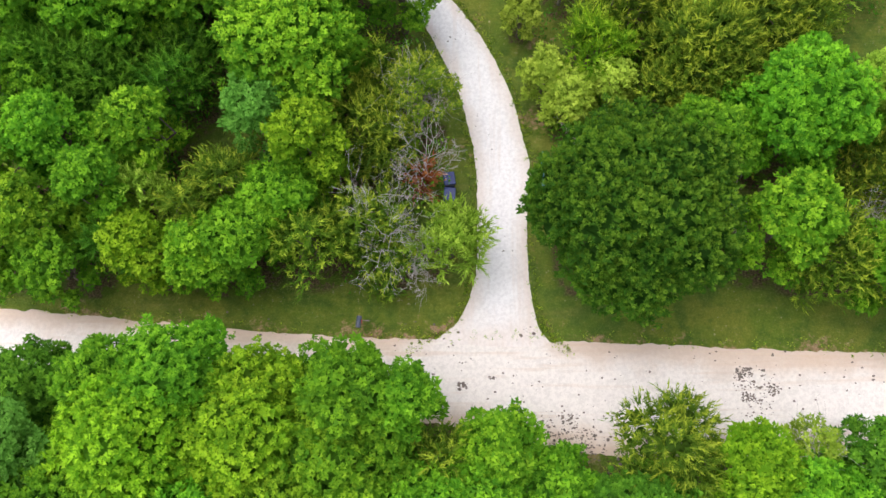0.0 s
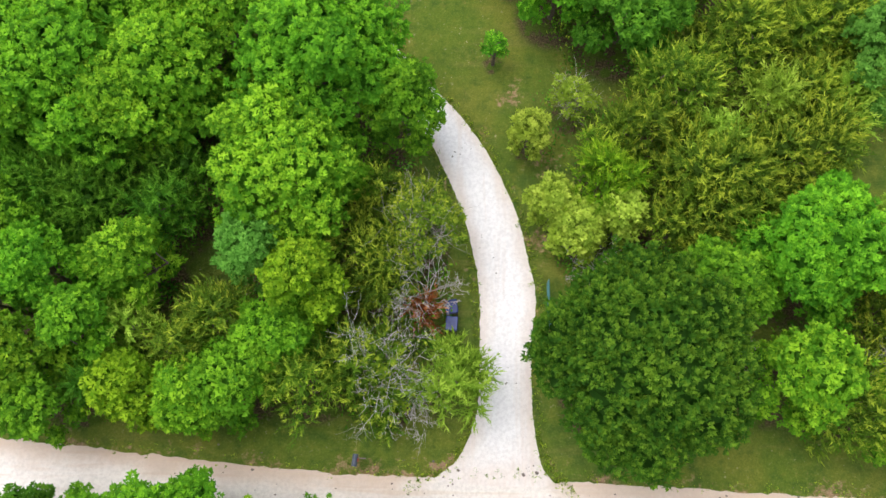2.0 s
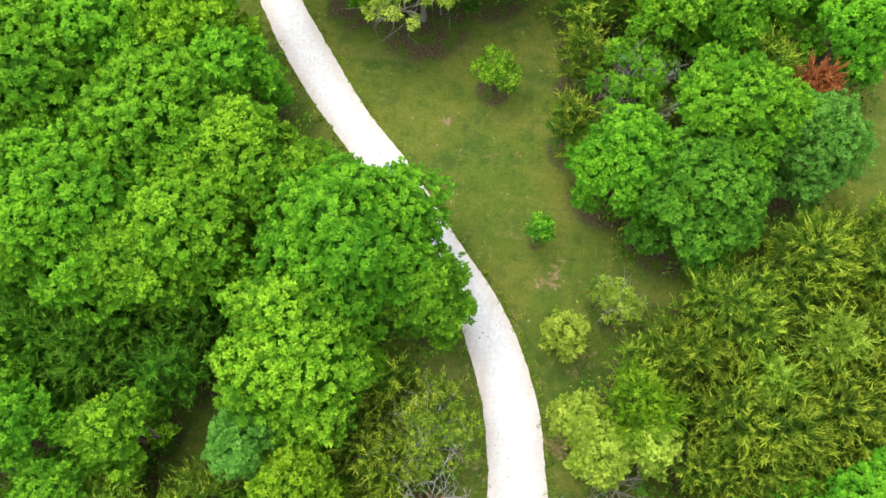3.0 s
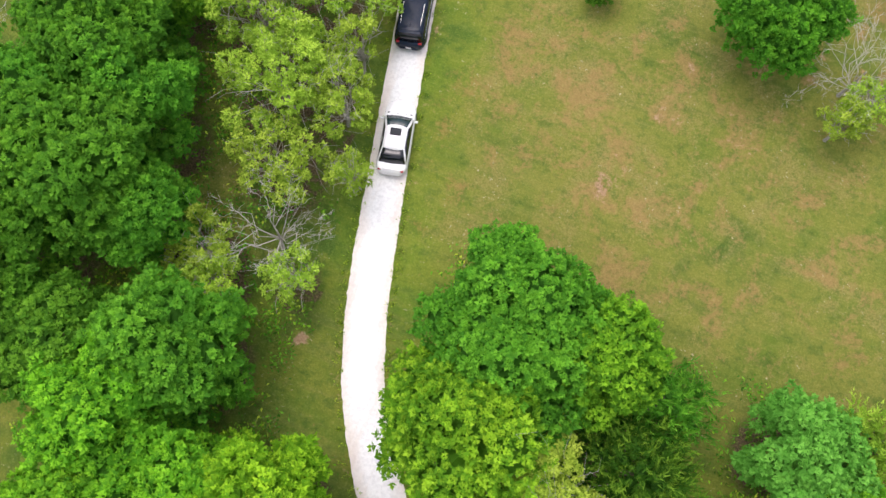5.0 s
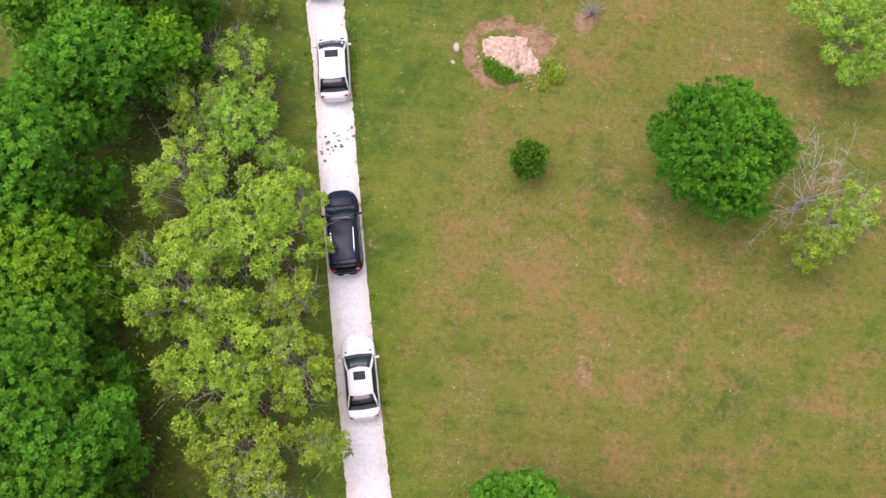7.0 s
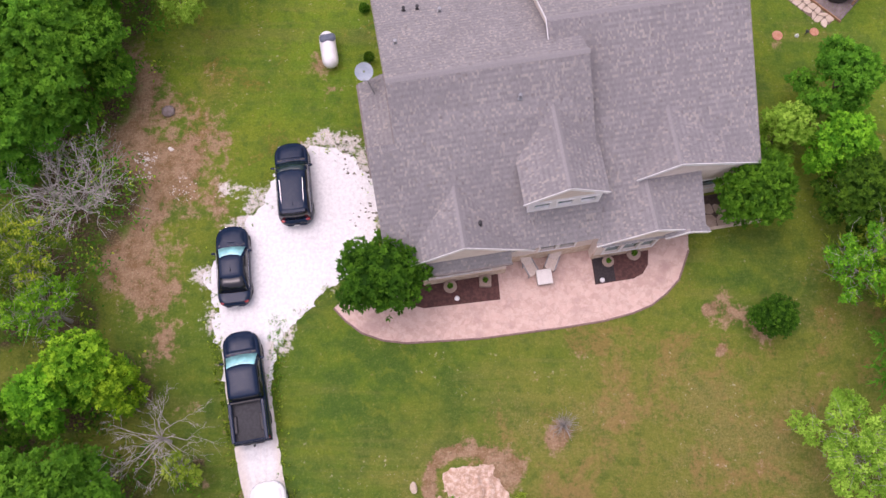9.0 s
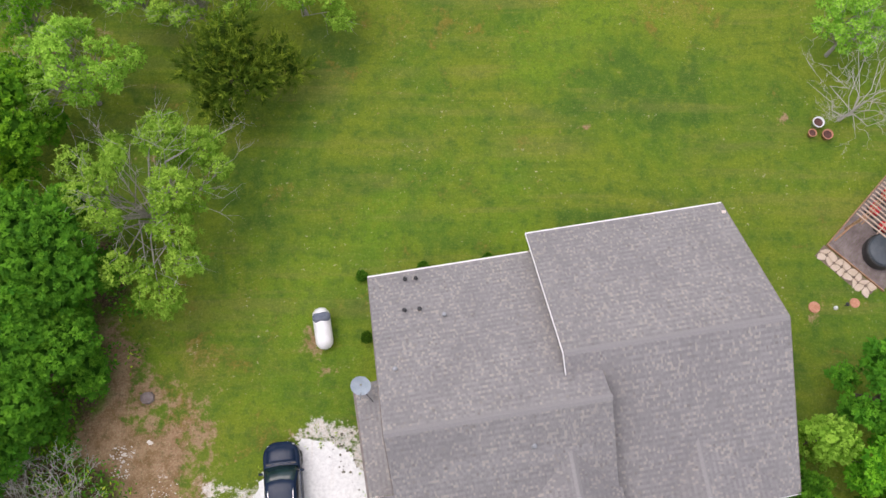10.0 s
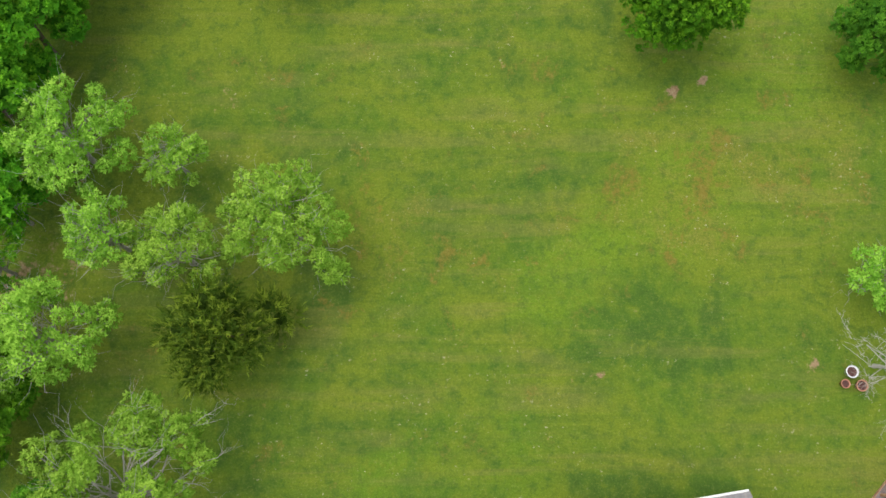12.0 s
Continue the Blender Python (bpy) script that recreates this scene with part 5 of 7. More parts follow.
roof(on(west_z, [(0, 0), (10.1, 0), (10.1, -8.35), (0, -8.35)]))
roof(on(west_z, [(0, -8.35), (10.1, -8.35), (10.1, -16.4), (-1.4, -16.4), (-1.4, -11.0), (0, -11.0)]), single=(2.0, 9.0, -10.6, -8.4))
roof(on(east_z, [(8.47, 0.8), (18.85, 0.8), (18.85, -6.1), (8.47, -6.1)]))
roof(on(east_z, [(8.47, -6.1), (18.85, -6.1), (18.85, -13.9), (15.65, -13.9), (15.65, -16.9), (10.0, -16.9), (10.0, -7.6), (8.47, -7.6)]))


def gable(u0, z0, v_back, v_front, left, right, pl, pr, back_l, back_r):
    """A cross gable: ridge at u0, z0 from v_back to v_front; eaves at left and right with pitches pl and pr."""
    roof([(u0, v_back, z0), (u0, v_front, z0), (left, v_front, z0 - pl * (u0 - left)), (left, back_l, z0 - pl * (u0 - left))])
    roof([(u0, v_back, z0), (u0, v_front, z0), (right, v_front, z0 - pr * (right - u0)), (right, back_r, z0 - pr * (right - u0))])
    for e, p in ((left, pl), (right, pr)):
        part("rake_board", bar((u0, v_front - 0.012, z0 - 0.09), (e, v_front - 0.012, z0 - 0.09 - p * abs(e - u0)), 0.03, 0.25), WHITE, house)


gable(2.65, 5.6, -13.0, -16.4, -1.4, 6.5, 0.7, 0.7, -16.2, -16.2)
gable(14.2, 6.15, -10.6, -14.0, 12.2, 18.85, 0.75, 0.36, -13.4, -13.0)
gable(12.7, 4.6, -13.6, -16.8, 9.75, 15.7, 0.51, 0.51, -16.6, -16.6)
gable(14.55, 3.95, -15.9, -17.0, 13.35, 15.75, 0.5, 0.5, -16.8, -16.8)
gable(8.1, 7.55, -10.1, -14.8, 5.92, 10.28, 0.7, 0.7, -12.3, -12.3)
roof([(0.25, -16.05, 3.9), (5.15, -16.05, 3.9), (5.15, -16.86, 2.86), (0.25, -16.86, 2.86)])
roof([(0.02, -5.4, 3.75), (0.02, -10.95, 3.75), (-1.45, -10.95, 2.95), (-1.45, -5.4, 2.95)])
# eaves
EAVE_BROWN = plain("weathered_brown_eave", (0.2, 0.17, 0.155), (0.27, 0.235, 0.215), 3, 0.8)
for a, b in (((-0.02, 0.05, 2.95), (8.5, 0.05, 2.95)), ((8.43, 0.85, 3.72), (18.88, 0.85, 3.72)), ((0.2, -16.91, 2.79), (5.2, -16.91, 2.79)), ((-1.52, -5.4, 2.85), (-1.52, -11, 2.85))):
    part("gutter", bar(a, b, 0.12, 0.1), EAVE_BROWN if a[0] in (-1.52, 0.2) else WHITE, house)
for a, b in (((8.43, 0.85, east_z(0.85) - 0.06), (8.43, -6.1, 8.39)), ((8.43, -6.1, 8.39), (8.43, -7.5, 7.69)), ((18.88, 0.85, east_z(0.85) - 0.08), (18.88, -6.1, 8.37)),
             ((18.88, -6.1, 8.37), (18.88, -13.9, 4.47)), ((-0.03, 0, 2.98), (-0.03, -8.35, 8.82)), ((-0.03, -8.35, 8.82), (-0.03, -11, 6.97))):
    part("rake_board", bar(a, b, 0.04, 0.14), WHITE if a[0] == 8.43 else EAVE_BROWN, house)


def wall_u(u0, u1, v, z0, z1, openings=(), material=SIDING, t=0.2):
    """A wall along u with real openings (u0, u1, z0, z1); window frames and panes stand in them."""
    us = sorted({u0, u1, *(q for o in openings for q in o[:2])})
    zs = sorted({z0, z1, *(q for o in openings for q in o[2:])})
    solid = {(i, k) for i in range(len(us) - 1) for k in range(len(zs) - 1)
             if not any(a < (us[i] + us[i + 1]) / 2 < b and c < (zs[k] + zs[k + 1]) / 2 < d for a, b, c, d in openings)}
    nz = len(zs)
    vs = [(u, v + s, z) for s in (-t / 2, t / 2) for u in us for z in zs]
    back = len(us) * nz
    fs = []
    for i, k in solid:
        p, q, r, s = i * nz + k, (i + 1) * nz + k, (i + 1) * nz + k + 1, i * nz + k + 1
        fs += [(p, q, r, s), (s + back, r + back, q + back, p + back)]
        for step, e, f in (((-1, 0), s, p), ((1, 0), q, r), ((0, -1), p, q), ((0, 1), r, s)):
            if (i + step[0], k + step[1]) not in solid:
                fs.append((f, e, e + back, f + back))
    part("wall", (vs, fs), material, house)
    for a, b, c, d in openings:
        w = part("window", box((a + b) / 2, v + 0.02, (c + d) / 2, b - a, 0.03, d - c), GLASS_TEAL, house, "teal reflecting window pane")
        rings = []
        for grow, out in ((0.0, 0.02), (0.0, 0.055), (0.09, 0.055), (0.09, 0.02)):
            rings.append([(px, v - t / 2 - out, pz) for px, pz in ((a - grow, c - grow), (b + grow, c - grow), (b + grow, d + grow), (a - grow, d + grow))])
        part("frame", loft(rings + rings[:1], False), WHITE, w, "white window frame")


def gable_wall(pts, v, t=0.2, material=SIDING):
    k = len(pts)
    vs = [(u, v + s, z) for s in (-t / 2, t / 2) for u, z in pts]
    part("wall", (vs, [tuple(range(k)), tuple(reversed(range(k, 2 * k)))] + [(i, i + k, (i + 1) % k + k, (i + 1) % k) for i in range(k)]), material, house)


# south front, west to east
wall_u(0.4, 5.0, -16.6, 0, 0.95, (), VENEER, 0.26)
wall_u(0.4, 5.0, -16.6, 0.95, 2.7, ((1.2, 2.0, 1.5, 2.35), (2.25, 3.05, 1.5, 2.35), (3.3, 4.1, 1.5, 2.35)))
gable_wall([(-1.0, 2.9), (6.15, 2.9), (2.65, 5.46)], -16.28)
wall_u(-1.1, 0.5, -16.1, 0, 3.0, (), VENEER)
wall_u(5.0, 9.9, -16.05, 0, 1.15, (), VENEER, 0.3)
wall_u(5.0, 9.9, -16.05, 1.15, 3.1, ((6.9, 7.75, 1.55, 2.6), (7.95, 8.8, 1.55, 2.6)))
wall_u(9.9, 13.25, -16.6, 0, 0.95, (), VENEER, 0.28)
wall_u(9.9, 13.25, -16.66, 0.95, 3.05, ((10.35, 11.2, 1.15, 2.6), (11.35, 12.2, 1.15, 2.6), (12.35, 13.1, 1.15, 2.6)))
gable_wall([(9.95, 3.05), (15.45, 3.05), (12.7, 4.48)], -16.68)
wall_u(13.25, 18.7, -13.84, 0, 4.3, ((16.1, 17.3, 1.2, 2.6),))
gable_wall([(12.5, 4.3), (18.6, 4.3), (14.2, 6.02)], -13.88)
wall_u(6.2, 9.98, -14.68, 4.35, 6.0, ((6.5, 7.3, 4.98, 5.68), (7.7, 8.5, 4.98, 5.68), (8.9, 9.7, 4.98, 5.68)), WHITE, 0.14)
gable_wall([(6.15, 6.0), (10.02, 6.0), (8.1, 7.4)], -14.68, 0.14)
# sides and back
part("wall", box(9.93, -16.28, 1.5, 0.16, 0.7, 3.0), SIDING, house)
for u, v0, v1, z1 in ((0.25, -0.4, -16.1, 3.1), (-1.05, -10.9, -16.1, 3.2), (18.7, 0.3, -13.9, 4.3), (13.25, -13.9, -16.6, 3.2), (8.75, 0.3, -0.5, 4.2), (6.3, -12.5, -14.6, 6.0), (9.9, -12.5, -14.6, 6.0)):
    z0 = 4.6 if v0 == -12.5 else 0
    part("wall", box(u, (v0 + v1) / 2, (z0 + z1) / 2, 0.2, abs(v1 - v0), z1 - z0), SIDING, house)
wall_u(0.25, 8.85, -0.45, 0, 3.0, (), VENEER)
wall_u(8.7, 18.7, 0.3, 0, 3.7, (), VENEER)


def side_gable(u, pts):
    k = len(pts)
    vs = [(u + s, v, z) for s in (-0.08, 0.08) for v, z in pts]
    part("wall", (vs, [tuple(range(k)), tuple(reversed(range(k, 2 * k)))] + [(i, i + k, (i + 1) % k + k, (i + 1) % k) for i in range(k)]), SIDING, house)


side_gable(0.25, [(-0.4, 3.0), (-16.0, 3.0), (-8.35, 8.7)])
side_gable(18.7, [(0.3, 3.9), (-13.9, 4.2), (-6.1, 8.25)])
side_gable(8.75, [(0.3, 2.9), (0.3, 3.95), (-6.1, 8.2), (-7.4, 7.5), (-7.4, 6.5)])
side_gable(9.9, [(-7.5, 7.5), (-8.35, 8.72), (-15.2, 3.95), (-15.2, 3.7)])
part("wall", box(-0.45, -11.1, 5.0, 1.2, 0.16, 3.9), SIDING, house)
part("front_door", box(14.4, -14.08, 1.05, 1.0, 0.08, 2.1, 0.02), TIMBER, house)


def roof_vent(u, v, z, black):
    p = part("vent_pipe", turned(u, v, [(0.15, z - 0.2), (0.13, z + 0.02), (0.06, z + 0.08), (0.055, z + 0.34), (0.035, z + 0.35)], 10), BLACK if black else STEEL, house)
    part("cap", turned(u, v, [(0.09, z + 0.33), (0.1, z + 0.4), (0.03, z + 0.43)], 10), BLACK if black else STEEL, p)


for u, v, k in ((1.9, -0.5, 1), (2.45, -0.55, 1), (1.65, -2.35, 1), (2.4, -2.4, 1), (3.55, -2.95, 0), (0.85, -5.4, 0), (6.45, -9.85, 0)):
    roof_vent(u, v, west_z(v), k)
roof_vent(3.65, -15.1, 5.6 - 0.7 * 1.0 + 0.02, 1)

# ridge caps: overlapping bent shingles along the ridges
CAP = None
for a, b in (((0, -8.35, 8.93), (10.1, -8.35, 8.93)), ((8.47, -6.1, 8.48), (18.85, -6.1, 8.48)), ((8.1, -10.1, 7.58), (8.1, -14.8, 7.58)), ((14.2, -10.6, 6.18), (14.2, -14.0, 6.18)), ((2.65, -13, 5.63), (2.65, -16.4, 5.63)), ((12.7, -13.6, 4.63), (12.7, -16.8, 4.63))):
    a, b = Vector(a), Vector(b)
    d = (b - a).normalized()
    side = Vector((-d.y, d.x, 0))
    if CAP is None:
        CAP = mesh("ridge_shingle", [(0, -0.16, -0.105), (0, 0, 0.0), (0, 0.16, -0.105), (0.3, -0.16, -0.08), (0.3, 0, 0.025), (0.3, 0.16, -0.08), (0.3, -0.16, -0.1), (0.3, 0.16, -0.1)], [(0, 3, 4, 1), (1, 4, 5, 2), (3, 6, 4), (4, 7, 5)])
        CAP.materials.append(plain("ridge_cap_shingle", (0.25, 0.24, 0.24), (0.31, 0.295, 0.29), 1.5, 0.95, 0, 0.3, 50))
    for k in range(int((b - a).length / 0.24)):
        o = new("ridge_shingle", CAP)
        o.parent = house
        o.matrix_basis = Matrix.Translation(a + d * (0.24 * k)) @ d.to_track_quat("X", "Z").to_matrix().to_4x4()


def h2w(u, v, z=0.0):
    return tuple(HOUSE_M @ Vector((u, v, z)))


# ---- patio, beds, terrace ----
PATIO = [(-21.45, 91.45), (-20.8, 90.75), (-19.87, 90.06), (-18.7, 89.65), (-17.38, 89.5), (-13.35, 89.76), (-8.67, 90.39), (-6.5, 90.75), (-4.88, 91.19), (-3.8, 91.65), (-2.93, 92.31), (-2.2, 93.1), (-1.87, 93.93), (-1.55, 94.8), (-1.5, 95.9), (-4.2, 95.6), (-12.0, 94.2), (-16.6, 93.7), (-19.0, 93.6)]
patio = part("patio", prism(PATIO, -0.05, 0.05), CONCRETE)
tagged(patio, "pink stamped concrete patio with curved edge", "patio", "", "structure")
border = []
for i in range(13):
    a, b = PATIO[i], PATIO[i + 1]
    border.append(bar((*a, 0.035), (*b, 0.035), 0.1, 0.09))
tagged(part("patio_border", join(*border), plain("dark_border_concrete", (0.2, 0.13, 0.11), (0.27, 0.18, 0.15), 4, 0.9)), "dark edging strip round the patio", "border", "", "structure")
entry = part("entry_floor", prism([h2w(u, v)[:2] for u, v in ((13.3, -17.6), (15.5, -17.2), (15.5, -13.9), (13.3, -13.9))], -0.03, 0.045), CONCRETE)
tagged(entry, "pink stamped concrete floor of the entry porch", "porch floor", "", "structure")
BED_W = [(-17.6, 91.75), (-16.46, 91.45), (-12.22, 91.95), (-12.36, 93.75), (-17.0, 93.1)]
BED_E = [(-6.9, 92.8), (-4.75, 93.15), (-4.2, 93.45), (-3.9, 93.95), (-3.8, 95.3), (-7.1, 94.75)]
for outline, label in ((BED_W, "mulched flower bed between patio and bay window"), (BED_E, "mulched flower bed with rounded corner by the entry")):
    tagged(part("flower_bed", prism(outline, 0, 0.085), MULCH), label, "flower bed")
tagged(part("slate_slab", prism([(-6.88, 92.84), (-5.75, 93.02), (-5.95, 94.9), (-7.06, 94.72)], 0.03, 0.1), plain("wet_black_mulch", (0.03, 0.024, 0.025), (0.05, 0.04, 0.04), 8, 0.9, 0, 0.8, 25)), "darker wet mulch square in the bed", "mulch")


def planter(x, y, square, r, bloom):
    p = thing("planter", "square stone planter with a clipped plant" if square else "round stone planter with a leafy plant", "planter", Matrix.Translation((x, y, 0.08)), "planters by the front wall")
    if square:
        part("pot", box(0, 0, 0.2, 2 * r, 2 * r, 0.4, 0.04), STONE_DARK, p)
    else:
        part("pot", turned(0, 0, [(r * 0.7, 0), (r, 0.3), (r * 1.1, 0.34), (r * 1.1, 0.4), (r * 0.9, 0.4)], 14), STONE_DARK, p)
    rng = np.random.RandomState(int(abs(x * 10)))
    d = rng.normal(size=(220, 3))
    d /= np.linalg.norm(d, axis=1, keepdims=True)
    c = d * np.array((r * 0.55, r * 0.55, r * 0.7)) * rng.uniform(0.4, 1, (220, 1)) + (0, 0, 0.4 + r * 0.5)
    me = leaf_mesh("plant", c, d + (0, 0, 0.4), 0.12, 0.07, rng)
    me.materials.append(LEAF[bloom])
    o = new("plant", me)
    o.parent = p


planter(-15.0, 92.6, False, 0.34, "deep")
planter(-13.05, 92.95, True, 0.33, "deep")
planter(-6.2, 94.05, False, 0.3, "deep")
planter(-4.75, 94.5, False, 0.36, "deep")


def path_lamp(x, y):
    p = thing("globe_light", "small white globe garden light on a stake", "garden light", Matrix.Translation((x, y, 0.05)), "garden globe lights")
    part("globe", turned(0, 0, [(0.03, 0.16), (0.11, 0.2), (0.15, 0.3), (0.11, 0.4), (0.03, 0.44)], 12), PURE_WHITE, p, "", True)
    part("stake", disc(0, 0, 0, 0.18, 0.025, None, 8), BLACK, p)


path_lamp(-14.62, 91.95)
path_lamp(-6.55, 93.0)


def lounge_chair(x, y, turn):
    p = thing("patio_chair", "cream sling patio lounge chair", "chair", pose(x, y, 0.05, 0, 0, turn), "patio seating")
    part("seat", slab([(-0.3, -0.55, 0.42), (0.3, -0.55, 0.42), (0.3, 0.1, 0.36), (-0.3, 0.1, 0.36)], 0.07), CREAM_CLOTH, p)
    part("backrest", slab([(-0.3, 0.1, 0.37), (0.3, 0.1, 0.37), (0.3, 0.65, 0.85), (-0.3, 0.65, 0.85)], 0.07), CREAM_CLOTH, p)
    for sx in (-0.3, 0.3):
        part("arm", bar((sx, -0.5, 0.6), (sx, 0.3, 0.62), 0.06, 0.04), STEEL, p)
        part("leg", bar((sx, -0.5, 0), (sx, -0.5, 0.58), 0.04, 0.04), STEEL, p)
        part("leg", bar((sx, 0.15, 0), (sx, 0.25, 0.6), 0.04, 0.04), STEEL, p)


lounge_chair(-10.6, 93.75, 28)
lounge_chair(-9.3, 94.1, -22)
ft = thing("patio_table", "square pale stone patio table", "table", pose(-9.8, 93.12, 0.05, 0, 0, 8))
part("tabletop", box(0, 0, 0.58, 0.86, 0.86, 0.1, 0.03), plain("pale_table_stone", (0.74, 0.71, 0.66), (0.66, 0.63, 0.58), 3, 0.7), ft)
part("base", box(0, 0, 0.27, 0.74, 0.74, 0.54, 0.02), STONE_DARK, ft)

# flagstone terrace at the east end
terrace = thing("terrace", "brown flagstone terrace with stone kerb", "terrace", HOUSE_M, "", "structure")
part("bed", prism([(15.4, -16.0), (19.8, -16.0), (19.8, -12.9), (18.85, -12.9), (18.85, -14.1), (15.4, -14.1)], -0.03, 0.03), plain("dark_joint_soil", (0.06, 0.04, 0.033), (0.1, 0.07, 0.055), 5, 1.0), terrace)
part("kerb", bar((15.3, -16.08, 0.06), (19.9, -16.08, 0.06), 0.16, 0.16), STONE, terrace)


def crazy_paving(parent, region, cell, material, seed, z, gap=0.06):
    """Irregular flat stones with open joints."""
    rng = random.Random(seed)
    (u0, v0), (u1, v1) = region
    nu, nv = int((u1 - u0) / cell), int((v1 - v0) / cell)
    knot = {(i, j): (u0 + (i + 0.35 * (j % 2) + rng.uniform(-0.27, 0.27)) * cell, v0 + (j + rng.uniform(-0.27, 0.27)) * cell) for i in range(nu + 1) for j in range(nv + 1)}
    for i in range(nu):
        for j in range(nv):
            ring = [knot[i, j], knot[i + 1, j], knot[i + 1, j + 1], knot[i, j + 1]]
            cx, cy = sum(p[0] for p in ring) / 4, sum(p[1] for p in ring) / 4
            # drawn in by the joint, the corners knocked off
            inner = []
            for k in range(4):
                (ax, ay), (bx, by) = ring[k], ring[(k + 1) % 4]
                for f in (rng.uniform(0.12, 0.3), rng.uniform(0.7, 0.88)):
                    px, py = ax + (bx - ax) * f, ay + (by - ay) * f
                    q = 1 - gap / max(0.1, 2 * math.hypot(px - cx, py - cy))
                    inner.append((cx + (px - cx) * q, cy + (py - cy) * q))
            part("flagstone", prism(inner, z - 0.04, z + rng.uniform(0.03, 0.055)), material, parent)


crazy_paving(terrace, ((15.45, -15.95), (19.7, -14.15)), 0.62, STONE_DARK, 4, 0.04)

# ---- vehicles ----
def strip(lo, hi, t=0.012):
    """A bowed pane between a lower and an upper row of points, with thickness."""
    n = len(lo)
    lo, hi = [Vector(p) for p in lo], [Vector(p) for p in hi]
    out = (lo[-1] - lo[0]).cross(hi[n // 2] - lo[n // 2]).normalized() * t
    vs = lo + hi + [p - out for p in lo] + [p - out for p in hi]
    fs = []
    for k in range(n - 1):
        fs += [(k, k + 1, n + k + 1, n + k), (2 * n + k + 1, 2 * n + k, 3 * n + k, 3 * n + k + 1), (k + 1, k, 2 * n + k, 2 * n + k + 1), (n + k, n + k + 1, 3 * n + k + 1, 3 * n + k)]
    fs += [(0, n, 3 * n, 2 * n), (n, n - 1, 3 * n - 1, 4 * n - 1)][:1] + [(n - 1, 3 * n - 1, 4 * n - 1, 2 * n - 1)]
    return vs, fs


def vehicle(name, label, x, y, turn, length, width, height, paint, style, shade=False, sunroof=False, rails=False, glazing=None):
    """A parked vehicle: nose towards +y of its own frame."""
    car = thing(name, label, "pickup truck" if style == "pickup" else "car", pose(x, y, 0.03, 0, 0, turn), "vehicles parked on the drive")
    L, W = length / 2, width / 2
    belt, low = 0.61 * height, 0.22
    # windshield foot and top, roof end, rear glass foot: share of the length from the nose
    ws0, ws1, rf1, rg1 = {"sedan": (0.255, 0.415, 0.69, 0.885), "suv": (0.235, 0.41, 0.915, 0.975), "crossover": (0.235, 0.405, 0.8, 0.95), "pickup": (0.205, 0.33, 0.61, 0.64)}[style] if glazing is None else glazing
    base1, top1, top0, base0 = (L - 2 * L * s for s in (ws0, ws1, rf1, rg1))

    def half_width(yy):
        d, e = L - yy, yy + L
        w = 1.0
        if d < 0.8:
            w = 0.42 + 0.58 * (1 - (1 - d / 0.8) ** 2.2) ** 0.62
        if e < 0.62 and style != "pickup":
            w = min(w, 0.56 + 0.44 * (1 - (1 - e / 0.62) ** 2.2) ** 0.6)
        return W * w

    def top_line(yy):
        if yy > base1 - 0.1:
            f = (yy - base1 + 0.1) / (L - base1 + 0.1)
            return belt - 0.04 * f - 0.24 * f ** 5
        e = yy + L
        return belt + (0.02 if style == "sedan" else 0.0) - 0.2 * max(0.0, 1 - e / 0.35) ** 3

    def section(yy):
        w, z1 = half_width(yy), top_line(yy)
        z0 = low + 0.14 * max(0.0, 1 - (L - abs(yy)) / 0.4)
        crown = 0.05 if yy > base1 - 0.2 else 0.02
        half = [(w - 0.06, z0), (w, z0 + 0.14), (w + 0.012, (z0 + z1) * 0.5), (w - 0.01, z1 - 0.16), (w - 0.055, z1 - 0.045), (w * 0.86 - 0.02, z1), (w * 0.6, z1 + crown * 0.72), (w * 0.25, z1 + crown)]
        return [(a, yy, b) for a, b in half] + [(-a, yy, b) for a, b in reversed(half)]

    ys = [-L, -L + 0.02, -L + 0.07, -L + 0.16, -L + 0.3, -L + 0.5, -L * 0.45, 0, base1 - 0.1, base1 + 0.3, L - 0.6, L - 0.38, L - 0.22, L - 0.11, L - 0.045, L - 0.012, L]
    part("body", loft([section(q) for q in ys]), paint, car, "", True)
    wb, wt, zt = W * 0.94, W * (0.79 if style in ("suv", "crossover") else 0.67 if style == "sedan" else 0.8), height
    bow1, bow0 = 0.17, 0.1 if style != "pickup" else 0.04

    def cab(f, grow=0.0):
        """The cabin's outline at a part f of the way up: rear edge left to right, then the front right to left."""
        g = 1 - (1 - f) ** 1.15
        y0, y1, w = base0 + (top0 - base0) * g, base1 + (top1 - base1) * f, wb + (wt - wb) * f ** 1.2 + grow
        z = belt - 0.03 + (zt - belt) * f
        back = [(a * w, y0 - grow + bow0 * (abs(a) ** 2.2), z) for a in (-0.93, -0.6, 0, 0.6, 0.93)]
        front = [(a * w, y1 + grow - bow1 * (abs(a) ** 2.2), z) for a in (0.92, 0.6, 0, -0.6, -0.92)]
        mid = (y0 + y1) / 2
        return back + [(w, y0 + bow0 + 0.12, z), (w, mid, z), (w, y1 - bow1 - 0.12, z)] + front + [(-w, y1 - bow1 - 0.12, z), (-w, mid, z), (-w, y0 + bow0 + 0.12, z)]

    def shrunk(s, sy, dz):
        m = (top0 + top1) / 2
        return [(px * s, m + (py - m) * sy, zt + dz) for px, py, pz in cab(1.0)]

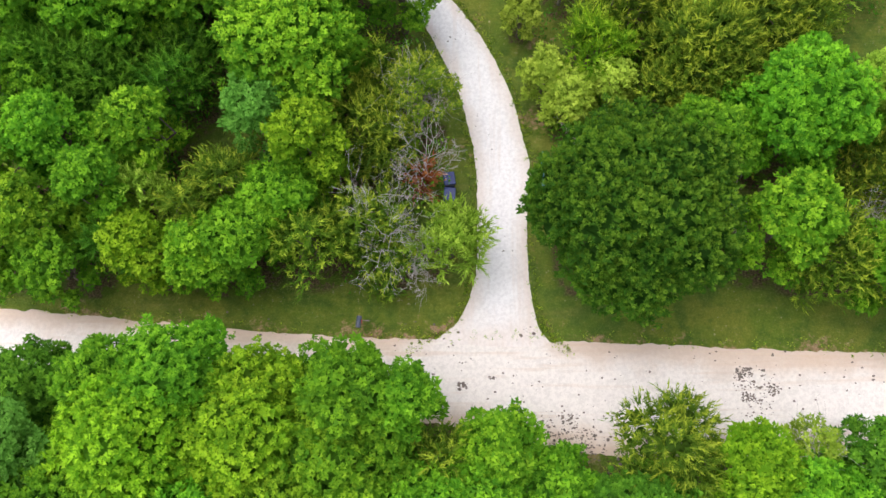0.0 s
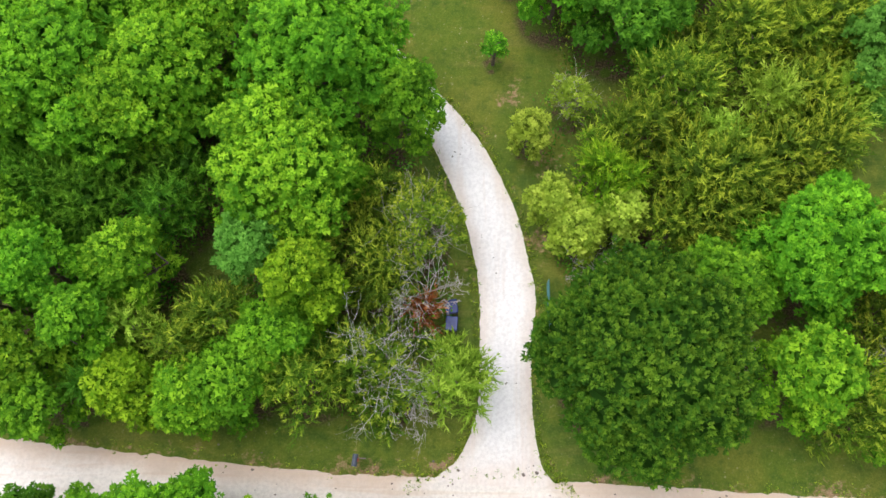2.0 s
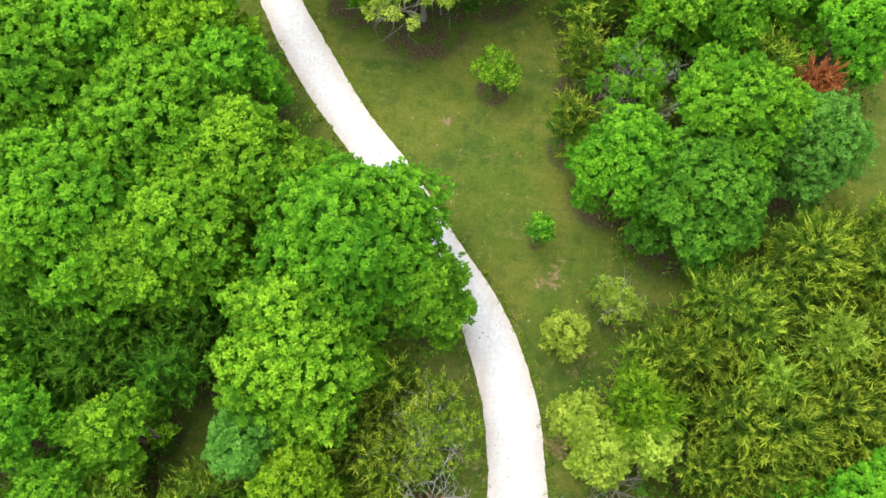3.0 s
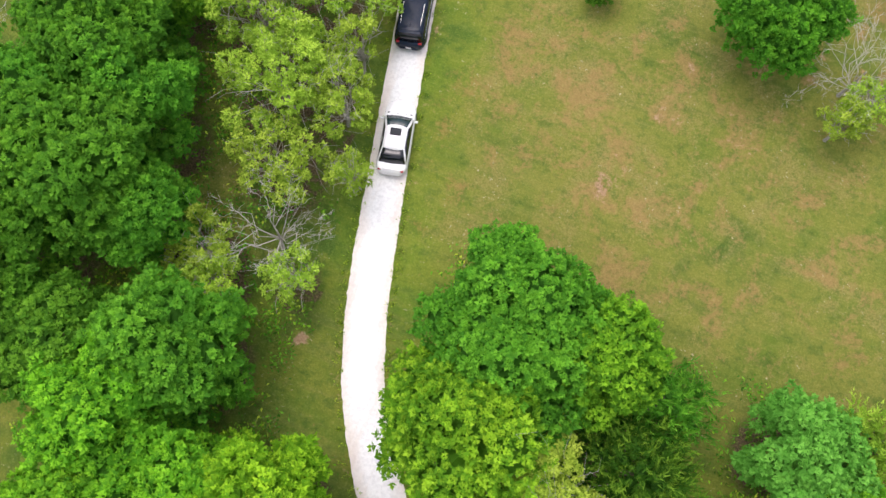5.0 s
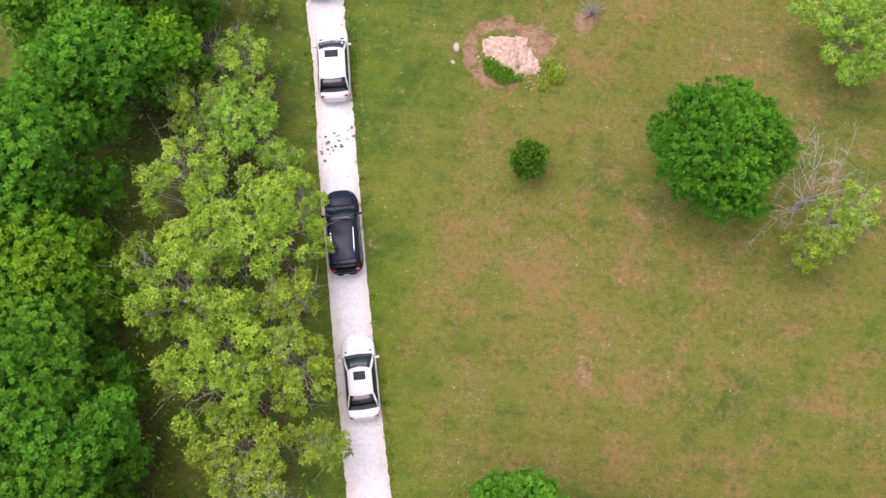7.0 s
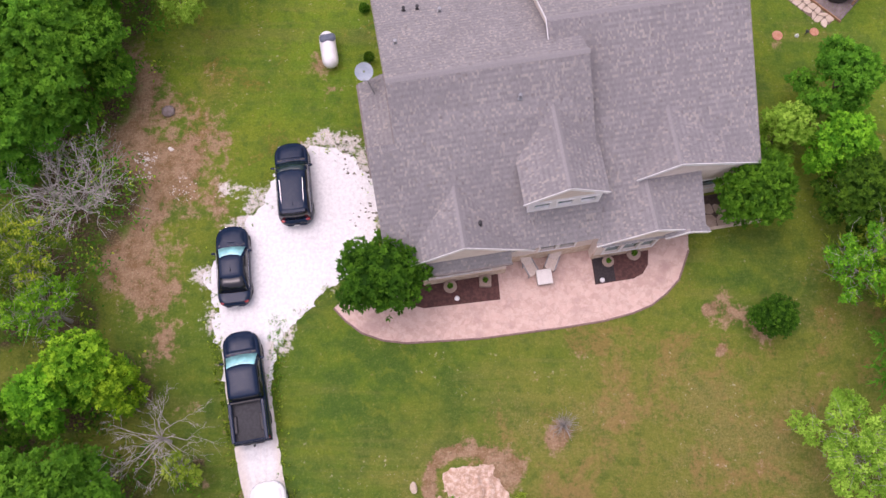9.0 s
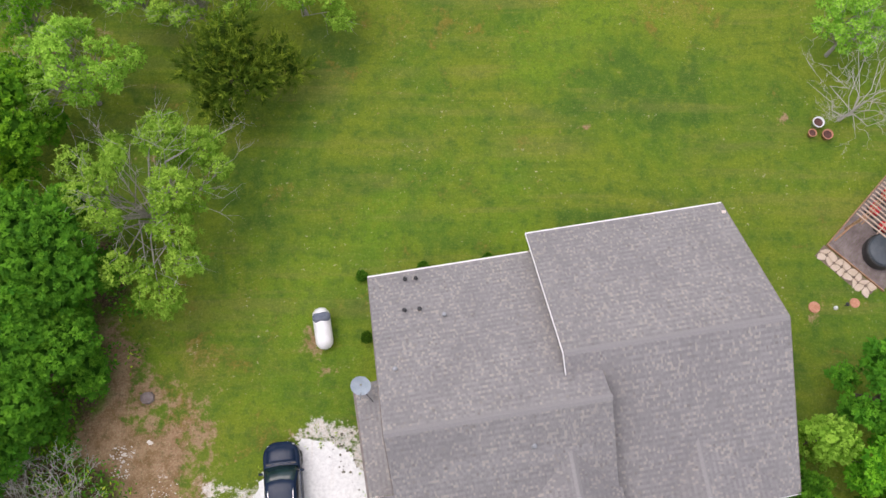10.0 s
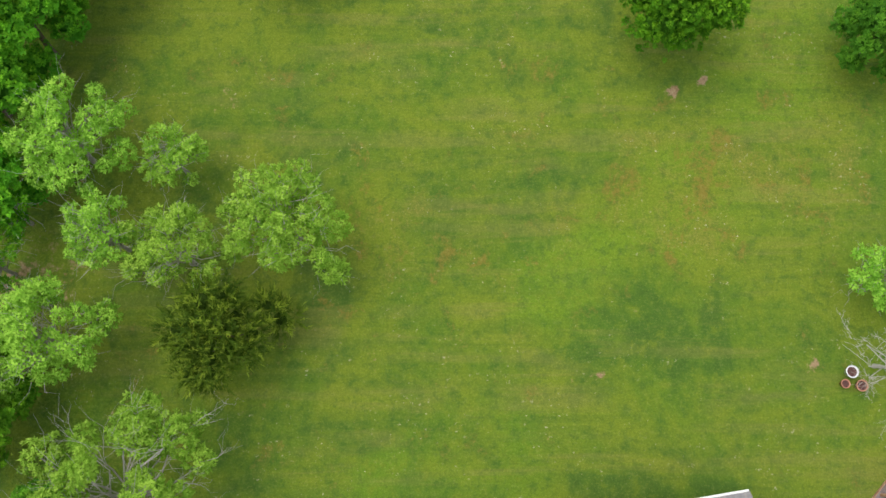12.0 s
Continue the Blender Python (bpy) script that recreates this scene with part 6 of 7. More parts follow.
    part("cabin", loft([cab(0), cab(0.45), cab(0.9), shrunk(0.95, 0.975, -0.01), shrunk(0.75, 0.88, 0.02), shrunk(0.35, 0.5, 0.035)]), paint, car, "", True)

    def glass(nm, f0, f1, sel, mat, text="", inset=0.0):
        lo, hi = cab(f0, 0.014), cab(f1, 0.014)
        lo, hi = [lo[k] for k in sel], [hi[k] for k in sel]
        if inset:
            lo = [(px * (1 - inset), py, pz) for px, py, pz in lo]
            hi = [(px * (1 - inset), py, pz) for px, py, pz in hi]
        return part(nm, strip(lo, hi), mat, car, text, True)

    glass("windshield", 0.03, 0.93, (12, 11, 10, 9, 8), SHADE_TEAL if shade else GLASS_GREEN, "windshield with a pale teal sunshade behind it" if shade else "dark green-tinted windshield", 0.03)
    glass("rear_window", 0.1, 0.93, (0, 1, 2, 3, 4), GLASS_DARK, "", 0.02)
    for a, b in ((5, 6), (6, 7)):
        glass("side_window", 0.12, 0.86, (a, b), GLASS_DARK)
    for a, b in ((13, 14), (14, 15)):
        glass("side_window", 0.12, 0.86, (a, b), GLASS_DARK)
    for k in (-0.32, 0.18):
        a = Vector((k, base1 + 0.02, belt + 0.045))
        part("wiper", bar(a, a + Vector((0.42, -0.1, 0.045)), 0.02, 0.015), BLACK, car)
    part("cowl", bar((-wb * 0.85, base1 + 0.0, belt + 0.02), (wb * 0.85, base1 + 0.0, belt + 0.02), 0.09, 0.03), BLACK, car)
    if rails:
        for s in (-1, 1):
            part("roof_rail", tube([(s * wt * 0.8, top0 + 0.5, zt), (s * wt * 0.8, top0 + 0.6, zt + 0.07), (s * wt * 0.84, top1 - 0.55, zt + 0.07), (s * wt * 0.84, top1 - 0.45, zt)], [0.022] * 4, 6), CHROME, car, "bright roof rail")
    if sunroof:
        part("sunroof", box(0, top1 - 0.48 if style == "suv" else top1 - 0.42, zt + 0.036, wt * 1.05, 0.46, 0.012, 0.005), GLASS_ROOF, car, "dark tinted sunroof")
    if style == "suv" and not sunroof or shade and style == "sedan":
        for s in (-1, 1):
            part("belt_trim", tube([(s * (wb + 0.02), base0 + 0.35, belt + 0.05), (s * (wb + 0.025), 0, belt + 0.03), (s * (wb + 0.02), base1 - 0.35, belt + 0.03)], [0.012] * 3, 5), CHROME, car, "chrome belt trim")
    if style != "pickup":
        part("antenna_fin", box(0, top0 + 0.42, zt + 0.06, 0.05, 0.2, 0.08, 0.02), paint, car)
    if style == "suv":
        part("spoiler", bar((-wt * 0.85, top0 + 0.02, zt - 0.02), (wt * 0.85, top0 + 0.02, zt - 0.02), 0.16, 0.04), paint, car)
    if style == "sedan":
        part("boot_lid", slab([(-W * 0.58, -L + 0.13, belt + 0.042), (W * 0.58, -L + 0.13, belt + 0.042), (W * 0.78, base0 - 0.03, belt + 0.05), (-W * 0.78, base0 - 0.03, belt + 0.05)], 0.03), paint, car)
    rows = []
    for k in range(7):
        yy = base1 + 0.09 + (L - 0.26 - base1 - 0.09) * k / 6
        w, z1 = half_width(yy) * 0.8, top_line(yy)
        rows.append([(w * a, yy - 0.12 * abs(a) ** 2.5 * (k == 6), z1 + 0.05 * (1 - 0.9 * a * a) + 0.012) for a in (-1, -0.6, -0.2, 0.2, 0.6, 1)] + [(w * a, yy, z1 + 0.05 * (1 - 0.9 * a * a) - 0.03) for a in (1, -1)])
    part("hood", loft(rows), paint, car, "", True)
    if style == "pickup":
        b0, b1 = -L + 0.1, base0 - 0.05
        zb = belt + 0.02
        part("bed_floor", box(0, (b0 + b1) / 2, zb + 0.02, W * 1.55, b1 - b0, 0.03), plain("truck_bed_liner", (0.022, 0.023, 0.027), (0.04, 0.04, 0.044), 6, 0.7), car)
        for s in (-1, 1):
            part("bed_side", box(s * W * 0.87, (b0 + b1) / 2, zb + 0.17, W * 0.2, b1 - b0 + 0.08, 0.34, 0.04), paint, car)
            part("wheel_arch", box(s * W * 0.7, (b0 + b1) / 2 - 0.1, zb + 0.1, W * 0.2, 0.95, 0.16, 0.05), BLACK, car)
        part("tailgate", box(0, b0 + 0.0, zb + 0.17, W * 1.7, 0.09, 0.34, 0.03), paint, car)
        part("bed_rail", bar((-W * 0.8, b1 + 0.02, zb + 0.33), (W * 0.8, b1 + 0.02, zb + 0.33), 0.08, 0.06), BLACK, car)
        part("tow_hitch", box(0, -L - 0.08, 0.45, 0.12, 0.2, 0.1, 0.02), BLACK, car)
    for s in (-1, 1):
        part("side_mirror", box(s * (W + 0.1), base1 - 0.42, belt + 0.07, 0.22, 0.13, 0.14, 0.035), paint, car)
        part("headlight", box(s * half_width(L - 0.24) * 0.8, L - 0.24, top_line(L - 0.24) - 0.09, W * 0.2, 0.2, 0.12, 0.05), LAMP_CLEAR, car)
        part("tail_light", box(s * half_width(-L + 0.14) * 0.86, -L + 0.15, belt - 0.1, W * 0.24, 0.14, 0.14, 0.03), LAMP_RED, car)
        for wy in (L * 0.62, -L * 0.6):
            rad = 0.34 if style == "sedan" else 0.38
            m = Matrix.Translation((s * (W - 0.12), wy, rad)) @ Matrix.Rotation(radians(90 * s), 4, "Y")
            wheel = part("wheel", moved(turned(0, 0, [(rad * 0.6, -0.11), (rad * 0.96, -0.1), (rad, -0.06), (rad, 0.08), (rad * 0.95, 0.12), (rad * 0.66, 0.125)], 22), m), RUBBER, car, "black tyre", True)
            part("rim", moved(turned(0, 0, [(rad * 0.66, 0.08), (rad * 0.6, 0.11), (rad * 0.2, 0.12), (rad * 0.1, 0.14)], 16), m), STEEL, wheel)
    part("grille", box(0, L - 0.03, belt * 0.6, W * 0.75, 0.08, 0.14, 0.03), BLACK, car)
    part("grille_trim", bar((-W * 0.4, L - 0.02, belt * 0.6 + 0.09), (W * 0.4, L - 0.02, belt * 0.6 + 0.09), 0.05, 0.03), CHROME, car)
    part("rear_bumper", box(0, -L + 0.05, 0.5, W * 1.2, 0.2, 0.2, 0.06), BLACK if style == "pickup" else paint, car)
    part("number_plate", box(0, -L - 0.06, 0.62, 0.32, 0.012, 0.15), PURE_WHITE, car)
    return car


vehicle("sedan", "white saloon car with tinted sunroof", -19.93, 61.44, 13.2, 4.58, 1.82, 1.44, PAINT_WHITE, "sedan", False, True, glazing=(0.205, 0.415, 0.73, 0.915))
vehicle("suv", "black estate car with bright roof rails", -22.0, 69.4, 12.6, 4.85, 1.9, 1.72, PAINT_BLACK, "suv", rails=True)
crossover = vehicle("suv", "white crossover car with dark sunroof", -24.1, 79.75, 11.0, 4.9, 1.9, 1.6, PAINT_WHITE, "crossover", False, True)
part("dashboard_paper", slab([(0.28, 1.12, 1.09), (0.68, 1.05, 1.09), (0.66, 0.8, 1.27), (0.27, 0.85, 1.27)], 0.01), PURE_WHITE, crossover, "white paper behind the windshield")
vehicle("pickup_truck", "black crew-cab pickup with teal windshield sunshade", -25.85, 87.05, 10.2, 5.95, 1.98, 1.88, PAINT_NAVY, "pickup", True)
vehicle("sedan", "blue-black saloon with teal windshield sunshade", -27.0, 93.72, 6.2, 4.52, 1.82, 1.44, PAINT_NAVY, "sedan", True)
vehicle("suv", "blue-black estate car with roof rails", -23.87, 98.5, 6.8, 4.8, 1.93, 1.74, PAINT_NAVY, "suv", rails=True)

# ---- yard things ----
tank = thing("propane_tank", "white horizontal propane tank with dark cover", "gas tank", pose(-22.18, 106.88, 0, 0, 0, 10))
part("shell", moved(turned(0, 0, [(0.05, -1.15), (0.28, -1.08), (0.44, -0.9), (0.48, -0.7), (0.48, 0.7), (0.44, 0.9), (0.28, 1.08), (0.05, 1.15)], 20), Matrix.Translation((0, 0, 0.72)) @ Matrix.Rotation(radians(90), 4, "X")), PURE_WHITE, tank, "", True)
part("cover", box(0.05, 0.55, 1.13, 0.95, 0.5, 0.3, 0.12), plain("slate_tarp", (0.1, 0.12, 0.16), (0.15, 0.17, 0.21), 4, 0.8), tank, "dark grey valve cover cloth")
for s in (-0.7, 0.7):
    part("saddle", box(0, s, 0.14, 0.7, 0.2, 0.32, 0.02), STONE, tank)

dish = thing("satellite_dish", "grey satellite dish on a pole mount", "satellite dish", pose(-19.66, 103.45, 0))
bowl = [[(r * math.cos(6.2832 * i / 28), r * math.sin(6.2832 * i / 28), r * r * 0.35) for i in range(28)] for r in (0.06, 0.2, 0.36, 0.5)]
part("reflector", moved(loft(bowl, False), Matrix.Translation((0, 0, 4.75)) @ Matrix.Rotation(radians(28), 4, "X")), plain("dish_grey", (0.3, 0.36, 0.42), (0.36, 0.42, 0.48), 3, 0.5), dish, "", True)
part("pole", tube([(0.5, -0.7, 3.35), (0.15, -0.3, 4.3), (0, 0, 4.74)], [0.04, 0.035, 0.03], 8), STEEL, dish)
part("feed_arm", tube([(0, -0.35, 4.62), (0, -0.75, 4.95)], [0.02, 0.03], 6), STEEL, dish)

spoil = thing("soil_heap", "pinkish clay soil heap with tufts of grass", "soil heap", Matrix.Translation((-13.75, 81.55, 0)))
hv, hf = [], []
for j in range(61):
    for i in range(61):
        px, py = (i / 30 - 1) * 2.7, (j / 30 - 1) * 2.3
        wob = 0.35 * noise.noise((px * 0.9, py * 0.9, 2)) + 0.2 * noise.noise((px * 2.6, py * 2.6, 7))
        q = math.hypot((px - 0.1) / 1.75, (py - 0.2) / 1.4 + px * 0.15) + wob * 0.8
        hgt = max(0.0, 1 - q) ** 0.7 * 0.7 * (0.8 + 0.5 * noise.noise((px * 1.7, py * 1.7, 5)) + 0.4 * noise.noise((px * 4, py * 4, 9)) + 0.25 * noise.noise((px * 9, py * 9, 3)))
        hv.append((px, py, hgt - 0.04))
for j in range(60):
    for i in range(60):
        a = j * 61 + i
        hf.append((a, a + 1, a + 62, a + 61))
part("mound", (hv, hf), SOIL_PINK, spoil, "", True)
for k in range(26):
    rr = random.Random(k + 5)
    a, q = rr.uniform(0, 6.28), rr.uniform(0.3, 2.2)
    s = rr.uniform(0.04, 0.11)
    part("clod", moved(turned(0, 0, [(s * 0.5, -s * 0.4), (s, 0), (s * 0.7, s * 0.45), (s * 0.1, s * 0.6)], 7), pose(q * math.cos(a), q * 0.7 * math.sin(a), 0.1 + max(0, 0.5 - q * 0.28), rr.uniform(-20, 20), rr.uniform(-20, 20), 0)), SOIL_PINK, spoil)


def grass_tufts(name, label, spots, height, tone, seed, blades=60):
    """Tufts of upright blades as one mass."""
    rng = np.random.RandomState(seed)
    c, nrm, al = [], [], []
    for x, y, r in spots:
        n = int(blades * max(0.4, r * r * 6))
        a, q = rng.uniform(0, 6.28, n), r * np.sqrt(rng.uniform(0, 1, n))
        d = rng.normal(size=(n, 3)) * 0.5 + (0, 0, 1)
        c.append(np.stack([x + q * np.cos(a), y + q * np.sin(a), rng.uniform(0.2, 0.6, n) * height], 1))
        al.append(d)
        nrm.append(rng.normal(size=(n, 3)) + (0, 0, 0.5))
    me = leaf_mesh(name, np.concatenate(c), np.concatenate(nrm), height, 0.05, rng, np.concatenate(al))
    me.materials.append(LEAF[tone])
    return tagged(new(name, me), label, "grass", "", "stuff")


grass_tufts("grass_clump", "lush green grass clump on the soil heap", [(-14.6, 80.65, 0.55), (-13.9, 80.3, 0.6), (-13.2, 80.45, 0.5), (-14.9, 81.1, 0.35)], 0.45, "mid", 3, 230)
verge = []
vr = random.Random(8)
for row in DRIVE_EDGES:
    for s in range(9):
        yy = row[0] + vr.uniform(-0.25, 0.25)
        side = vr.choice((1, 2))
        verge.append((row[side] + vr.gauss(0.1 if side == 2 else -0.1, 0.16), yy, vr.uniform(0.05, 0.16)))
for row in ROAD_EDGES[30:68]:
    for s in range(5):
        verge.append((row[0] + vr.uniform(-0.8, 0.8), row[1] + vr.gauss(0.15, 0.25), vr.uniform(0.06, 0.2)))
for k in range(len(PARKING)):
    p, q = PARKING[k], PARKING[(k + 1) % len(PARKING)]
    for s in range(int(math.dist(p, q) * 4)):
        f = vr.random()
        verge.append((p[0] + (q[0] - p[0]) * f + vr.gauss(0, 0.3), p[1] + (q[1] - p[1]) * f + vr.gauss(0, 0.3), vr.uniform(0.06, 0.22)))
grass_tufts("verge_grass", "ragged grass creeping over the gravel edges", verge, 0.16, "olive", 12, 26)
weeds = [(-24.45 + 0.25 * math.sin(k * 2.1), 86.3 + 0.32 * k, 0.16 + 0.1 * (k % 3)) for k in range(15)]
grass_tufts("weed_clump", "dark broad-leaved weeds at the gravel edge", weeds, 0.2, "dark", 13, 60)
grass_tufts("pampas_grass", "spiky pale grass clump beside the soil heap", [(-10.8, 80.7, 0.55), (-11.3, 81.4, 0.25), (-11.5, 79.9, 0.3), (-11.0, 80.6, 0.3)], 0.7, "lime", 4, 150)


def rock(x, y, sx, sy, h, turn, label, material=STONE):
    rng = random.Random(int(x * 31 + y * 7))
    rings = []
    for f, z in ((0.8, -0.02), (1, h * 0.3), (0.85, h * 0.75), (0.4, h)):
        rings.append([(f * sx * math.cos(k * 0.785) * rng.uniform(0.85, 1.15), f * sy * math.sin(k * 0.785) * rng.uniform(0.85, 1.15), z + rng.uniform(-0.02, 0.02)) for k in range(8)])
    ob = part("rock", loft(rings), material)
    ob.matrix_basis = pose(x, y, 0, 0, 0, turn)
    tagged(ob, label, "rock")


rock(-16.93, 81.85, 0.2, 0.36, 0.22, 10, "pale tan boulder on the lawn")
rock(-17.05, 80.9, 0.13, 0.17, 0.08, 40, "flat tan stone in the grass")
rock(-31.56, 103.2, 0.45, 0.35, 0.3, 20, "weathered tree stump in bare soil", OLD_WOOD)

stub = thing("bare_shrub", "grey leafless shrub on the lawn", "shrub", Matrix.Translation((-8.95, 85.1, 0)))
rng = np.random.RandomState(5)
tw = []
for k in range(70):
    a = rng.uniform(0, 6.28)
    pts, rad = branch(rng, (0, 0, 0), (1.05 * math.cos(a) * rng.uniform(0.3, 1), 1.05 * math.sin(a) * rng.uniform(0.3, 1), rng.uniform(0.5, 1.1)), 0.018)
    tw.append(tube(pts, rad, 3))
part("twig_mass", join(*tw), BARK_PALE, stub)

# ---- pergola and deck ----
PERG_M = pose(6.0, 112.1, 0, 0, 0, 47)
deck = thing("deck", "weathered grey wooden deck of planks", "deck", PERG_M)
for k in range(26):
    part("deck_board", box(3.0, -0.2 - 0.145 * k, 0.17, 6.6, 0.135, 0.03, 0.006), OLD_WOOD, deck)
for v in (-0.12, -1.9, -3.9):
    part("joist", box(3.0, v, 0.085, 6.6, 0.08, 0.16, 0.005), OLD_WOOD, deck)
part("edge_board", bar((-0.33, -0.1, 0.12), (-0.33, -4.0, 0.12), 0.05, 0.2), TIMBER, deck)
part("edge_board", bar((-0.33, -0.1, 0.12), (6.3, -0.1, 0.12), 0.05, 0.2), TIMBER, deck)
pergola = thing("pergola", "cedar pergola with slatted open roof", "pergola", PERG_M)
for u, v in ((1.1, -0.3), (6.1, -0.3), (1.1, -3.8), (6.1, -3.8)):
    part("post", box(u, v, 1.4, 0.14, 0.14, 2.45, 0.012), TIMBER, pergola)
for v in (-0.25, -0.4, -3.7, -3.85):
    part("beam", box(3.55, v, 2.55, 5.8, 0.05, 0.18, 0.008), TIMBER, pergola)
pale = plain("pale_cedar", (0.6, 0.44, 0.34), (0.72, 0.57, 0.47), 5, 0.75)
for k in range(22):
    part("rafter", box(0.85 + 0.245 * k, -2.05, 2.7, 0.038, 4.5, 0.12, 0.005), pale, pergola)
for v in (-1.3, -2.4):
    part("purlin", box(3.5, v, 2.61, 5.6, 0.05, 0.06, 0.006), pale, pergola)
part("brace", bar((0.1, -0.25, 0.25), (1.55, -0.3, 1.9), 0.09, 0.09), TIMBER, pergola)

tub = thing("hot_tub", "round black hot tub with grey lid", "hot tub", PERG_M @ Matrix.Translation((1.2, -2.5, 0.19)))
part("shell", turned(0, 0, [(0.9, 0), (0.98, 0.1), (1.0, 0.66), (0.95, 0.74), (0.85, 0.74)], 32), BLACK, tub, "", True)
part("lid", turned(0, 0, [(0.92, 0.72), (0.93, 0.8), (0.8, 0.86), (0.3, 0.88), (0.24, 0.92), (0.05, 0.93)], 32), plain("slate_vinyl", (0.045, 0.06, 0.075), (0.07, 0.085, 0.1), 3, 0.5), tub, "dark slate lid", True)


def cushion_chair(u, v, turn):
    p = thing("cushioned_chair", "wicker garden chair with red cushions", "chair", PERG_M @ pose(u, v, 0.185, 0, 0, turn), "red cushioned seats under the pergola")
    part("frame", box(0, 0, 0.19, 0.66, 0.64, 0.36, 0.05), BLACK, p)
    part("seat_cushion", box(0, -0.03, 0.43, 0.54, 0.52, 0.13, 0.05), RED_CLOTH, p)
    part("back_cushion", moved(box(0, 0, 0, 0.54, 0.13, 0.46, 0.05), Matrix.Translation((0, 0.27, 0.66)) @ Matrix.Rotation(radians(-14), 4, "X")), RED_CLOTH, p)


for u, v, a in ((2.9, -0.75, 0), (4.0, -0.75, 0), (2.4, -1.7, 90), (4.5, -1.8, -90), (3.0, -2.7, 180), (3.9, -2.75, 180)):
    cushion_chair(u, v, a)
low = thing("coffee_table", "small grey outdoor coffee table", "table", PERG_M @ Matrix.Translation((3.45, -1.75, 0.185)))
part("tabletop", box(0, 0, 0.42, 0.9, 0.6, 0.05, 0.012), OLD_WOOD, low)
for a in (-0.38, 0.38):
    for b in (-0.24, 0.24):
        part("leg", box(a, b, 0.2, 0.06, 0.06, 0.4), OLD_WOOD, low)
step_pad = thing("stepping_pad", "strip of tan flagstones beside the deck", "paving", PERG_M, "", "structure")
part("bed", prism([(-1.25, 0.0), (-0.38, 0.0), (-0.38, -3.6), (-0.9, -3.6), (-1.25, -2.6)], -0.02, 0.015), plain("joint_sand", (0.16, 0.12, 0.09), (0.22, 0.17, 0.13), 6, 1.0), step_pad)
crazy_paving(step_pad, ((-1.3, -3.6), (-0.35, 0.0)), 0.44, STONE, 9, 0.03, 0.05)


def pot(x, y, r, h, material, label, soil=True):
    p = thing("flower_pot", label, "flower pot", Matrix.Translation((x, y, 0)), "flower pots on the back lawn")
    part("body", turned(0, 0, [(r * 0.65, 0), (r * 0.92, h * 0.85), (r, h * 0.86), (r, h), (r * 0.84, h), (r * 0.8, h * 0.8)], 18), material, p, "", True)
    part("soil", disc(0, 0, h * 0.6, h * 0.82, r * 0.78, None, 16), MULCH, p)


pot(6.01, 119.05, 0.34, 0.5, PURE_WHITE, "white glazed flower pot with dark soil")
pot(5.63, 118.42, 0.25, 0.4, CLAY, "small terracotta flower pot with dark soil")
pot(6.48, 118.32, 0.32, 0.45, CLAY, "large terracotta flower pot with dark soil")
for x, y, r in ((4.81, 108.25, 0.33), (7.07, 108.5, 0.28)):
    p = part("stepping_stone", disc(x, y, -0.01, 0.06, r, r * 0.95, 24), CLAY)
    tagged(p, "round terracotta disc lying in the grass", "stepping stone", "clay discs on the lawn")
lamp_stub = thing("garden_light", "small dark solar garden light", "garden light", Matrix.Translation((6.5, 108.35, 0)))
part("stem", disc(0, 0, 0, 0.4, 0.03, None, 8), BLACK, lamp_stub)
part("head", disc(0, 0, 0.38, 0.46, 0.12, 0.05, 12), BLACK, lamp_stub)
frog = part("white_ornament", turned(0, 0, [(0.06, 0), (0.12, 0.08), (0.1, 0.2), (0.03, 0.28)], 10), PURE_WHITE)
frog.matrix_basis = pose(5.95, 108.2, 0)
tagged(frog, "small white garden ornament in the grass", "ornament")

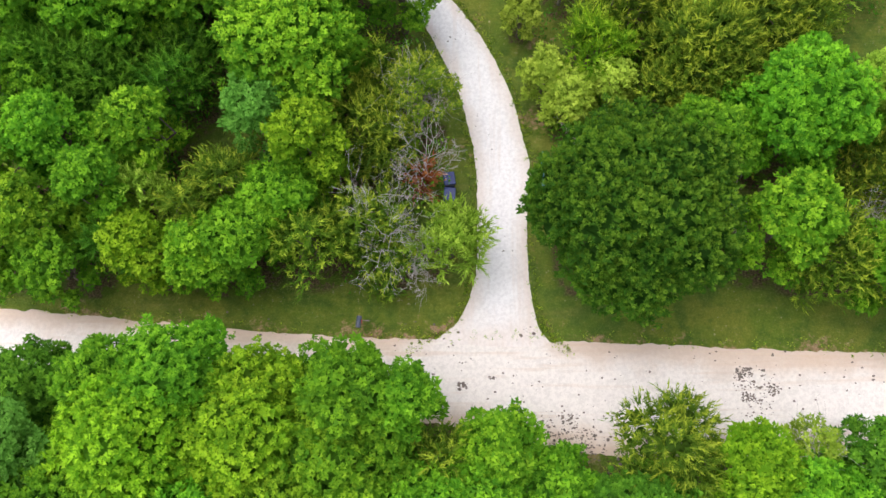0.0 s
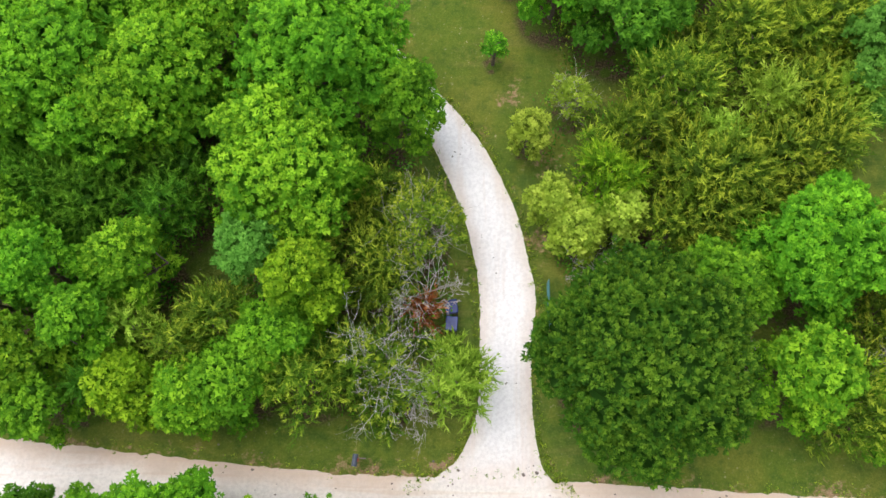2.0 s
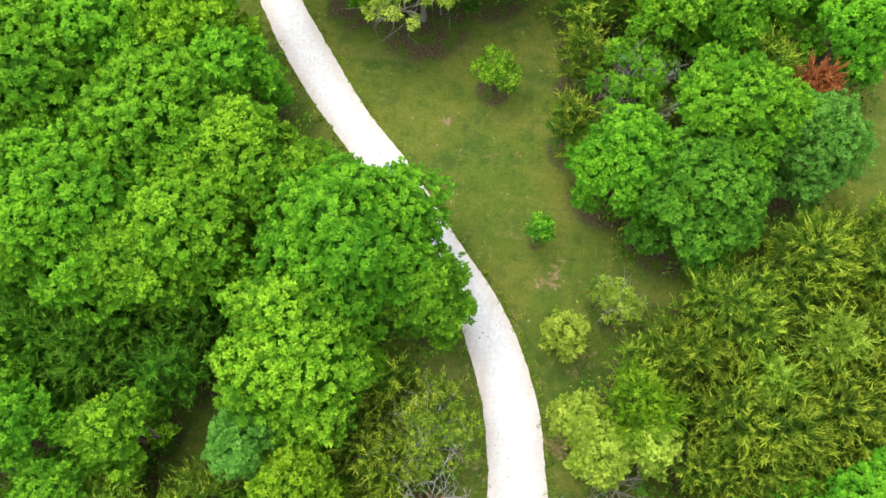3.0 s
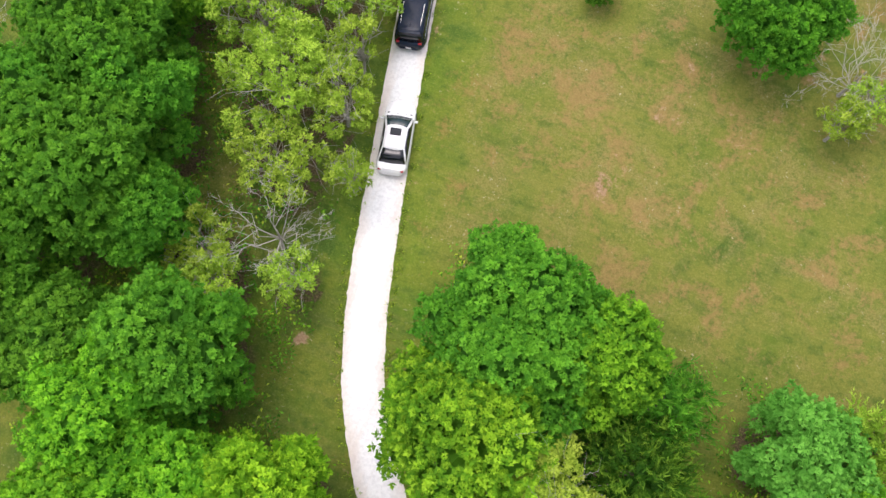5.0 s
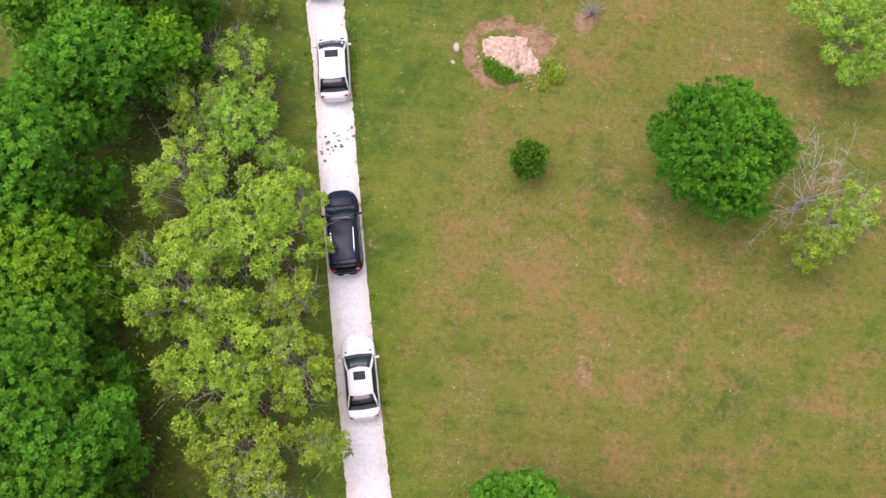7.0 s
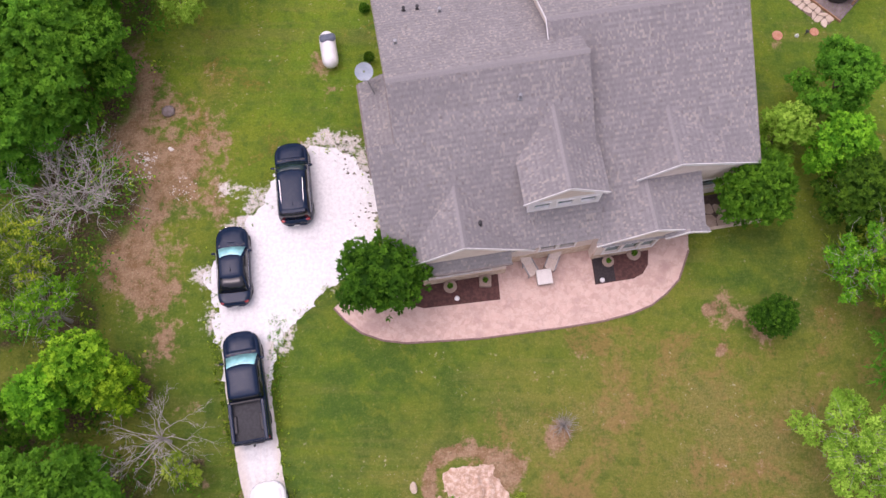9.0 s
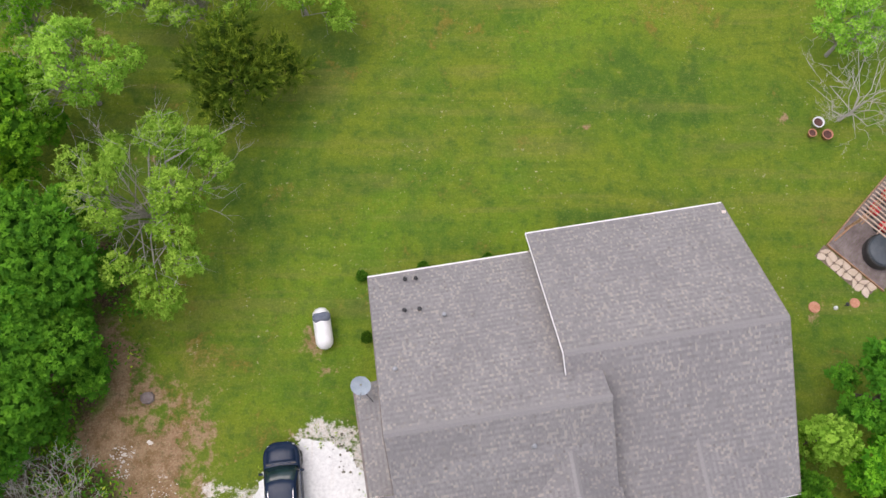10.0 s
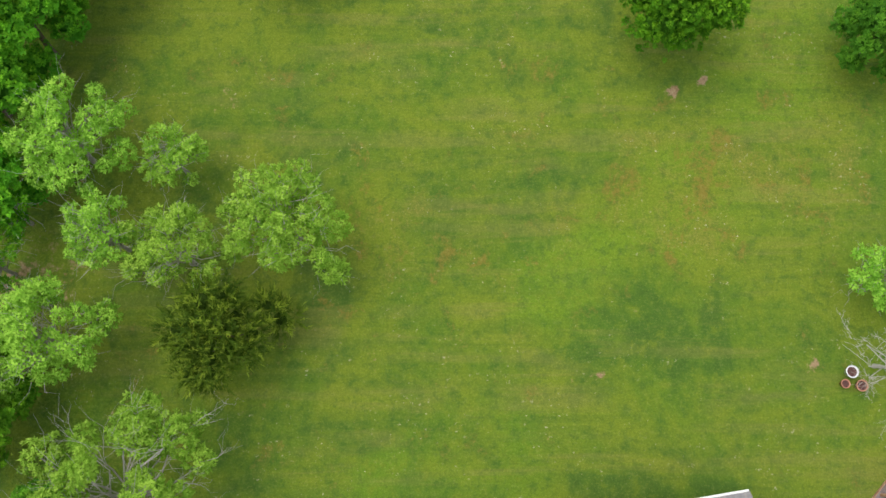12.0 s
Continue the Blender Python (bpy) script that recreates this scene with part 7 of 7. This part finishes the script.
# ---- gate, bins, mailbox ----
def bin_box(x, y, turn):
    p = thing("refuse_bin", "dark blue wheeled refuse bin with lid", "bin", pose(x, y, 0, 0, 0, turn), "bins beside the driveway")
    navy = bpy.data.materials.get("navy_plastic") or plain("navy_plastic", (0.012, 0.03, 0.13), (0.02, 0.045, 0.18), 4, 0.45, 0, 0.05)
    part("body", loft([[(a * s, b * s, z) for a, b in ((-0.3, -0.36), (0.3, -0.36), (0.3, 0.36), (-0.3, 0.36))] for s, z in ((0.78, 0.06), (1.0, 0.95))]), navy, p)
    part("lid", box(0, 0.0, 0.99, 0.68, 0.8, 0.09, 0.04), navy, p)
    part("handle", bar((-0.26, -0.42, 0.93), (0.26, -0.42, 0.93), 0.04, 0.04), BLACK, p)
    for s in (-0.28, 0.28):
        part("wheel", moved(disc(0, 0, -0.03, 0.03, 0.11, None, 14), Matrix.Translation((s, -0.34, 0.11)) @ Matrix.Rotation(radians(90), 4, "Y")), BLACK, p)


bin_box(0.28, 17.05, 8)
bin_box(0.3, 16.1, -4)
mail = thing("mailbox", "dark mailbox on a wooden post by the road", "mailbox", pose(-4.7, 8.7, 0, 0, 0, -6))
part("post", box(0, 0.1, 0.5, 0.1, 0.1, 1.0, 0.01), OLD_WOOD, mail)
part("box", loft([[(0.15 * math.cos(a), y, 1.1 + 0.14 * math.sin(a) + (0 if math.sin(a) > 0 else -0.02)) for a in [k * 0.5236 for k in range(12)]] for y in (-0.34, 0.3)]), plain("blue_grey_enamel", (0.04, 0.06, 0.09), (0.06, 0.08, 0.12), 4, 0.4), mail)
part("flag", box(0.17, 0.0, 1.2, 0.02, 0.18, 0.08), RED_CLOTH, mail)
part("bracket", bar((0.15, 0.12, 0.85), (0.55, 0.14, 0.85), 0.06, 0.06), OLD_WOOD, mail)
gate = thing("gate", "open teal tubular steel farm gate beside the drive", "gate", pose(5.72, 16.2, 0, 0, 0, 91))
teal = plain("teal_enamel", (0.02, 0.13, 0.13), (0.03, 0.16, 0.16), 4, 0.45, 0, 0.05)
for z in (0.35, 0.65, 0.95, 1.25):
    part("rail", tube([(0, 0, z), (2.4, 0, z)], [0.028, 0.028], 8), teal, gate)
for x in (0.0, 1.2, 2.4):
    part("stile", tube([(x, 0, 0.32), (x, 0, 1.28)], [0.03, 0.03], 8), teal, gate)
part("post", disc(-0.12, 0, -0.1, 1.5, 0.07, None, 12), teal, gate)
